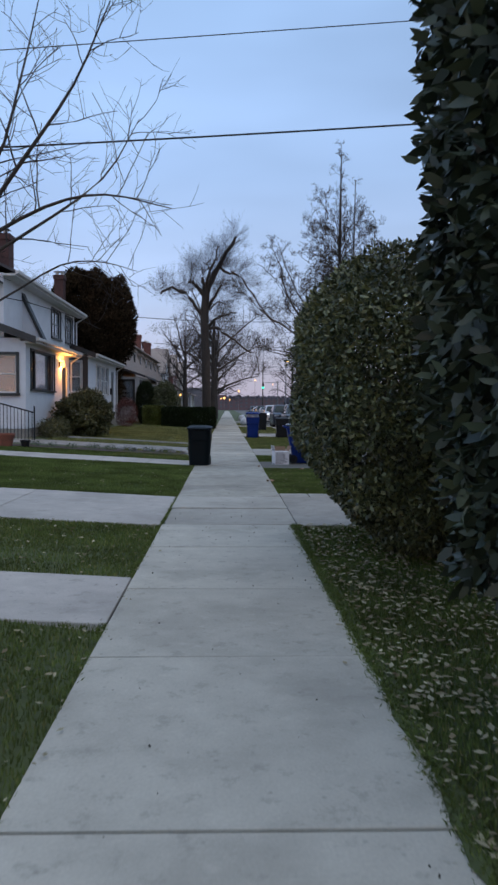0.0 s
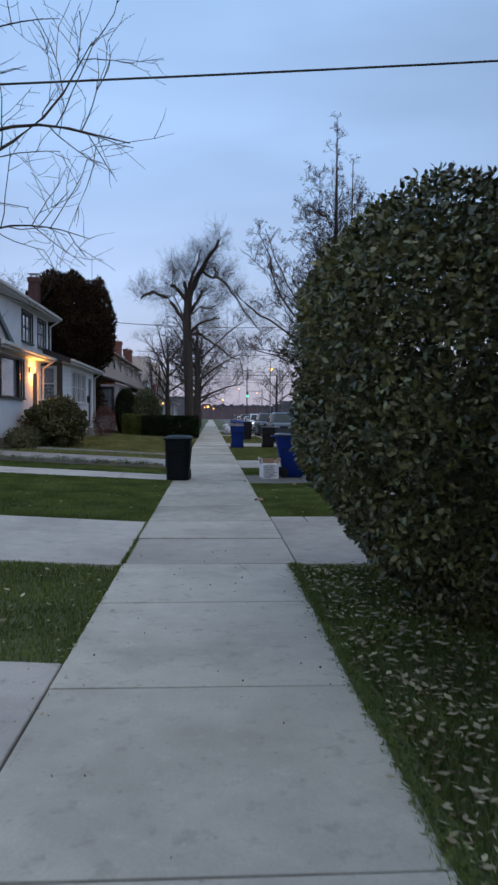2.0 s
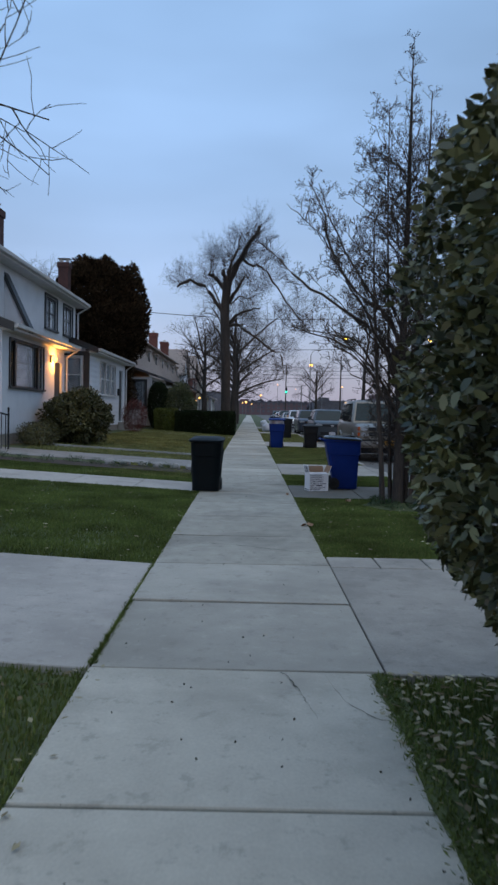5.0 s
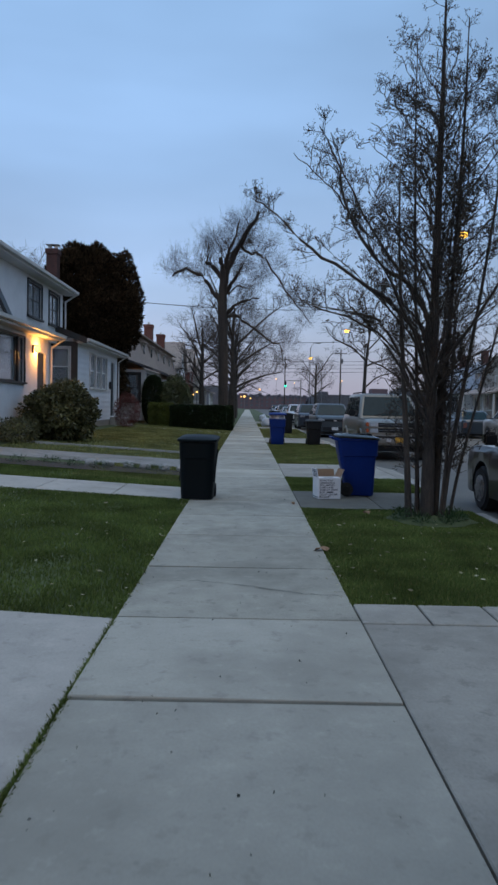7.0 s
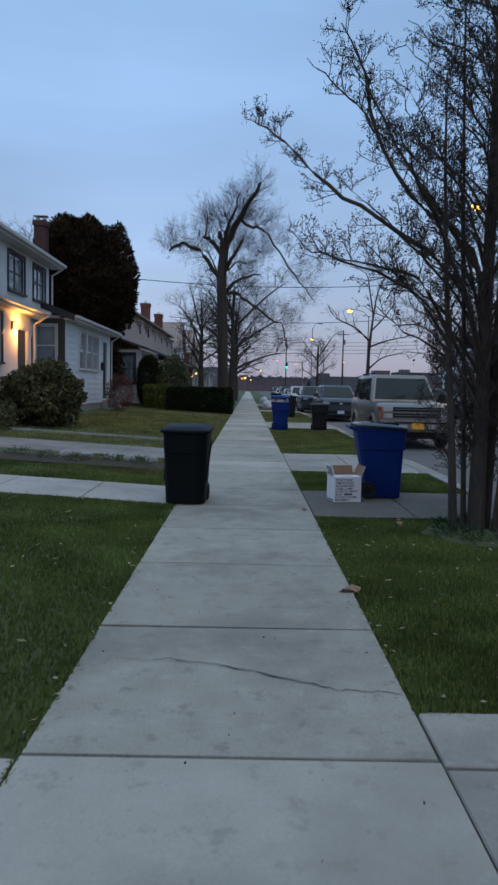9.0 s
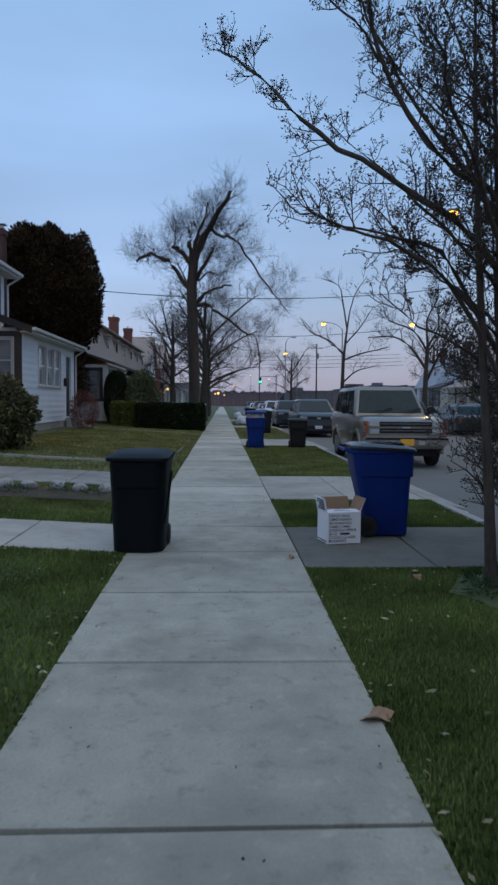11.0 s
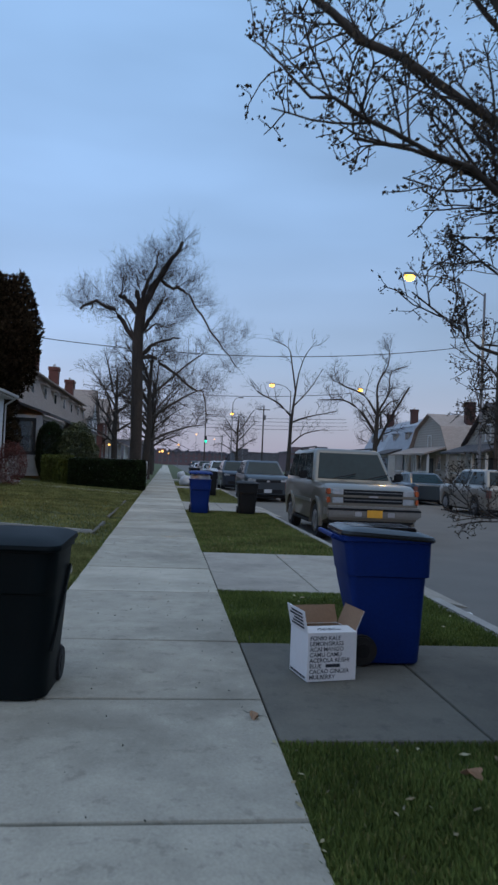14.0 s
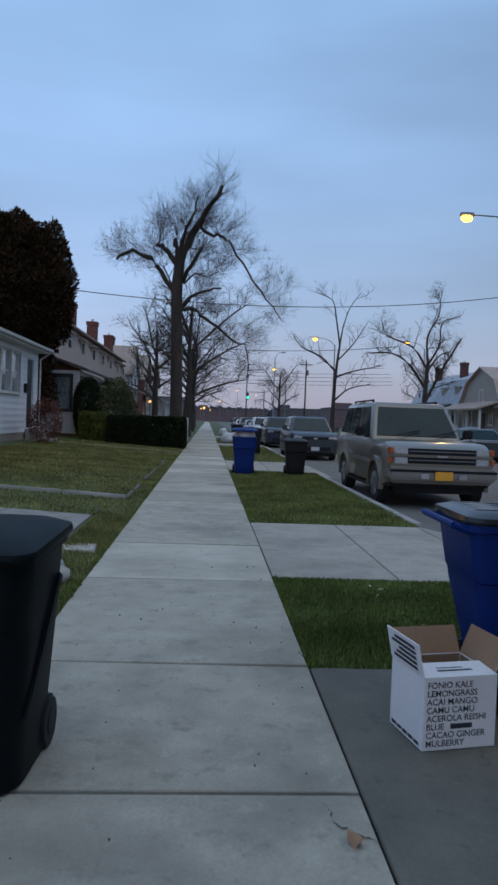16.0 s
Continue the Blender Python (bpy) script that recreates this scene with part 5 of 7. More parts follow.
def stem_fan(n, r, height, spread, seed):
    q = random.Random(seed)
    return [bough((q.uniform(-0.12, 0.12), q.uniform(-0.12, 0.12), -0.05), (q.gauss(0, spread), q.gauss(0, spread), 1), height * q.uniform(0.7, 1.05), r * q.uniform(0.6, 1), r * 0.2, q, 0.15, 0.05, 7) for _ in range(n)]


nr = np.random.default_rng(1)
p, o = crown_points(160000, nr, (0, 0, 1.36), (1.40, 1.52, 1.32), 3.5, 0.30, 0.08, 2.2, 0.08, gap=0.24, narrow=0.42)
p2, o2 = crown_points(16000, nr, (0, 0, 1.36), (1.1, 1.18, 1.08), 3.0, 0.5, 0.1, 1.5, 0.2, gap=0.32, narrow=0.4)
leafy("clipped_shrub", "huge rounded evergreen shrub clipped beside the sidewalk", "shrub", (1.96, 6.95, 0), [("foliage", "", p, o, 0.046, 0.52, "hedge_leaf", 0.1), ("inner_foliage", "", p2, o2, 0.07, 0.5, "hedge_leaf", 0.1)], stem_fan(14, 0.035, 1.9, 0.45, 2))
p, o = crown_points(50000, nr, (0, 0, 2.45), (0.86, 0.97, 2.85), 2.6, 0.3, 0.13, 1.4, 0.62, gap=0.08, narrow=0.16)
leafy("tall_laurel", "tall dark large-leaved evergreen overhanging the sidewalk", "tree", (1.55, 3.02, 0), [("foliage", "", p, o, 0.085, 0.46, "laurel_leaf", 0.35)], stem_fan(5, 0.06, 3.6, 0.12, 5))
p, o = crown_points(7000, nr, (0, 0, 0.88), (0.40, 0.42, 0.45), 2.3, 0.35, 0.12, 2.0, 0.1)
leafy("golden_shrub", "small golden-leaved shrub under a dark evergreen", "shrub", (1.92, 5.5, 0), [("foliage", "", p, o, 0.045, 0.55, "gold_leaf", 0)], stem_fan(6, 0.015, 0.8, 0.3, 6))
p, o = crown_points(16000, nr, (0, 0, 0.82), (0.98, 1.08, 0.86), 2.0, 0.32, 0.38, 1.6, -0.05)
leafy("rhododendron", "olive-green rhododendron bush before a white porch", "shrub", (-5.45, 28.0, 0.2), [("foliage", "", p, o, 0.12, 0.4, "rhodo_leaf", 0.2)], stem_fan(7, 0.03, 1.3, 0.4, 7))
p, o = crown_points(3000, nr, (0, 0, 0.3), (0.5, 1.0, 0.35), 2.2, 0.4, 0.3, 1.5, -0.05)
leafy("low_shrub", "low dry shrub along a foundation", "shrub", (-6.05, 25.9, 0.24), [("foliage", "", p, o, 0.08, 0.4, "rhodo_leaf", 0.1)])
p, o = crown_points(62000, nr, (0, 0, 5.95), (2.62, 2.0, 3.35), 2.5, 0.3, 0.2, 1.2, 0.0, narrow=0.25)
p[:, 2] += 0.8 * noise_of(p * np.array([1, 1, 0]), 1.1) * (p[:, 2] > 7.5)
q, oq = crown_points(22000, nr, (0, 0, 2.6), (1.95, 1.6, 3.0), 2.4, 0.35, 0.2, 1.2, 0.0)
c, oc = crown_points(16000, nr, (0, 0, 5.5), (2.0, 1.6, 3.1), 2.4, 0.6, 0.15, 1.2, 0.0, narrow=0.2)
p, o = np.concatenate((p, q, c)), np.concatenate((o, oq, oc))
leafy("conifer", "great dark brown-green conifer between two houses", "tree", (-8.6, 45.9, 0.28), [("foliage", "", p, o, 0.21, 0.36, "conifer_leaf", -0.5)], [bough((0, 0, -0.1), (0, 0, 1), 9.5, 0.3, 0.05, random.Random(1), 0.03)])
p, o = crown_points(22000, nr, (0, 0, 1.35), (0.62, 0.65, 1.38), 2.4, 0.25, 0.06, 1.5, 0.0)
leafy("clipped_yew", "dark rounded clipped yew", "shrub", (-5.35, 48.0, 0.22), [("foliage", "", p, o, 0.09, 0.35, "box_leaf", 0)])
p, o = crown_points(20000, nr, (0, 0, 1.3), (1.05, 0.9, 1.5), 1.8, 0.3, 0.2, 1.5, 0.0)
leafy("evergreen_bush", "loose green evergreen bush behind a hedge", "shrub", (-4.2, 48.2, 0.15), [("foliage", "", p, o, 0.11, 0.4, "hedge_leaf", 0)])
p, o = crown_points(4500, nr, (0, 0, 0.75), (0.6, 0.65, 0.85), 1.8, 0.4, 0.2, 1.5, 0.0)
leafy("red_shrub", "dark red leafless-looking shrub beside porch steps", "shrub", (-5.55, 40.2, 0.22), [("foliage", "", p, o, 0.09, 0.25, "red_leaf", -0.3)])


def hedge(name, label, at, size, m, count):
    """A clipped block: leaves over its sides and top, thicker at the skin."""
    r = np.random.default_rng(count)
    h3 = np.array(size) / 2
    area = np.array([h3[1] * h3[2], h3[0] * h3[2], h3[0] * h3[1]])
    ax = r.choice(3, count, p=area / area.sum())
    p = r.uniform(-1, 1, (count, 3))
    sg = np.where(r.random(count) < 0.5, -1.0, 1.0)
    p[np.arange(count), ax] = sg
    o = np.zeros((count, 3))
    o[np.arange(count), ax] = sg
    p = p * h3 - o * (r.random((count, 1)) ** 2) * 0.22
    p *= (1 - 0.05 * (np.abs(p / h3) ** 4).sum(axis=1, keepdims=True) / 3)
    p += o * 0.05 * noise_of(p, 1.7)[:, None]
    p[:, 2] += h3[2]
    return leafy(name, label, "hedge", at, [("foliage", "", p, o, 0.085, 0.55, m, 0)])


hedge("clipped_hedge", "low dark clipped box hedge along a lawn", (-2.4, 45.6, 0.04), (3.3, 2.0, 1.25), "box_leaf", 70000)
hedge("clipped_hedge", "low yellow-green clipped hedge beside a darker one", (-4.65, 46.0, 0.12), (1.15, 1.8, 1.25), "box_gold", 24000)
for i in range(7):
    p, o = crown_points(150, np.random.default_rng(i), (0, 0, 0.05), (0.11, 0.11, 0.075), 2.2, 0.7, 0.3, 3.0, -0.02)
    leafy("bulb_clump", "clump of spring bulb leaves at a tree's foot", "plant", (2.22 + 0.33 * math.cos(i * 0.9 + 2.4), 15.45 + 0.38 * math.sin(i * 0.9 + 2.4), 0), [("foliage", "", p, o, 0.075, 0.14, "bulb_leaf", -0.8)])
for i in range(8):
    p, o = crown_points(220, np.random.default_rng(40 + i), (0, 0, 0.05), (0.2, 0.14, 0.08), 2.2, 0.7, 0.3, 3.0, -0.02)
    x = -1.7 - i * 0.52
    leafy("bulb_clump", "clump of bulb leaves in a border by a gravel drive", "plant", (x, 20.5 + 0.2 * math.sin(i * 2.0), lawn_z(x)), [("foliage", "", p, o, 0.06, 0.15, "bulb_leaf", -0.6)])
tree_pit = tagged(new("mulch_bed", raw_mesh("mulch_bed", [(2.25 + 0.52 * math.cos(a * 0.35) * (1 + 0.12 * math.sin(a * 2.3)), 15.5 + 0.6 * math.sin(a * 0.35), 0.006) for a in range(18)] + [(2.25, 15.5, 0.05)], [(a, (a + 1) % 18, 18) for a in range(18)], M["soil"])), "bare earth round the foot of a tree", "soil", kind="structure")
border = tagged(new("mulch_bed", raw_mesh("mulch_bed", [(x, y, lawn_z(x) + 0.014) for x, y in ((-1.2, 20.0), (-1.2, 20.9), (-3.5, 21.0), (-6.2, 20.9), (-6.2, 20.1), (-3.5, 19.9))], [(0, 1, 2, 5), (5, 2, 3, 4)], M["mulch"])), "dug border beside a gravel drive", "soil", kind="structure")
rk = random.Random(9)
for i in range(9):
    k = bmesh.new()
    bmesh.ops.create_icosphere(k, subdivisions=2, radius=0.12)
    for v in k.verts:
        v.co *= 1 + 0.35 * noise.noise(v.co * 9 + Vector((i * 5.0, 0, 0)))
        v.co.z *= 0.65
    x = -1.25 - 0.36 * i if i < 6 else -1.2 + 0.1 * (i - 6)
    y = 20.95 + rk.uniform(-0.1, 0.1) if i < 6 else 20.7 - 0.3 * (i - 6)
    s = new("border_stone", mesh_of(k, "border_stone", M["kerb"], 60))
    s.matrix_basis = pose(x, y, lawn_z(x) + 0.05, 0, 0, i * 50)
    tagged(s, "rough grey stone edging a border", "stone", "border stones")


# two laurel copies out of view, added to shade grass and sidewalk
laurel = bpy.data.objects["tall_laurel"]
tagged(copy_thing(laurel, pose(2.55, 4.25, 0, 0, 0, 130)), "unseen tall evergreen added to shade the verge")
tagged(copy_thing(laurel, pose(2.5, 1.3, 0, 0, 0, 250)), "unseen tall evergreen added to shade the verge")


# ---------- bins and box ----------
def wheelie_bin(name, label, at, turn, m, lid_m, width=0.58, depth=0.62, height=0.96, open_gap=0.0, lid_label="", upright=0.3, ribs=False, ledge=True):
    """A two-wheeled bin; wheels and handle at -y, lid sloping forward."""
    t = thing(name, label, "wheelie bin", at, turn)
    rings = []
    for f, w, d, off in ((0.0, 0.74, 0.62, 0.03), (0.015, 0.76, 0.65, 0.03), (0.25, 0.81, 0.73, 0.02), (0.60, 0.89, 0.87, 0.0), (0.66, 0.90, 0.89, 0.0), (0.67, 0.945, 0.935, 0.012), (0.93, 0.985, 1.0, 0.0), (0.935, 1.04, 1.05, 0.0), (0.97, 1.04, 1.05, 0.0)):
        if not ledge:
            w, d = (0.86 + 0.14 * f, 0.80 + 0.19 * f) if f < 0.93 else (w, d)
        rings.append(round_rect(0, off + upright * (1 - d) * depth / 2, width * w, depth * d, 0.06 if ledge else 0.12, height * f + 0.012))
    k = bmesh.new()
    loft(k, rings)
    body = part("body", k, M[m], t, smooth=40)
    for s in () if ledge else (-1, 1):
        x = s * width * 0.452
        k = bmesh.new()
        loft(k, [[(x, depth * 0.30, height * 0.30), (x + s * 0.012, depth * 0.30, height * 0.30), (x + s * 0.012, depth * 0.34, height * 0.30), (x, depth * 0.34, height * 0.30)],
                 [(x + s * 0.02, -depth * 0.26, height * 0.80), (x + s * 0.034, -depth * 0.26, height * 0.80), (x + s * 0.034, -depth * 0.20, height * 0.82), (x + s * 0.02, -depth * 0.20, height * 0.82)]])
        part("rib", k, M[m], body)
    k = bmesh.new()
    z = height * 0.975 + 0.012 + open_gap
    loft(k, [round_rect(0, 0.0, width * 1.06, depth * 1.07, 0.07, z), round_rect(0, 0.0, width * 1.08, depth * 1.09, 0.08, z + 0.012), round_rect(0, 0.0, width * 1.06, depth * 1.07, 0.08, z + 0.032),
             round_rect(0, -0.01, width * 0.88, depth * 0.88, 0.1, z + 0.055), round_rect(0, -0.02, width * 0.5, depth * 0.5, 0.1, z + 0.066)])
    for v in k.verts:
        v.co.z -= 0.03 * (v.co.y + depth / 2) / depth
    lid = part("lid", k, M[lid_m], t, lid_label, smooth=40)
    for s in (-0.55, -0.18, 0.18, 0.55) if ribs else ():
        part("lid_rib", boxes((s * width / 2 - 0.022, s * width / 2 + 0.022, -depth * 0.42, depth * 0.36, z + 0.02, z + 0.058), bevel=0.01), M[lid_m], lid)
    k = bmesh.new()
    tube(k, (-width * 0.44, -depth * 0.62, z - 0.01), (width * 0.44, -depth * 0.62, z - 0.01), 0.017, seg=10)
    for s in (-1, 1):
        tube(k, (s * width * 0.44, -depth * 0.62, z - 0.01), (s * width * 0.44, -depth * 0.48, z - 0.04), 0.017, seg=8)
    part("handle", k, M[m], t)
    k = bmesh.new()
    tube(k, (-width * 0.45, -depth * 0.25, 0.105), (width * 0.45, -depth * 0.25, 0.105), 0.014, seg=8)
    part("axle", k, M["grey_metal"], t)
    for s in (-1, 1):
        k = bmesh.new()
        tube(k, (s * width * 0.36, -depth * 0.25, 0.105), (s * width * 0.46, -depth * 0.25, 0.105), 0.105, seg=22)
        bmesh.ops.bevel(k, geom=[e for e in k.edges if len(e.link_faces) == 2 and e.calc_face_angle(0) > 1], offset=0.012, segments=2, affect="EDGES")
        wh = part("wheel", k, M["rubber"], t, smooth=40)
        k = bmesh.new()
        tube(k, (s * width * 0.455, -depth * 0.25, 0.105), (s * width * 0.468, -depth * 0.25, 0.105), 0.05, seg=14)
        part("hub", k, M["bin_black"], wh)
    return t


wheelie_bin("wheelie_bin", "dark green wheeled rubbish bin on the sidewalk's edge", (-0.68, 17.14, 0), 177, "bin_green", "bin_green", 0.525, 0.60, 0.86, upright=0.1, ledge=False)
wheelie_bin("wheelie_bin", "blue wheeled recycling bin on a concrete apron", (1.69, 17.9, 0), -92, "bin_blue", "lid_black", 0.58, 0.62, 0.90, 0.0, "black ribbed lid", ribs=True)
b2 = wheelie_bin("wheelie_bin", "blue recycling bin overfilled with white bags", (1.08, 32.3, 0), 180, "bin_blue", "bin_blue", 0.58, 0.60, 0.92, 0.16)
k = bmesh.new()
for x, y, r in ((0.1, 0, 0.17), (-0.12, 0.05, 0.16), (0.0, -0.1, 0.15)):
    bmesh.ops.create_icosphere(k, subdivisions=3, radius=r, matrix=Matrix.Translation((x, y, 0.93)))
for v in k.verts:
    v.co += v.co.normalized() * 0.03 * noise.noise(v.co * 14)
tagged(new("bin_bag", mesh_of(k, "bin_bag", M["bag"], 60)), "white plastic bags heaped in a blue bin", "bag").matrix_basis = pose(1.08, 32.3, 0)
wheelie_bin("wheelie_bin", "black wheeled bin on the verge by a parked car", (2.38, 32.5, 0), 180, "bin_black", "bin_black", 0.56, 0.58, 0.85)
wheelie_bin("wheelie_bin", "black wheeled bin further down the verge", (2.0, 43.0, 0), -90, "bin_black", "bin_black", 0.58, 0.60, 1.0)
wheelie_bin("wheelie_bin", "black wheeled bin near parked cars", (1.9, 57.0, 0), -80, "bin_black", "bin_black", 0.58, 0.60, 1.0)
for i, (x, y) in enumerate(((1.3, 54.5), (1.7, 55.2), (1.4, 71.0))):
    k = bmesh.new()
    bmesh.ops.create_icosphere(k, subdivisions=3, radius=0.34)
    for v in k.verts:
        v.co *= 1 + 0.25 * noise.noise(v.co * 5 + Vector((i * 3.0, 1, 0)))
        v.co.z = max(v.co.z, -0.26)
    tagged(new("bin_bag", mesh_of(k, "bin_bag", M["bag"], 60)), "full white rubbish bag on the verge", "bag").matrix_basis = pose(x, y, 0.26)


def text_mesh(body, size, material, name="print"):
    cu = bpy.data.curves.new(name, "FONT")
    cu.body, cu.size, cu.extrude, cu.align_x = body, size, 0.0, "LEFT"
    cu.offset = size * 0.018
    ob = new(name, cu)
    me = bpy.data.meshes.new_from_object(ob.evaluated_get(bpy.context.evaluated_depsgraph_get()))
    bpy.data.objects.remove(ob)
    me.materials.append(material)
    return me


BW, BD, BH, TH = 0.335, 0.30, 0.30, 0.005
carton = thing("cardboard_box", "open white cardboard box with dark printed words", "box", (1.205, 17.45, 0.0), 11)
body = part("front_panel", boxes((-BW / 2, BW / 2, -BD / 2, -BD / 2 + TH, 0.001, BH)), M["card"], carton)
part("back_panel", boxes((-BW / 2, BW / 2, BD / 2 - TH, BD / 2, 0.001, BH)), M["card"], carton)
part("side_panel", boxes((-BW / 2, -BW / 2 + TH, -BD / 2 + TH, BD / 2 - TH, 0.001, BH)), M["card"], carton)
part("side_panel", boxes((BW / 2 - TH, BW / 2, -BD / 2 + TH, BD / 2 - TH, 0.001, BH)), M["card"], carton)
part("base_panel", boxes((-BW / 2 + TH, BW / 2 - TH, -BD / 2 + TH, BD / 2 - TH, 0.001, 0.007)), M["card"], carton)
part("inside", boxes((-BW / 2 + TH + 0.001, BW / 2 - TH - 0.001, BD / 2 - TH - 0.004, BD / 2 - TH - 0.001, 0.01, BH - 0.002), (-BW / 2 + TH + 0.001, -BW / 2 + TH + 0.004, -BD / 2 + 0.02, BD / 2 - 0.02, 0.01, BH - 0.002),
                     (BW / 2 - TH - 0.004, BW / 2 - TH - 0.001, -BD / 2 + 0.02, BD / 2 - 0.02, 0.01, BH - 0.002)), M["kraft"], carton, "bare brown inner card")


def flap(name, pts, offset, inner):
    """A hinged flap from four corners: printed white outside, brown inside."""
    k = bmesh.new()
    o = Vector(offset)
    loft(k, [[Vector(p) for p in pts], [Vector(p) + o for p in pts]])
    f = part(name, k, M["card"], carton)
    if inner:
        k = bmesh.new()
        loft(k, [[Vector(p) - o * 0.3 for p in pts], [Vector(p) - o * 0.05 for p in pts]])
        part("inner_face", k, M["kraft"], f, "brown unprinted side")
    return f


flap("flap", [(-BW / 2, -BD / 2, BH), (BW / 2, -BD / 2, BH), (BW / 2 - 0.002, -0.01, BH + 0.012), (-BW / 2 + 0.002, -0.01, BH + 0.012)], (0, 0, 0.004), False)
left_flap = flap("flap", [(-BW / 2, -BD / 2, BH), (-BW / 2, BD / 2, BH), (-BW / 2 - 0.03, BD / 2, BH + 0.14), (-BW / 2 - 0.03, -BD / 2, BH + 0.14)], (-0.004, 0, -0.001), False)
flap("flap", [(BW / 2, -BD / 2 + 0.02, BH), (BW / 2, BD / 2, BH), (BW / 2 + 0.055, BD / 2, BH + 0.13), (BW / 2 + 0.055, -BD / 2 + 0.02, BH + 0.13)], (0.004, 0, -0.002), True)
flap("flap", [(-BW / 2 + 0.02, BD / 2, BH), (BW / 2, BD / 2, BH), (BW / 2, BD / 2 + 0.06, BH + 0.11), (-BW / 2 + 0.02, BD / 2 + 0.06, BH + 0.11)], (0, 0.004, -0.002), True)
for i, words in enumerate(("FONIO KALE", "LEMONGRASS", "ACAI MANGO", "CAMU CAMU", "ACEROLA REISHI", "BLUE", "CACAO GINGER", "MULBERRY")):
    ob = new("print", text_mesh(words, 0.0365, M["ink"]))
    ob.parent = carton
    ob.matrix_basis = pose(-BW / 2 + 0.014, -BD / 2 - 0.0012, BH - 0.042 - i * 0.0345, 90, 0, 0) @ Matrix.Diagonal((1.0, 1, 1, 1))
part("print_bar", boxes((-BW / 2 + 0.125, -BW / 2 + 0.225, -BD / 2 - 0.0014, -BD / 2 - 0.0004, BH - 0.042 - 5 * 0.0345 + 0.001, BH - 0.042 - 5 * 0.0345 + 0.022)), M["ink"], carton)
for i in range(5):
    part("print_bar", boxes((-BW / 2 - 0.0014, -BW / 2 - 0.0004, -0.12 + i * 0.052, -0.12 + i * 0.052 + 0.042, 0.012, 0.026)), M["ink"], carton)
    k = boxes((0, 0.001, -0.11, 0.11 - 0.03 * (i % 3), 0, 0.013))
    f = part("print_bar", k, M["ink"], left_flap)
    f.matrix_basis = Matrix.Translation((-BW / 2 - 0.0062 - (0.022 + i * 0.022) * 0.214, 0, BH + 0.02 + i * 0.022)) @ pose(0, 0, 0, 0, -12.1, 0)
part("print_bar", boxes((-0.08, 0.08, -0.10, -0.085, BH + 0.0095, BH + 0.0105), (-0.07, 0.05, -0.07, -0.058, BH + 0.0107, BH + 0.0117)), M["ink"], carton)


# ---------- vehicles ----------
def car(name, label, at, turn, paint, L, W, H, hood, belt, wheel_r, base, front_over, cowl, roof_f, roof_r, rear_glass, boxy=0.04, chunky=False, trim=None, plate="plate_white", lights="lamp_glass"):
    """A parked car, nose towards -y. cowl, roof_f, roof_r, rear_glass: distances from the nose where the windscreen starts, the roof starts and ends, and the rear glass meets the body."""
    t = thing(name, label, "car", at, turn)
    hw = W / 2
    nose = -L / 2
    axle_f, axle_r = nose + front_over, nose + front_over + base
    arch = wheel_r + (0.07 if chunky else 0.045)
    sill = wheel_r * (0.95 if chunky else 0.62)
    ys = sorted({*np.linspace(nose, -nose, 34).tolist(), *[a + arch * f for a in (axle_f, axle_r) for f in (-1.001, -0.98, -0.9, -0.7, -0.4, 0, 0.4, 0.7, 0.9, 0.98, 1.001)], nose + 0.05, nose + 0.13, -nose - 0.05, -nose - 0.13})
    rings = []
    for y in ys:
        s = y - nose
        top = hood - 0.16 * max(0, 1 - s / 0.5) ** 2 + (belt - hood) * min(1, max(0, s / cowl)) if s < cowl else belt
        if s < cowl:
            top = min(top, belt - 0.01)
        rear = L - s
        top -= 0.10 * max(0, 1 - rear / 0.25) ** 2
        inset = boxy * (max(0, 1 - s / 0.35) ** 2 + max(0, 1 - rear / 0.35) ** 2) * 3
        w = hw - inset
        b = sill + 0.10 * max(0, 1 - s / 0.4) + 0.06 * max(0, 1 - rear / 0.5)
        for a in (axle_f, axle_r):
            if abs(y - a) < arch:
                b = max(b, wheel_r + math.sqrt(arch * arch - (y - a) ** 2))
        mid = max(b + 0.02, (b + top) * 0.52)
        half = [(w * 0.90, b), (w * 0.985, b + 0.03), (w, mid), (w * 0.985, max(top - 0.09, mid + 0.01)), (w * 0.93, max(top - 0.02, mid + 0.02)), (w * 0.80, max(top, mid + 0.03))]
        rings.append([(x, y, z) for x, z in half] + [(-x, y, z) for x, z in reversed(half)])
    k = bmesh.new()
    loft(k, rings)
    body = part("body", k, PAINT[paint], t, smooth=35)
    k = boxes((-hw * 0.8, hw * 0.8, nose + 0.2, -nose - 0.2, sill * 0.75, sill + 0.45))
    part("underbody", k, M["bin_black"], t)
    # cabin
    yb = [nose + cowl, nose + rear_glass]
    yt = [nose + roof_f, nose + roof_r]
    wb, wt = hw * 0.93, hw * (0.77 if chunky else 0.72)
    zt = H
    rings = []
    for f in (0.0, 0.5, 0.92, 1.0):
        g = f if f < 1 else 0.985
        w = wb + (wt - wb) * g - (0.06 if f == 1.0 else 0)
        y0, y1 = yb[0] + (yt[0] - yb[0]) * g + (0.07 if f == 1.0 else 0), yb[1] + (yt[1] - yb[1]) * g - (0.07 if f == 1.0 else 0)
        rings.append(round_rect(0, (y0 + y1) / 2, 2 * w, y1 - y0, 0.09, belt - 0.03 + (zt - belt + 0.03) * f, 3))
    k = bmesh.new()
    loft(k, rings)
    cabin = part("cabin", k, PAINT[paint], t, smooth=40)

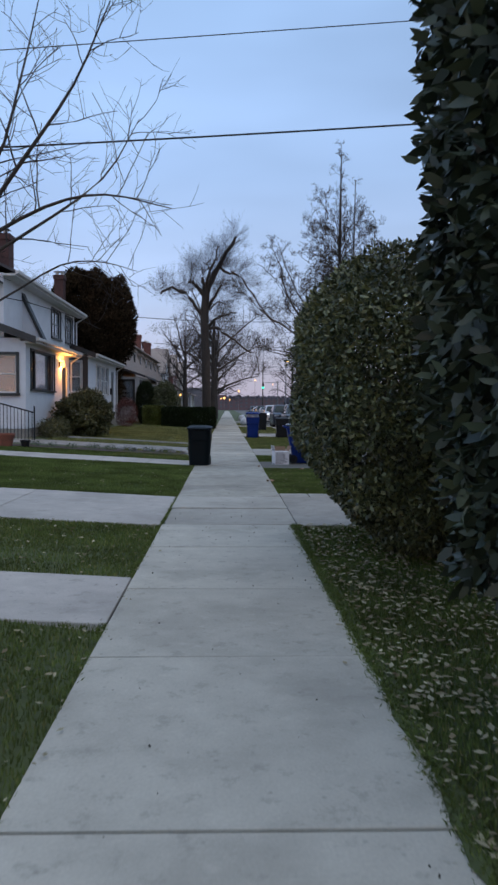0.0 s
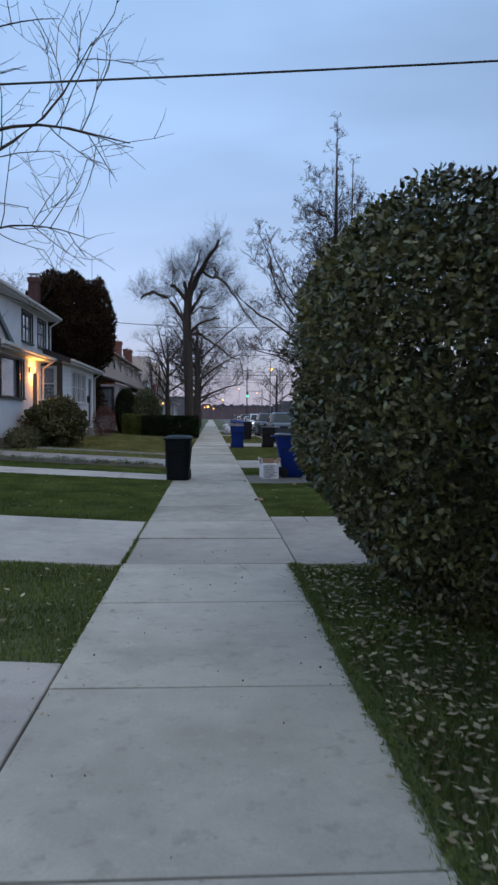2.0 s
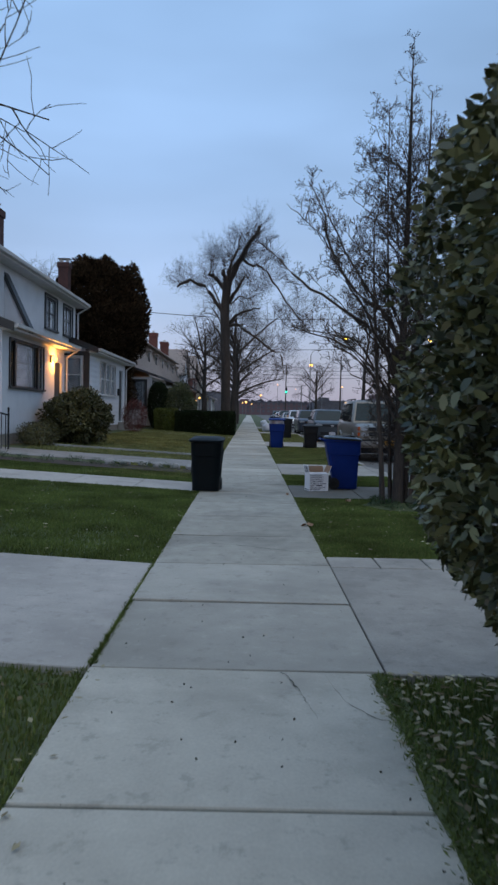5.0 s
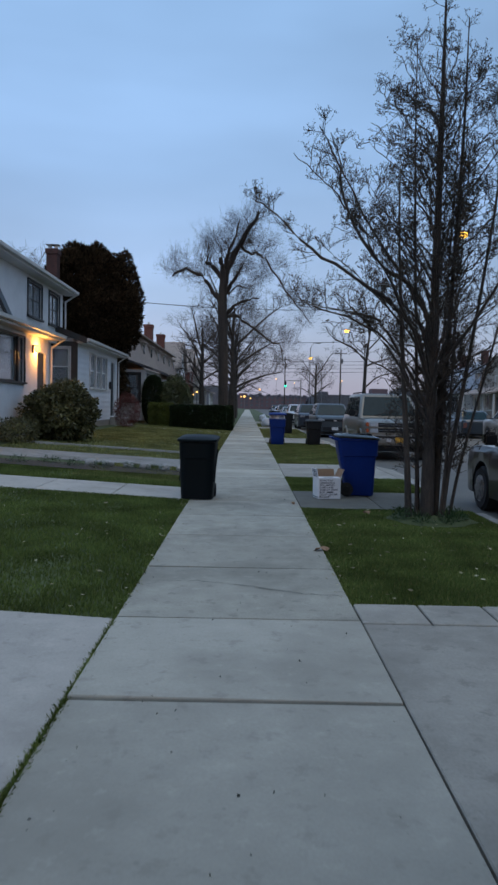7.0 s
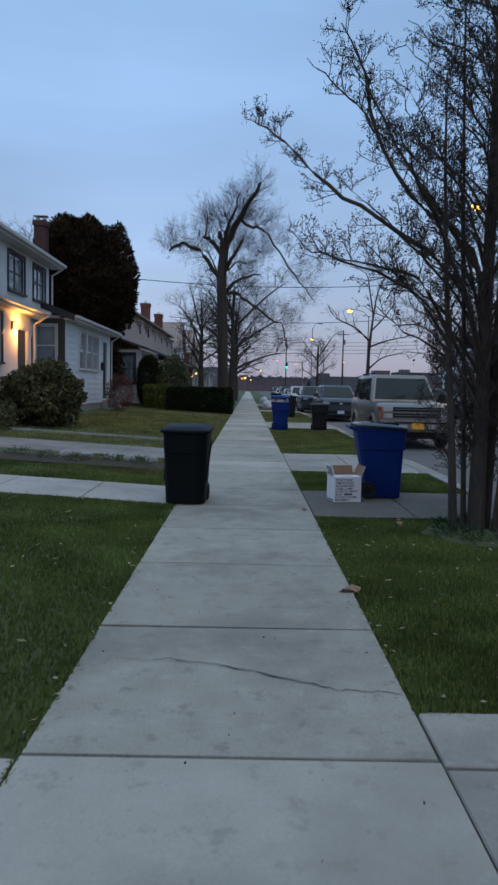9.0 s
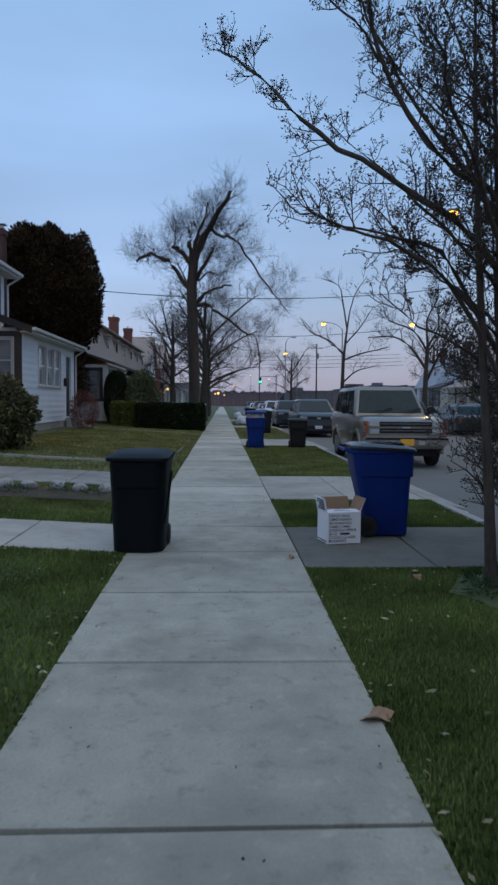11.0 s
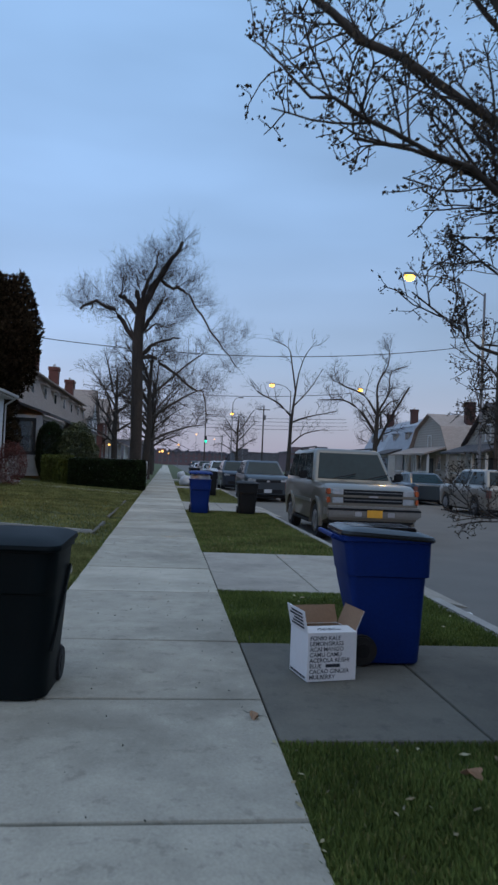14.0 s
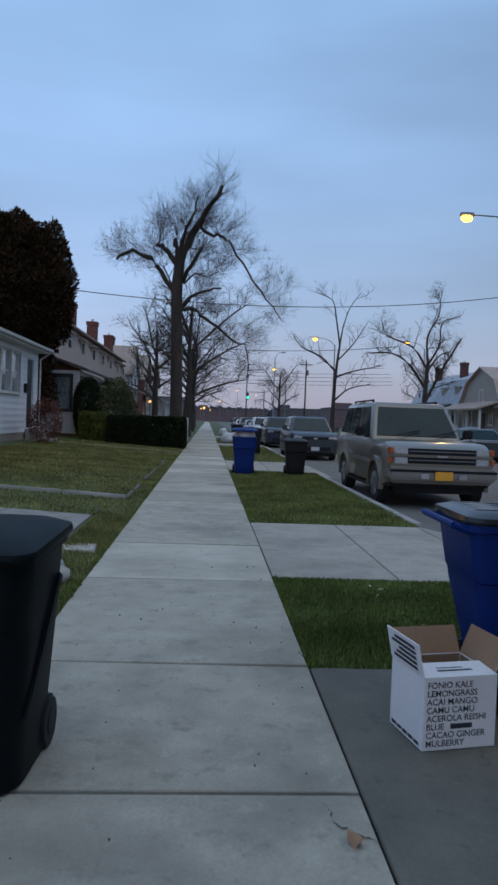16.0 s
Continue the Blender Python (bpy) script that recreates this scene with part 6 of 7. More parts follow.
    def at_height(f):
        return wb + (wt - wb) * f, yb[0] + (yt[0] - yb[0]) * f, yb[1] + (yt[1] - yb[1]) * f, belt - 0.03 + (zt - belt + 0.03) * f

    def pane(name_, quad, out):
        c = bmesh.new()
        o_ = Vector(out).normalized()
        loft(c, [[Vector(p) + o_ * 0.002 for p in quad], [Vector(p) + o_ * 0.012 for p in quad]])
        part(name_, c, M["car_glass"], cabin)
    w0, a0, e0, z0 = at_height(0.10)
    w1, a1, e1, z1 = at_height(0.86)
    pane("windscreen", [(-w0 + 0.09, a0, z0), (w0 - 0.09, a0, z0), (w1 - 0.10, a1, z1), (-w1 + 0.10, a1, z1)], (0, -1, 0.8))
    pane("rear_window", [(-w0 + 0.1, e0, z0), (w0 - 0.1, e0, z0), (w1 - 0.12, e1, z1), (-w1 + 0.12, e1, z1)], (0, 1, 0.5))
    n = 3 if chunky else 2
    for s in (-1, 1):
        for i in range(n):
            f0, f1 = (i + 0.06) / n, (i + 0.94) / n
            q = [(s * w0, a0 + 0.13 + (e0 - a0 - 0.26) * f0, z0), (s * w0, a0 + 0.13 + (e0 - a0 - 0.26) * f1, z0), (s * w1, a1 + 0.10 + (e1 - a1 - 0.2) * f1, z1), (s * w1, a1 + 0.10 + (e1 - a1 - 0.2) * f0, z1)]
            pane("side_window", q, (s, 0, 0.2))
        c = boxes((s * (hw + 0.02) if s > 0 else -hw - 0.21, hw + 0.21 if s > 0 else -(hw + 0.02), yb[0] + 0.22, yb[0] + 0.34, belt + 0.02, belt + 0.2), bevel=0.03)
        part("wing_mirror", c, M["bin_black"] if chunky else PAINT[paint], t, smooth=40)
        part("mirror_arm", boxes((s * hw * 0.9 if s > 0 else -hw - 0.03, hw + 0.03 if s > 0 else -hw * 0.9, yb[0] + 0.25, yb[0] + 0.31, belt + 0.0, belt + 0.05)), M["bin_black"], t)
        if chunky:
            c = bmesh.new()
            tube(c, (s * wt * 0.88, yt[0] + 0.35, zt + 0.045), (s * wt * 0.88, yt[1] - 0.3, zt + 0.045), 0.018, seg=8)
            for f in (0.02, 0.5, 0.98):
                y = yt[0] + 0.35 + (yt[1] - yt[0] - 0.65) * f
                box(c, s * wt * 0.88 - 0.015, s * wt * 0.88 + 0.015, y - 0.03, y + 0.03, zt - 0.02, zt + 0.04)
            part("roof_rail", c, M["bin_black"], t)
            part("side_strip", boxes((s * hw + (0.0 if s > 0 else -0.018), s * hw + (0.018 if s > 0 else 0.0), axle_f + arch + 0.03, axle_r - arch - 0.03, (sill + belt) * 0.47, (sill + belt) * 0.47 + 0.07), bevel=0.006), M["chrome"], t)
            part("running_board", boxes((s * hw * 0.86 if s > 0 else -hw - 0.04, hw + 0.04 if s > 0 else -hw * 0.86, axle_f + arch + 0.1, axle_r - arch - 0.1, sill - 0.06, sill - 0.015), bevel=0.012), M["bin_black"], t)
        for a in (axle_f, axle_r):
            c = bmesh.new()
            tube(c, (s * (hw - 0.23), a, wheel_r), (s * (hw - 0.005), a, wheel_r), wheel_r, seg=30)
            bmesh.ops.bevel(c, geom=[e for e in c.edges if len(e.link_faces) == 2 and e.calc_face_angle(0) > 1], offset=0.035, segments=3, affect="EDGES")
            wh = part("wheel", c, M["rubber"], t, smooth=40)
            c = bmesh.new()
            tube(c, (s * (hw - 0.02), a, wheel_r), (s * (hw + 0.003), a, wheel_r), wheel_r * 0.60, seg=26)
            for j in range(6):
                an = j * math.pi / 3
                bmesh.ops.create_cube(c, size=1, matrix=Matrix.Translation((s * (hw + 0.005), a + math.cos(an) * wheel_r * 0.33, wheel_r + math.sin(an) * wheel_r * 0.33)) @ Matrix.Rotation(an, 4, "X") @ Matrix.Diagonal((0.025, wheel_r * 0.42, 0.07, 1)))
            tube(c, (s * (hw - 0.01), a, wheel_r), (s * (hw + 0.022), a, wheel_r), wheel_r * 0.16, seg=14)
            part("rim", c, M["alloy"], wh, smooth=40)
            if chunky:
                c = bmesh.new()
                pts_o = [(a + math.cos(an) * (arch + 0.06), wheel_r + math.sin(an) * (arch + 0.06)) for an in np.linspace(-0.15, math.pi + 0.15, 18)]
                pts_i = [(a + math.cos(an) * (arch - 0.015), wheel_r + math.sin(an) * (arch - 0.015)) for an in np.linspace(-0.15, math.pi + 0.15, 18)]
                loop = pts_o + pts_i[::-1]
                loft(c, [[(s * (hw - 0.05), y, z) for y, z in loop], [(s * (hw + 0.03), y, z) for y, z in loop]])
                part("arch_flare", c, PAINT[paint], t, smooth=30)
    # nose
    f0 = nose
    if chunky:
        part("grille", boxes((-hw * 0.62, hw * 0.62, f0 - 0.012, f0 + 0.1, hood - 0.36, hood - 0.10), bevel=0.01), M["bin_black"], t)
        for z in (hood - 0.31, hood - 0.155):
            part("grille_bar", boxes((-hw * 0.60, hw * 0.60, f0 - 0.022, f0 - 0.008, z, z + 0.018)), M["grey_metal"], t)
        part("grille_band", boxes((-hw * 0.93, hw * 0.93, f0 - 0.03, f0 + 0.03, hood - 0.25, hood - 0.205), bevel=0.008), PAINT[paint], t, "body-coloured grille band")
        part("badge", boxes((-0.09, 0.09, f0 - 0.042, f0 - 0.03, hood - 0.245, hood - 0.212), bevel=0.004), M["chrome"], t)
        for s in (-1, 1):
            for z0_, z1_ in ((hood - 0.20, hood - 0.09), (hood - 0.37, hood - 0.255)):
                x0_, x1_ = sorted((s * hw * 0.62, s * hw * 0.86))
                part("headlamp", boxes((x0_ + 0.006, x1_ - 0.006, f0 - 0.018, f0 + 0.1, z0_, z1_), bevel=0.01), M["lamp_glass"], t)
                x0_, x1_ = sorted((s * hw * 0.885, s * hw * 0.96))
                part("turn_signal", boxes((x0_, x1_, f0 - 0.012, f0 + 0.16, z0_, z1_), bevel=0.012), M["amber"], t, "orange turn signal")
        part("bumper", boxes((-hw * 0.99, hw * 0.99, f0 - 0.14, f0 + 0.2, sill + 0.16, hood - 0.42), bevel=0.045), M["bumper"], t, "dull silver bumper")
        part("bumper_strip", boxes((-hw * 0.97, hw * 0.97, f0 - 0.155, f0 - 0.135, sill + 0.30, sill + 0.345), bevel=0.006), M["bin_black"], t)
        part("lower_valance", boxes((-hw * 0.9, hw * 0.9, f0 + 0.06, f0 + 0.35, sill + 0.04, sill + 0.155), bevel=0.02), M["bin_black"], t)
        part("licence_plate", boxes((-0.155, 0.155, f0 - 0.168, f0 - 0.157, sill + 0.17, sill + 0.32), bevel=0.003), M["plate"], t, "yellow licence plate")
        for s in (-1, 1):
            part("tow_hook", boxes((s * 0.33 - 0.07, s * 0.33 + 0.07, f0 - 0.17, f0 - 0.157, sill + 0.19, sill + 0.28), bevel=0.01), M["chrome"], t)
        for s in (-0.45, 0.3):
            c = bmesh.new()
            tube(c, (s * hw, yb[0] - 0.02, belt + 0.06), (s * hw + 0.5, yb[0] + 0.12, belt + 0.17), 0.012, seg=6)
            part("wiper", c, M["bin_black"], t)
    else:
        part("grille", boxes((-hw * 0.55, hw * 0.55, f0 - 0.008, f0 + 0.15, hood - 0.30, hood - 0.20), bevel=0.012), M["bin_black"], t)
        part("lower_grille", boxes((-hw * 0.66, hw * 0.66, f0 - 0.012, f0 + 0.15, sill + 0.12, sill + 0.32), bevel=0.02), M["bin_black"], t)
        part("badge", boxes((-0.07, 0.07, f0 - 0.016, f0 - 0.006, hood - 0.28, hood - 0.215), bevel=0.01), M["chrome"], t)
        part("licence_plate", boxes((-0.155, 0.155, f0 - 0.026, f0 - 0.013, sill + 0.16, sill + 0.30), bevel=0.003), M[plate], t)
        for s in (-1, 1):
            x0_, x1_ = sorted((s * hw * 0.52, s * hw * 0.90))
            part("headlamp", boxes((x0_, x1_, f0 - 0.004, f0 + 0.3, hood - 0.28, hood - 0.15), bevel=0.03), M[lights], t, smooth=40)
    for s in (-1, 1):
        x0_, x1_ = sorted((s * hw * 0.78, s * hw * 0.965))
        part("tail_lamp", boxes((x0_, x1_, -nose - 0.12, -nose + 0.004, belt - 0.42, belt - 0.14), bevel=0.015), M["brick"], t)
    return t


SUV = dict(L=5.0, W=1.94, H=1.91, hood=1.16, belt=1.20, wheel_r=0.375, base=2.98, front_over=0.88, cowl=1.50, roof_f=2.18, roof_r=4.72, rear_glass=4.97, boxy=0.02, chunky=True)
CROSS = dict(L=4.55, W=1.85, H=1.66, hood=1.08, belt=1.08, wheel_r=0.345, base=2.66, front_over=0.92, cowl=1.15, roof_f=1.95, roof_r=3.95, rear_glass=4.45, boxy=0.07)
SEDAN = dict(L=4.7, W=1.82, H=1.44, hood=0.94, belt=0.97, wheel_r=0.325, base=2.75, front_over=0.92, cowl=1.35, roof_f=2.15, roof_r=3.35, rear_glass=4.15, boxy=0.07)
NEAR_X = 4.40
car("suv", "pewter old boxy sport-utility vehicle parked at the kerb", (NEAR_X - 0.16, 26.75 + 2.5, ROAD_Z), 0, "pewter", **SUV)
car("crossover", "dark slate crossover parked nose-on", (NEAR_X - 0.15, 41.5 + 2.3, ROAD_Z), 0, "slate", **CROSS, lights="lamp_glass")
car("sedan", "dark sedan parked in a row at the kerb", (NEAR_X - 0.2, 55.0, ROAD_Z), 0, "navy", **CROSS)
car("crossover", "white crossover parked in a row at the kerb", (NEAR_X - 0.2, 66.5, ROAD_Z), 0, "white", **CROSS, lights="lit_head")
for yy, c, spec in ((77.5, "silver", SEDAN), (86.0, "black", CROSS), (97.0, "white", SEDAN), (108.0, "navy", CROSS)):
    car("car", "parked car far along the kerb", (NEAR_X - 0.2, yy, ROAD_Z), 0, c, **spec)
car("sedan", "black sedan parked at the kerb behind a verge tree", (NEAR_X - 0.05, 15.9, ROAD_Z), 180, "black", **SEDAN)
car("sedan", "dark sedan parked across the street", (12.1, 46.5, ROAD_Z), 180, "slate", **SEDAN)
car("crossover", "tan pickup-height car parked across the street", (12.1, 39.0, ROAD_Z), 180, "tan", **CROSS)
car("crossover", "dark car parked across the street", (12.1, 57.5, ROAD_Z), 180, "black", **CROSS)


# ---------- street furniture ----------
def street_lamp(at, arm, lit=True, height=11.0, label="lit yellow street lamp on a long curved arm"):
    t = thing("street_lamp", label, "street lamp", at)
    k = bmesh.new()
    tube(k, (0, 0, -0.1), (0, 0, height - 0.6), 0.10, 0.06, 12)
    part("pole", k, M["grey_metal"], t, smooth=40)
    k = bmesh.new()
    pts = [(0, 0, height - 0.75), (arm * 0.3, 0, height - 0.15), (arm * 0.7, 0, height + 0.1), (arm, 0, height + 0.12)]
    for a, b in zip(pts, pts[1:]):
        tube(k, a, b, 0.035, 0.03, 8)
    part("arm", k, M["grey_metal"], t)
    k = bmesh.new()
    loft(k, [round_rect(arm + (0.3 if arm > 0 else -0.3), 0, 0.72, 0.30, 0.1, height + 0.06), round_rect(arm + (0.3 if arm > 0 else -0.3), 0, 0.66, 0.26, 0.1, height + 0.2)])
    part("head", k, M["grey_metal"], t, smooth=40)
    if lit:
        k = bmesh.new()
        bmesh.ops.create_icosphere(k, subdivisions=2, radius=0.24, matrix=Matrix.Translation((arm + (0.32 if arm > 0 else -0.32), 0, height - 0.06)) @ Matrix.Diagonal((1.2, 0.9, 0.8, 1)))
        part("lens", k, M["lit_street"], t, "glowing yellow lens", smooth=60)
    return t


street_lamp((16.4, 49.0, 0), -3.8, height=11.5)
street_lamp((14.6, 98.0, 0), -2.0)
street_lamp((14.6, 150.0, 0), -2.0)
street_lamp((25.2, 98.0, 0), -1.8)
street_lamp((9.5, 118.0, 0), 0.9, lit=False, label="unlit grey lamp pole")
sl = bpy.data.lights.new("street_light", "SPOT")
sl.energy, sl.color, sl.spot_size, sl.shadow_soft_size = 900.0, (1.0, 0.62, 0.2), radians(140), 0.3
new("street_light", sl).matrix_world = look((12.3, 49.0, 10.6), (12.2, 49.0, 0))


def pole(at, height, arms, label="dark wooden utility pole with cross arm"):
    t = thing("utility_pole", label, "utility pole", at)
    k = bmesh.new()
    tube(k, (0, 0, -0.1), (0, 0, height), 0.16, 0.10, 10)
    part("pole", k, M["pole_wood"], t, smooth=40)
    for z in arms:
        part("cross_arm", boxes((-1.1, 1.1, -0.06, 0.06, z, z + 0.12)), M["pole_wood"], t)
        for x in (-1.0, -0.5, 0.5, 1.0):
            k = bmesh.new()
            tube(k, (x, 0, z + 0.12), (x, 0, z + 0.3), 0.04, 0.025, 8)
            part("insulator", k, M["grey_metal"], t)
    k = bmesh.new()
    tube(k, (0.25, 0, height - 2.6), (0.25, 0, height - 1.7), 0.2, seg=12)
    part("transformer", k, M["grey_metal"], t)
    return t


pole((22.5, 60.0, 0), 11.0, (10.2,))
pole((8.6, 175.0, 0), 13, (12.2,))
pole((-3.2, 150.0, 0), 14, (13.2,))
pole((17.0, 140.0, 0), 12, (11.2,))


def cable(p, q, sag, r, label):
    pts = []
    for i in range(25):
        f = i / 24
        v = Vector(p).lerp(Vector(q), f)
        v.z -= sag * 4 * f * (1 - f)
        pts.append((v, r))
    ob = new("cable", tubes_mesh("cable", [pts], M["wire"], (6, 6, 6)))
    tagged(ob, label, "cable", kind="structure")


cable((-16, 9.9, 3.9), (18, 9.5, 6.35), 0.32, 0.011, "black overhead cable crossing above the sidewalk")
cable((-14, 9.4, 4.6), (18, 9.4, 7.6), 0.10, 0.006, "thin overhead cable crossing above the sidewalk")
cable((-14, 52, 8.4), (23, 60, 10.6), 1.6, 0.022, "overhead cable across the street")
cable((-10, 100, 10), (22, 98, 10.5), 0.8, 0.03, "overhead cable further along the street")
for z in (9.5, 10.3, 11.2, 12.0):
    cable((-30, 150 + z, z), (40, 160 + z, z + 0.5), 0.9, 0.035, "distant overhead cable")

# traffic signals and small lights far off
sig = thing("traffic_signal", "distant green traffic signal on a mast", "traffic light", (6.3, 128.0, 0))
k = bmesh.new()
tube(k, (2.6, 0, -0.1), (2.6, 0, 6), 0.09, 0.07, 8)
tube(k, (2.6, 0, 5.7), (0, 0, 5.7), 0.05, 0.04, 8)
part("mast", k, M["grey_metal"], sig)
part("signal_head", boxes((-0.16, 0.16, -0.12, 0.12, 4.5, 5.6), bevel=0.02), M["bin_black"], sig)
k = bmesh.new()
bmesh.ops.create_icosphere(k, subdivisions=2, radius=0.2, matrix=Matrix.Translation((0, -0.12, 4.8)))
part("signal_lens", k, M["lit_green"], sig, "lit green lens")
for x, y, z, r in ((-0.6, 150, 3.2, 0.24), (-6.6, 97, 2.6, 0.14), (-5.4, 84, 2.7, 0.12), (0.8, 210, 3.5, 0.2), (10, 260, 11, 0.2), (17, 270, 10, 0.18), (-2, 240, 4.2, 0.22), (3.0, 190, 5.5, 0.25), (25, 200, 8.5, 0.18)):
    t = thing("far_lamp", "small lit lamp far down the street", "lamp", (x, y, 0))
    k = bmesh.new()
    bmesh.ops.create_icosphere(k, subdivisions=2, radius=r, matrix=Matrix.Translation((0, 0, z)))
    part("globe", k, M["lit_far"], t, smooth=60)
    k = bmesh.new()
    tube(k, (0, 0, -0.05), (0, 0, z - r * 0.9), 0.05, 0.04, 8)
    part("post", k, M["grey_metal"], t)

# white picket fence along the sidewalk past the hedge
fence = thing("picket_fence", "white picket fence along the sidewalk", "fence", (0, 0, 0))
for i in range(60):
    y = 47.2 + i * 0.16
    k = bmesh.new()
    loft(k, [[(-0.98, y, 0.02), (-0.955, y, 0.02), (-0.955, y + 0.09, 0.02), (-0.98, y + 0.09, 0.02)], [(-0.98, y, 1.2), (-0.955, y, 1.2), (-0.955, y + 0.09, 1.2), (-0.98, y + 0.09, 1.2)],
             [(-0.98, y + 0.035, 1.3), (-0.955, y + 0.035, 1.3), (-0.955, y + 0.055, 1.3), (-0.98, y + 0.055, 1.3)]])
    part("picket", k, M["fence"], fence)
for z in (0.3, 0.8):
    part("rail", boxes((-1.02, -0.982, 47.2, 56.8, z, z + 0.08)), M["fence"], fence)
for i in range(24):
    x = -1.1 - i * 0.16
    part("picket", boxes((x - 0.09, x, 47.02, 47.045, 0.0, 1.36)), M["fence"], fence)

for z in (0.3, 1.1):
    part("rail", boxes((-4.9, -1.05, 47.05, 47.09, z, z + 0.08)), M["fence"], fence)

# porch railing, steps and pots of the nearer house
rail = thing("iron_railing", "black iron railing beside porch steps", "railing", (0, 0, 0))
for i in range(14):
    k = bmesh.new()
    x = -7.55 + i * 0.11
    tube(k, (x, 23.2, 0.2), (x, 23.2, 1.52 - i * 0.03), 0.012, seg=6)
    part("baluster", k, M["iron"], rail)
k = bmesh.new()
tube(k, (-7.6, 23.2, 1.54), (-6.05, 23.2, 1.12), 0.022, seg=8)
tube(k, (-6.05, 23.2, 0.18), (-6.05, 23.2, 1.32), 0.025, seg=8)
part("handrail", k, M["iron"], rail)
steps = thing("porch_steps", "brick steps up to a side porch", "steps", (0, 0, 0))
for i in range(3):
    part("step", boxes((-9.2, -6.9 + 0.0 - i * 0.3, 22.0, 23.1, 0.1, 0.42 + i * 0.17), bevel=0.012), M["brick"], steps)


def pot(at, r, h, m, label):
    t = thing("plant_pot", label, "pot", at)
    k = bmesh.new()
    prof = [(r * 0.7, 0), (r * 0.95, h * 0.8), (r * 1.06, h * 0.8), (r * 1.08, h), (r * 0.94, h), (r * 0.8, h * 0.35)]
    loft(k, [[(a * math.cos(j * 0.3927), a * math.sin(j * 0.3927), z) for j in range(16)] for a, z in prof])
    part("pot", k, M[m], t, smooth=40)
    k = bmesh.new()
    tube(k, (0, 0, h * 0.5), (0, 0, h * 0.85), r * 0.86, seg=16)
    part("soil", k, M["mulch"], t)


pot((-5.95, 19.9, 0.235), 0.24, 0.36, "terracotta", "terracotta plant pot on a front walk")
pot((-5.45, 20.0, 0.215), 0.13, 0.2, "bin_black", "small black plant pot")


# ---------- loose leaves, grass ----------
leaf_bits = [(0.72, 13.45, 0.0, 0.15), (0.66, 16.62, 0.0, 0.07), (1.55, 15.9, 0.0, 0.09)]
for i, (x, y, z, s) in enumerate(leaf_bits):
    k = bmesh.new()
    ring = [(s * (0.5 + 0.12 * math.cos(a * 5)) * math.cos(a), s * 0.6 * (0.5 + 0.12 * math.cos(a * 5)) * math.sin(a), 0.012 + 0.02 * math.sin(a * 2)) for a in [j * 0.3491 for j in range(18)]]
    loft(k, [ring, [(a, b, c + 0.003) for a, b, c in ring]])
    ob = tagged(new("dead_leaf", mesh_of(k, "dead_leaf", M["kraft"])), "curled brown dead leaf on the sidewalk's edge", "leaf")
    ob.matrix_basis = pose(x, y, z + 0.004, 0, 0, 25 + i * 70)
lid = tagged(new("cup_lid", mesh_of(tube(bmesh.new(), (0, 0, 0), (0, 0, 0.012), 0.06, 0.05, 18), "cup_lid", M["card"])), "white plastic cup lid lying on asphalt", "litter")
lid.matrix_basis = pose(3.34, 20.1, ROAD_Z + 0.001)

nr = np.random.default_rng(77)


def lawn_samples(n, x0, x1, y0, y1):
    p = np.column_stack((nr.uniform(x0, x1, n), nr.uniform(y0, y1, n)))
    ok = np.array([not on_drive(x, y, 0.02) for x, y in p])
    return p[ok]


def grass_patch(n, x0, x1, y0, y1, h):
    p = lawn_samples(n, x0, x1, y0, y1)
    m = len(p)
    z = np.array([lawn_z(x) for x, _ in p]) - 0.02
    thick = noise_of(np.column_stack((p, np.zeros(m))), 1.1)
    keep = nr.random(m) < 0.95 + 0.5 * thick
    p, z, thick = p[keep], z[keep], thick[keep]
    m = len(p)
    a = nr.uniform(0, 2 * math.pi, m)
    tall = h * nr.uniform(0.4, 1.15, m) * (1 + 0.5 * thick)
    lean = nr.normal(0, 0.55, (m, 2)) * tall[:, None]
    wdt = 0.0042 + 0.00035 * np.maximum(p[:, 1] - 6, 0)
    v = np.empty((m, 3, 3))
    v[:, 0] = np.column_stack((p[:, 0] - np.cos(a) * wdt, p[:, 1] - np.sin(a) * wdt, z))
    v[:, 1] = np.column_stack((p[:, 0] + np.cos(a) * wdt, p[:, 1] + np.sin(a) * wdt, z))
    v[:, 2] = np.column_stack((p[:, 0] + lean[:, 0], p[:, 1] + lean[:, 1], z + tall + 0.02))
    return v.reshape(-1, 3)


arr = np.concatenate([
    grass_patch(85000, -4.6, -0.79, 1.5, 8.6, 0.016), grass_patch(150000, -7.0, -0.79, 11.2, 17.0, 0.016), grass_patch(30000, -6.2, -0.79, 18.3, 20.2, 0.022),
    grass_patch(75000, 0.74, 3.0, 2.0, 8.6, 0.016), grass_patch(100000, 0.74, 3.0, 11.6, 16.4, 0.016), grass_patch(28000, 0.74, 3.0, 18.2, 20.6, 0.016), grass_patch(18000, 0.74, 3.0, 23.7, 33.3, 0.026)])
dry = np.concatenate([grass_patch(70000, -6.0, -0.79, 23.9, 45, 0.03), grass_patch(12000, -3.0, -0.79, 19.0, 21.8, 0.025), grass_patch(5000, -1.25, -0.79, 21.6, 24.0, 0.03), grass_patch(22000, 0.74, 3.0, 23.7, 33.3, 0.026), grass_patch(16000, 0.74, 3.0, 37.5, 60, 0.04),
                      grass_patch(14000, -4.6, -0.79, 1.5, 8.6, 0.016), grass_patch(14000, 0.74, 3.0, 2.0, 8.6, 0.016), grass_patch(9000, 0.74, 3.0, 11.6, 16.4, 0.016), grass_patch(7000, 13.4, 16.0, 30, 70, 0.05)])
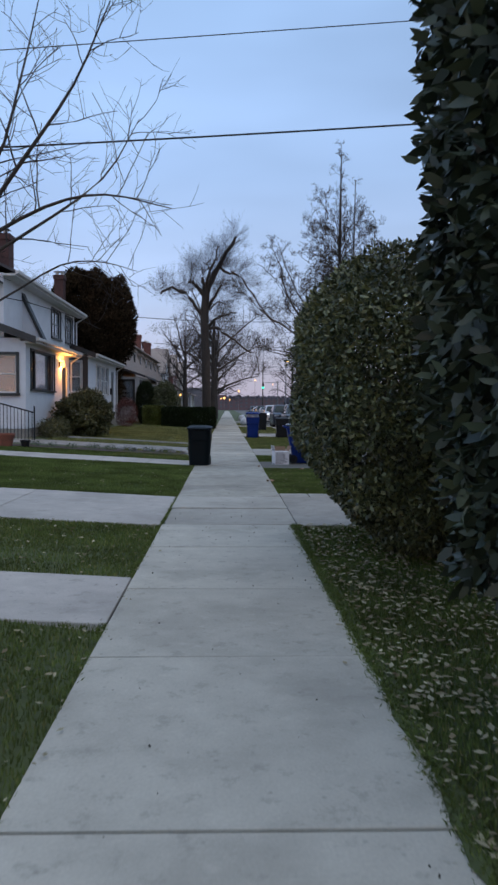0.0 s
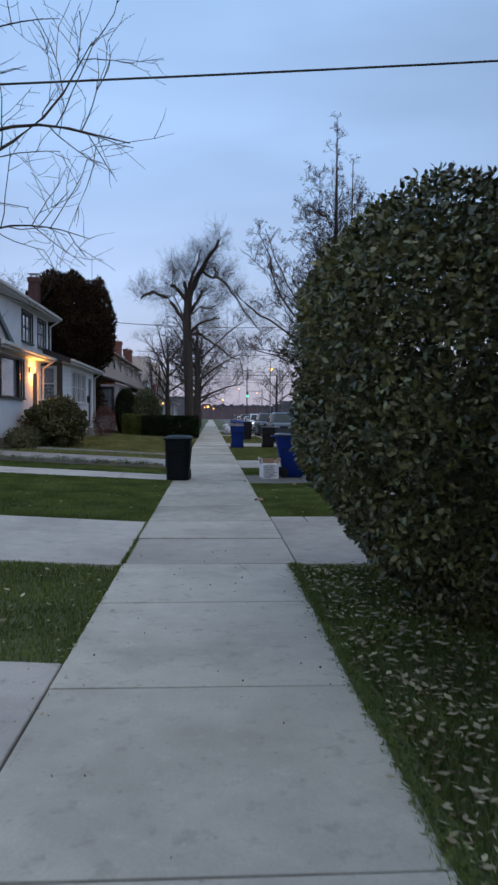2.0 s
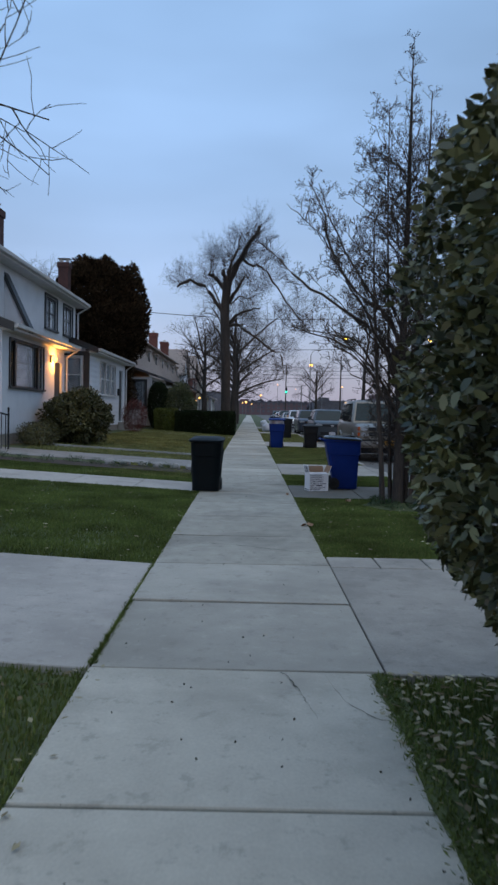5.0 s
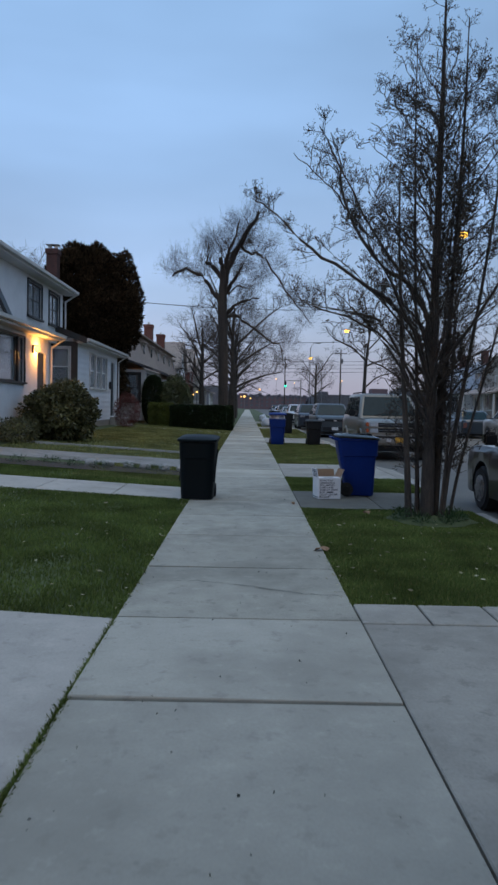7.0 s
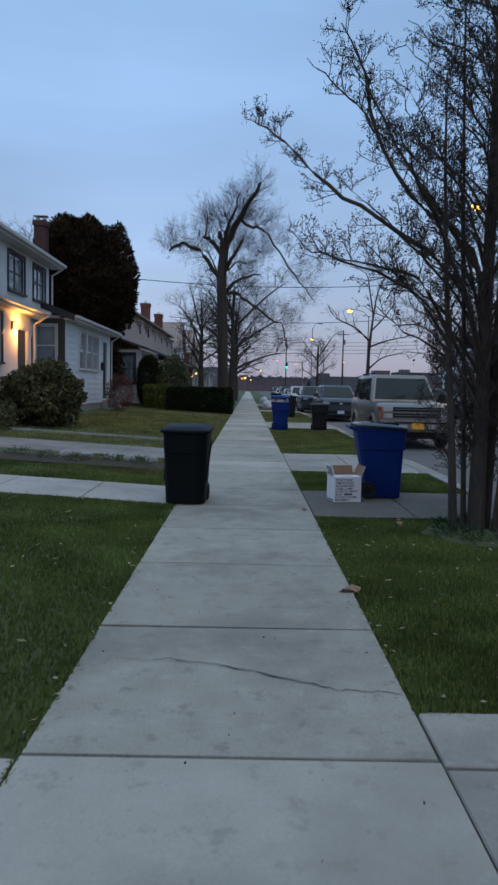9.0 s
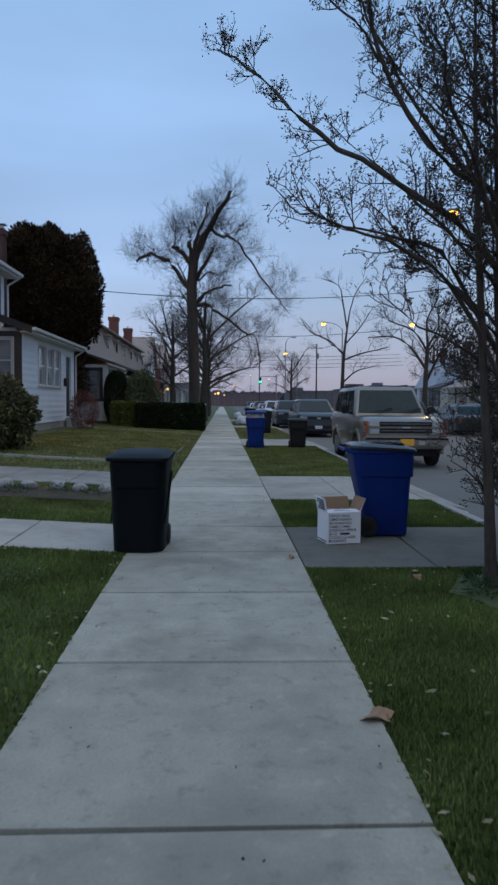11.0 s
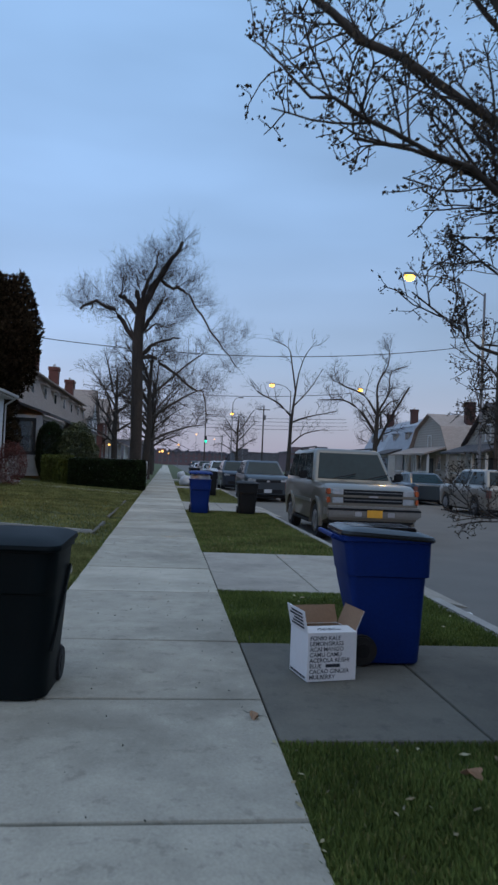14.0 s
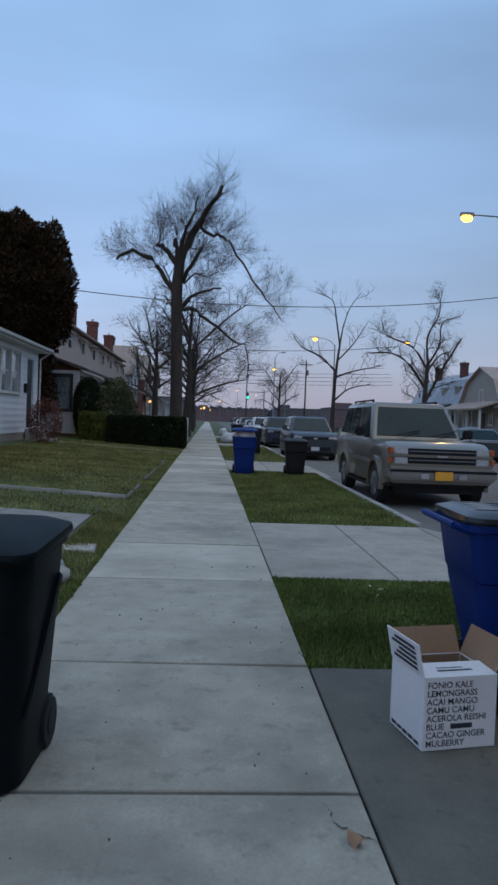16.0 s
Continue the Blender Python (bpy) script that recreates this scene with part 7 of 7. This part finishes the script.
tagged(new("dry_grass", quads_mesh("dry_grass", dry, 3, M["dry_grass"])), "thin straw-coloured lawn grass", "grass", kind="stuff")
tagged(new("grass", quads_mesh("grass", arr, 3, M["grass"])), "short patchy lawn grass", "grass", kind="stuff")

# tufts that hang over the sidewalk's edges and fill the driveway joints
pe = []
for x in (WALK_L, WALK_R):
    n = 9000
    y = nr.uniform(1.5, 30, n)
    ok = np.array([not on_drive(x + (0.1 if x > 0 else -0.1), yy) and noise.noise((x * 3, yy * 1.7, 0)) > -0.25 for yy in y])
    y = y[ok]
    xs = x + (0.022 if x > 0 else -0.022) + nr.normal(0, 0.014, len(y))
    pe.append(np.column_stack((xs, y, np.full(len(y), -0.01))))
y = 8.7 + 2.5 * nr.random(2600) ** 1.5
pe.append(np.column_stack((WALK_L - 0.004 + nr.normal(0, 0.006, 2600), y, np.full(2600, -0.016))))
pe = np.concatenate(pe)
tagged(new("edge_grass", quads_mesh("edge_grass", leaf_array(pe, np.tile([0, 0, 1.0], (len(pe), 1)), 0.034, 0.16, nr, 0, 0.8), 4, M["grass"])), "grass tufts along the sidewalk's edge", "grass", kind="stuff")

pl = np.concatenate([lawn_samples(4200, 0.72, 2.6, 2.2, 8.6), lawn_samples(130, 0.8, 2.9, 11.6, 16.4), lawn_samples(420, -2.6, -0.85, 1.6, 8.6), lawn_samples(120, -4, -0.9, 11.3, 17), lawn_samples(60, 0.8, 2.9, 18.3, 33), lawn_samples(60, -5, -1.3, 24, 40)])
z = np.array([lawn_z(x) for x, _ in pl]) + 0.022
pl = np.column_stack((pl, z))
la = leaf_array(pl, np.zeros((len(pl), 3)), 0.058, 0.5, nr).reshape(-1, 4, 3)
la[:, :, 2] = pl[:, None, 2] + (la[:, :, 2] - pl[:, None, 2]) * 0.35
tagged(new("leaf_litter", quads_mesh("leaf_litter", la.reshape(-1, 3), 4, M["litter"])), "pale dead leaves scattered in the grass", "leaves", kind="stuff")

# earth and dead leaves that have crept over the edge below the evergreens
cv, cf = [], []
for i in range(121):
    y = 2.0 + i * 0.055
    x = WALK_R - 0.065 - 0.035 * noise.noise((0.3, y * 2.1, 0)) - 0.018 * noise.noise((0.9, y * 9.0, 0))
    cv += [(x, y, 0.0065), (x + 0.04, y, 0.016), (WALK_R + 0.03, y, 0.004)]
for i in range(120):
    for j in (0, 1):
        a = 3 * i + j
        cf.append((a, a + 1, a + 4, a + 3))
tagged(new("edge_soil", raw_mesh("edge_soil", cv, cf, M["soil"])), "dark earth spread over the sidewalk's edge", "soil", kind="structure")
n = 11000
y = nr.uniform(2.0, 8.58, n)
pe = np.column_stack((WALK_R - 0.035 + nr.normal(0, 0.026, n), y, np.full(n, 0.006)))
tagged(new("edge_grass", quads_mesh("edge_grass", leaf_array(pe, np.tile([0, 0, 1.0], (n, 1)), 0.03, 0.16, nr, 0, 0.8), 4, M["grass"])), "ragged grass creeping over the sidewalk's edge", "grass", kind="stuff")

# cracks in the sidewalk, grit and blown leaves on it
def crack(pts, width, seed):
    q = random.Random(seed)
    line = [p for p, _ in smooth_line(pts, 1, 1, 8)]
    v, f = [], []
    for i, p in enumerate(line):
        w = width * q.uniform(0.3, 1.2) * (0.4 + 1.2 * math.sin(math.pi * i / (len(line) - 1)))
        j = Vector((q.gauss(0, 0.006), q.gauss(0, 0.012), 0))
        v += [p + j + Vector((0, -w, 0)), p + j + Vector((0, w, 0))]
    for i in range(len(line) - 1):
        f.append((2 * i, 2 * i + 2, 2 * i + 3, 2 * i + 1))
    ob = new("crack", raw_mesh("crack", v, f, M["joint"]))
    tagged(ob, "thin dark crack across a sidewalk slab", "crack", kind="structure")


crack([(-0.62, 12.18, 0.0075), (-0.2, 12.14, 0.0075), (0.15, 12.0, 0.0075), (0.45, 11.86, 0.0075), (0.73, 11.82, 0.0075)], 0.004, 1)
crack([(0.42, 8.58, 0.0075), (0.5, 8.2, 0.0075), (0.68, 8.0, 0.0075)], 0.003, 2)
crack([(0.2, 8.62, 0.0075), (0.24, 8.5, 0.0075), (0.29, 8.3, 0.0075), (0.33, 8.05, 0.0075)], 0.006, 5)
crack([(0.60, 16.86, 0.0075), (0.64, 16.7, 0.0075), (0.735, 16.62, 0.0075)], 0.005, 3)
grit = np.column_stack((nr.uniform(-0.75, 0.70, 260), nr.uniform(1.5, 26, 260), np.full(260, 0.007)))
tagged(new("grit", quads_mesh("grit", leaf_array(grit, np.zeros((260, 3)), 0.014, 0.8, nr), 4, M["joint"])), "dark grit and crumbs on the sidewalk", "litter", kind="stuff")
ex = []
for x, n, y0, y1 in ((WALK_R, 260, 2, 8.6), (WALK_R, 60, 11.7, 16.3), (WALK_L, 80, 1.6, 8.6), (WALK_L, 90, 11.3, 17)):
    ex.append(np.column_stack((x + nr.normal(0, 0.05, n), nr.uniform(y0, y1, n), np.full(n, 0.012))))
ex = np.concatenate(ex)
la = leaf_array(ex, np.zeros((len(ex), 3)), 0.04, 0.5, nr).reshape(-1, 4, 3)
la[:, :, 2] = 0.012 + np.abs(la[:, :, 2] - 0.012) * 0.3
tagged(new("edge_leaves", quads_mesh("edge_leaves", la.reshape(-1, 3), 4, M["litter"])), "pale dead leaves along the sidewalk's edges", "leaves", kind="stuff")
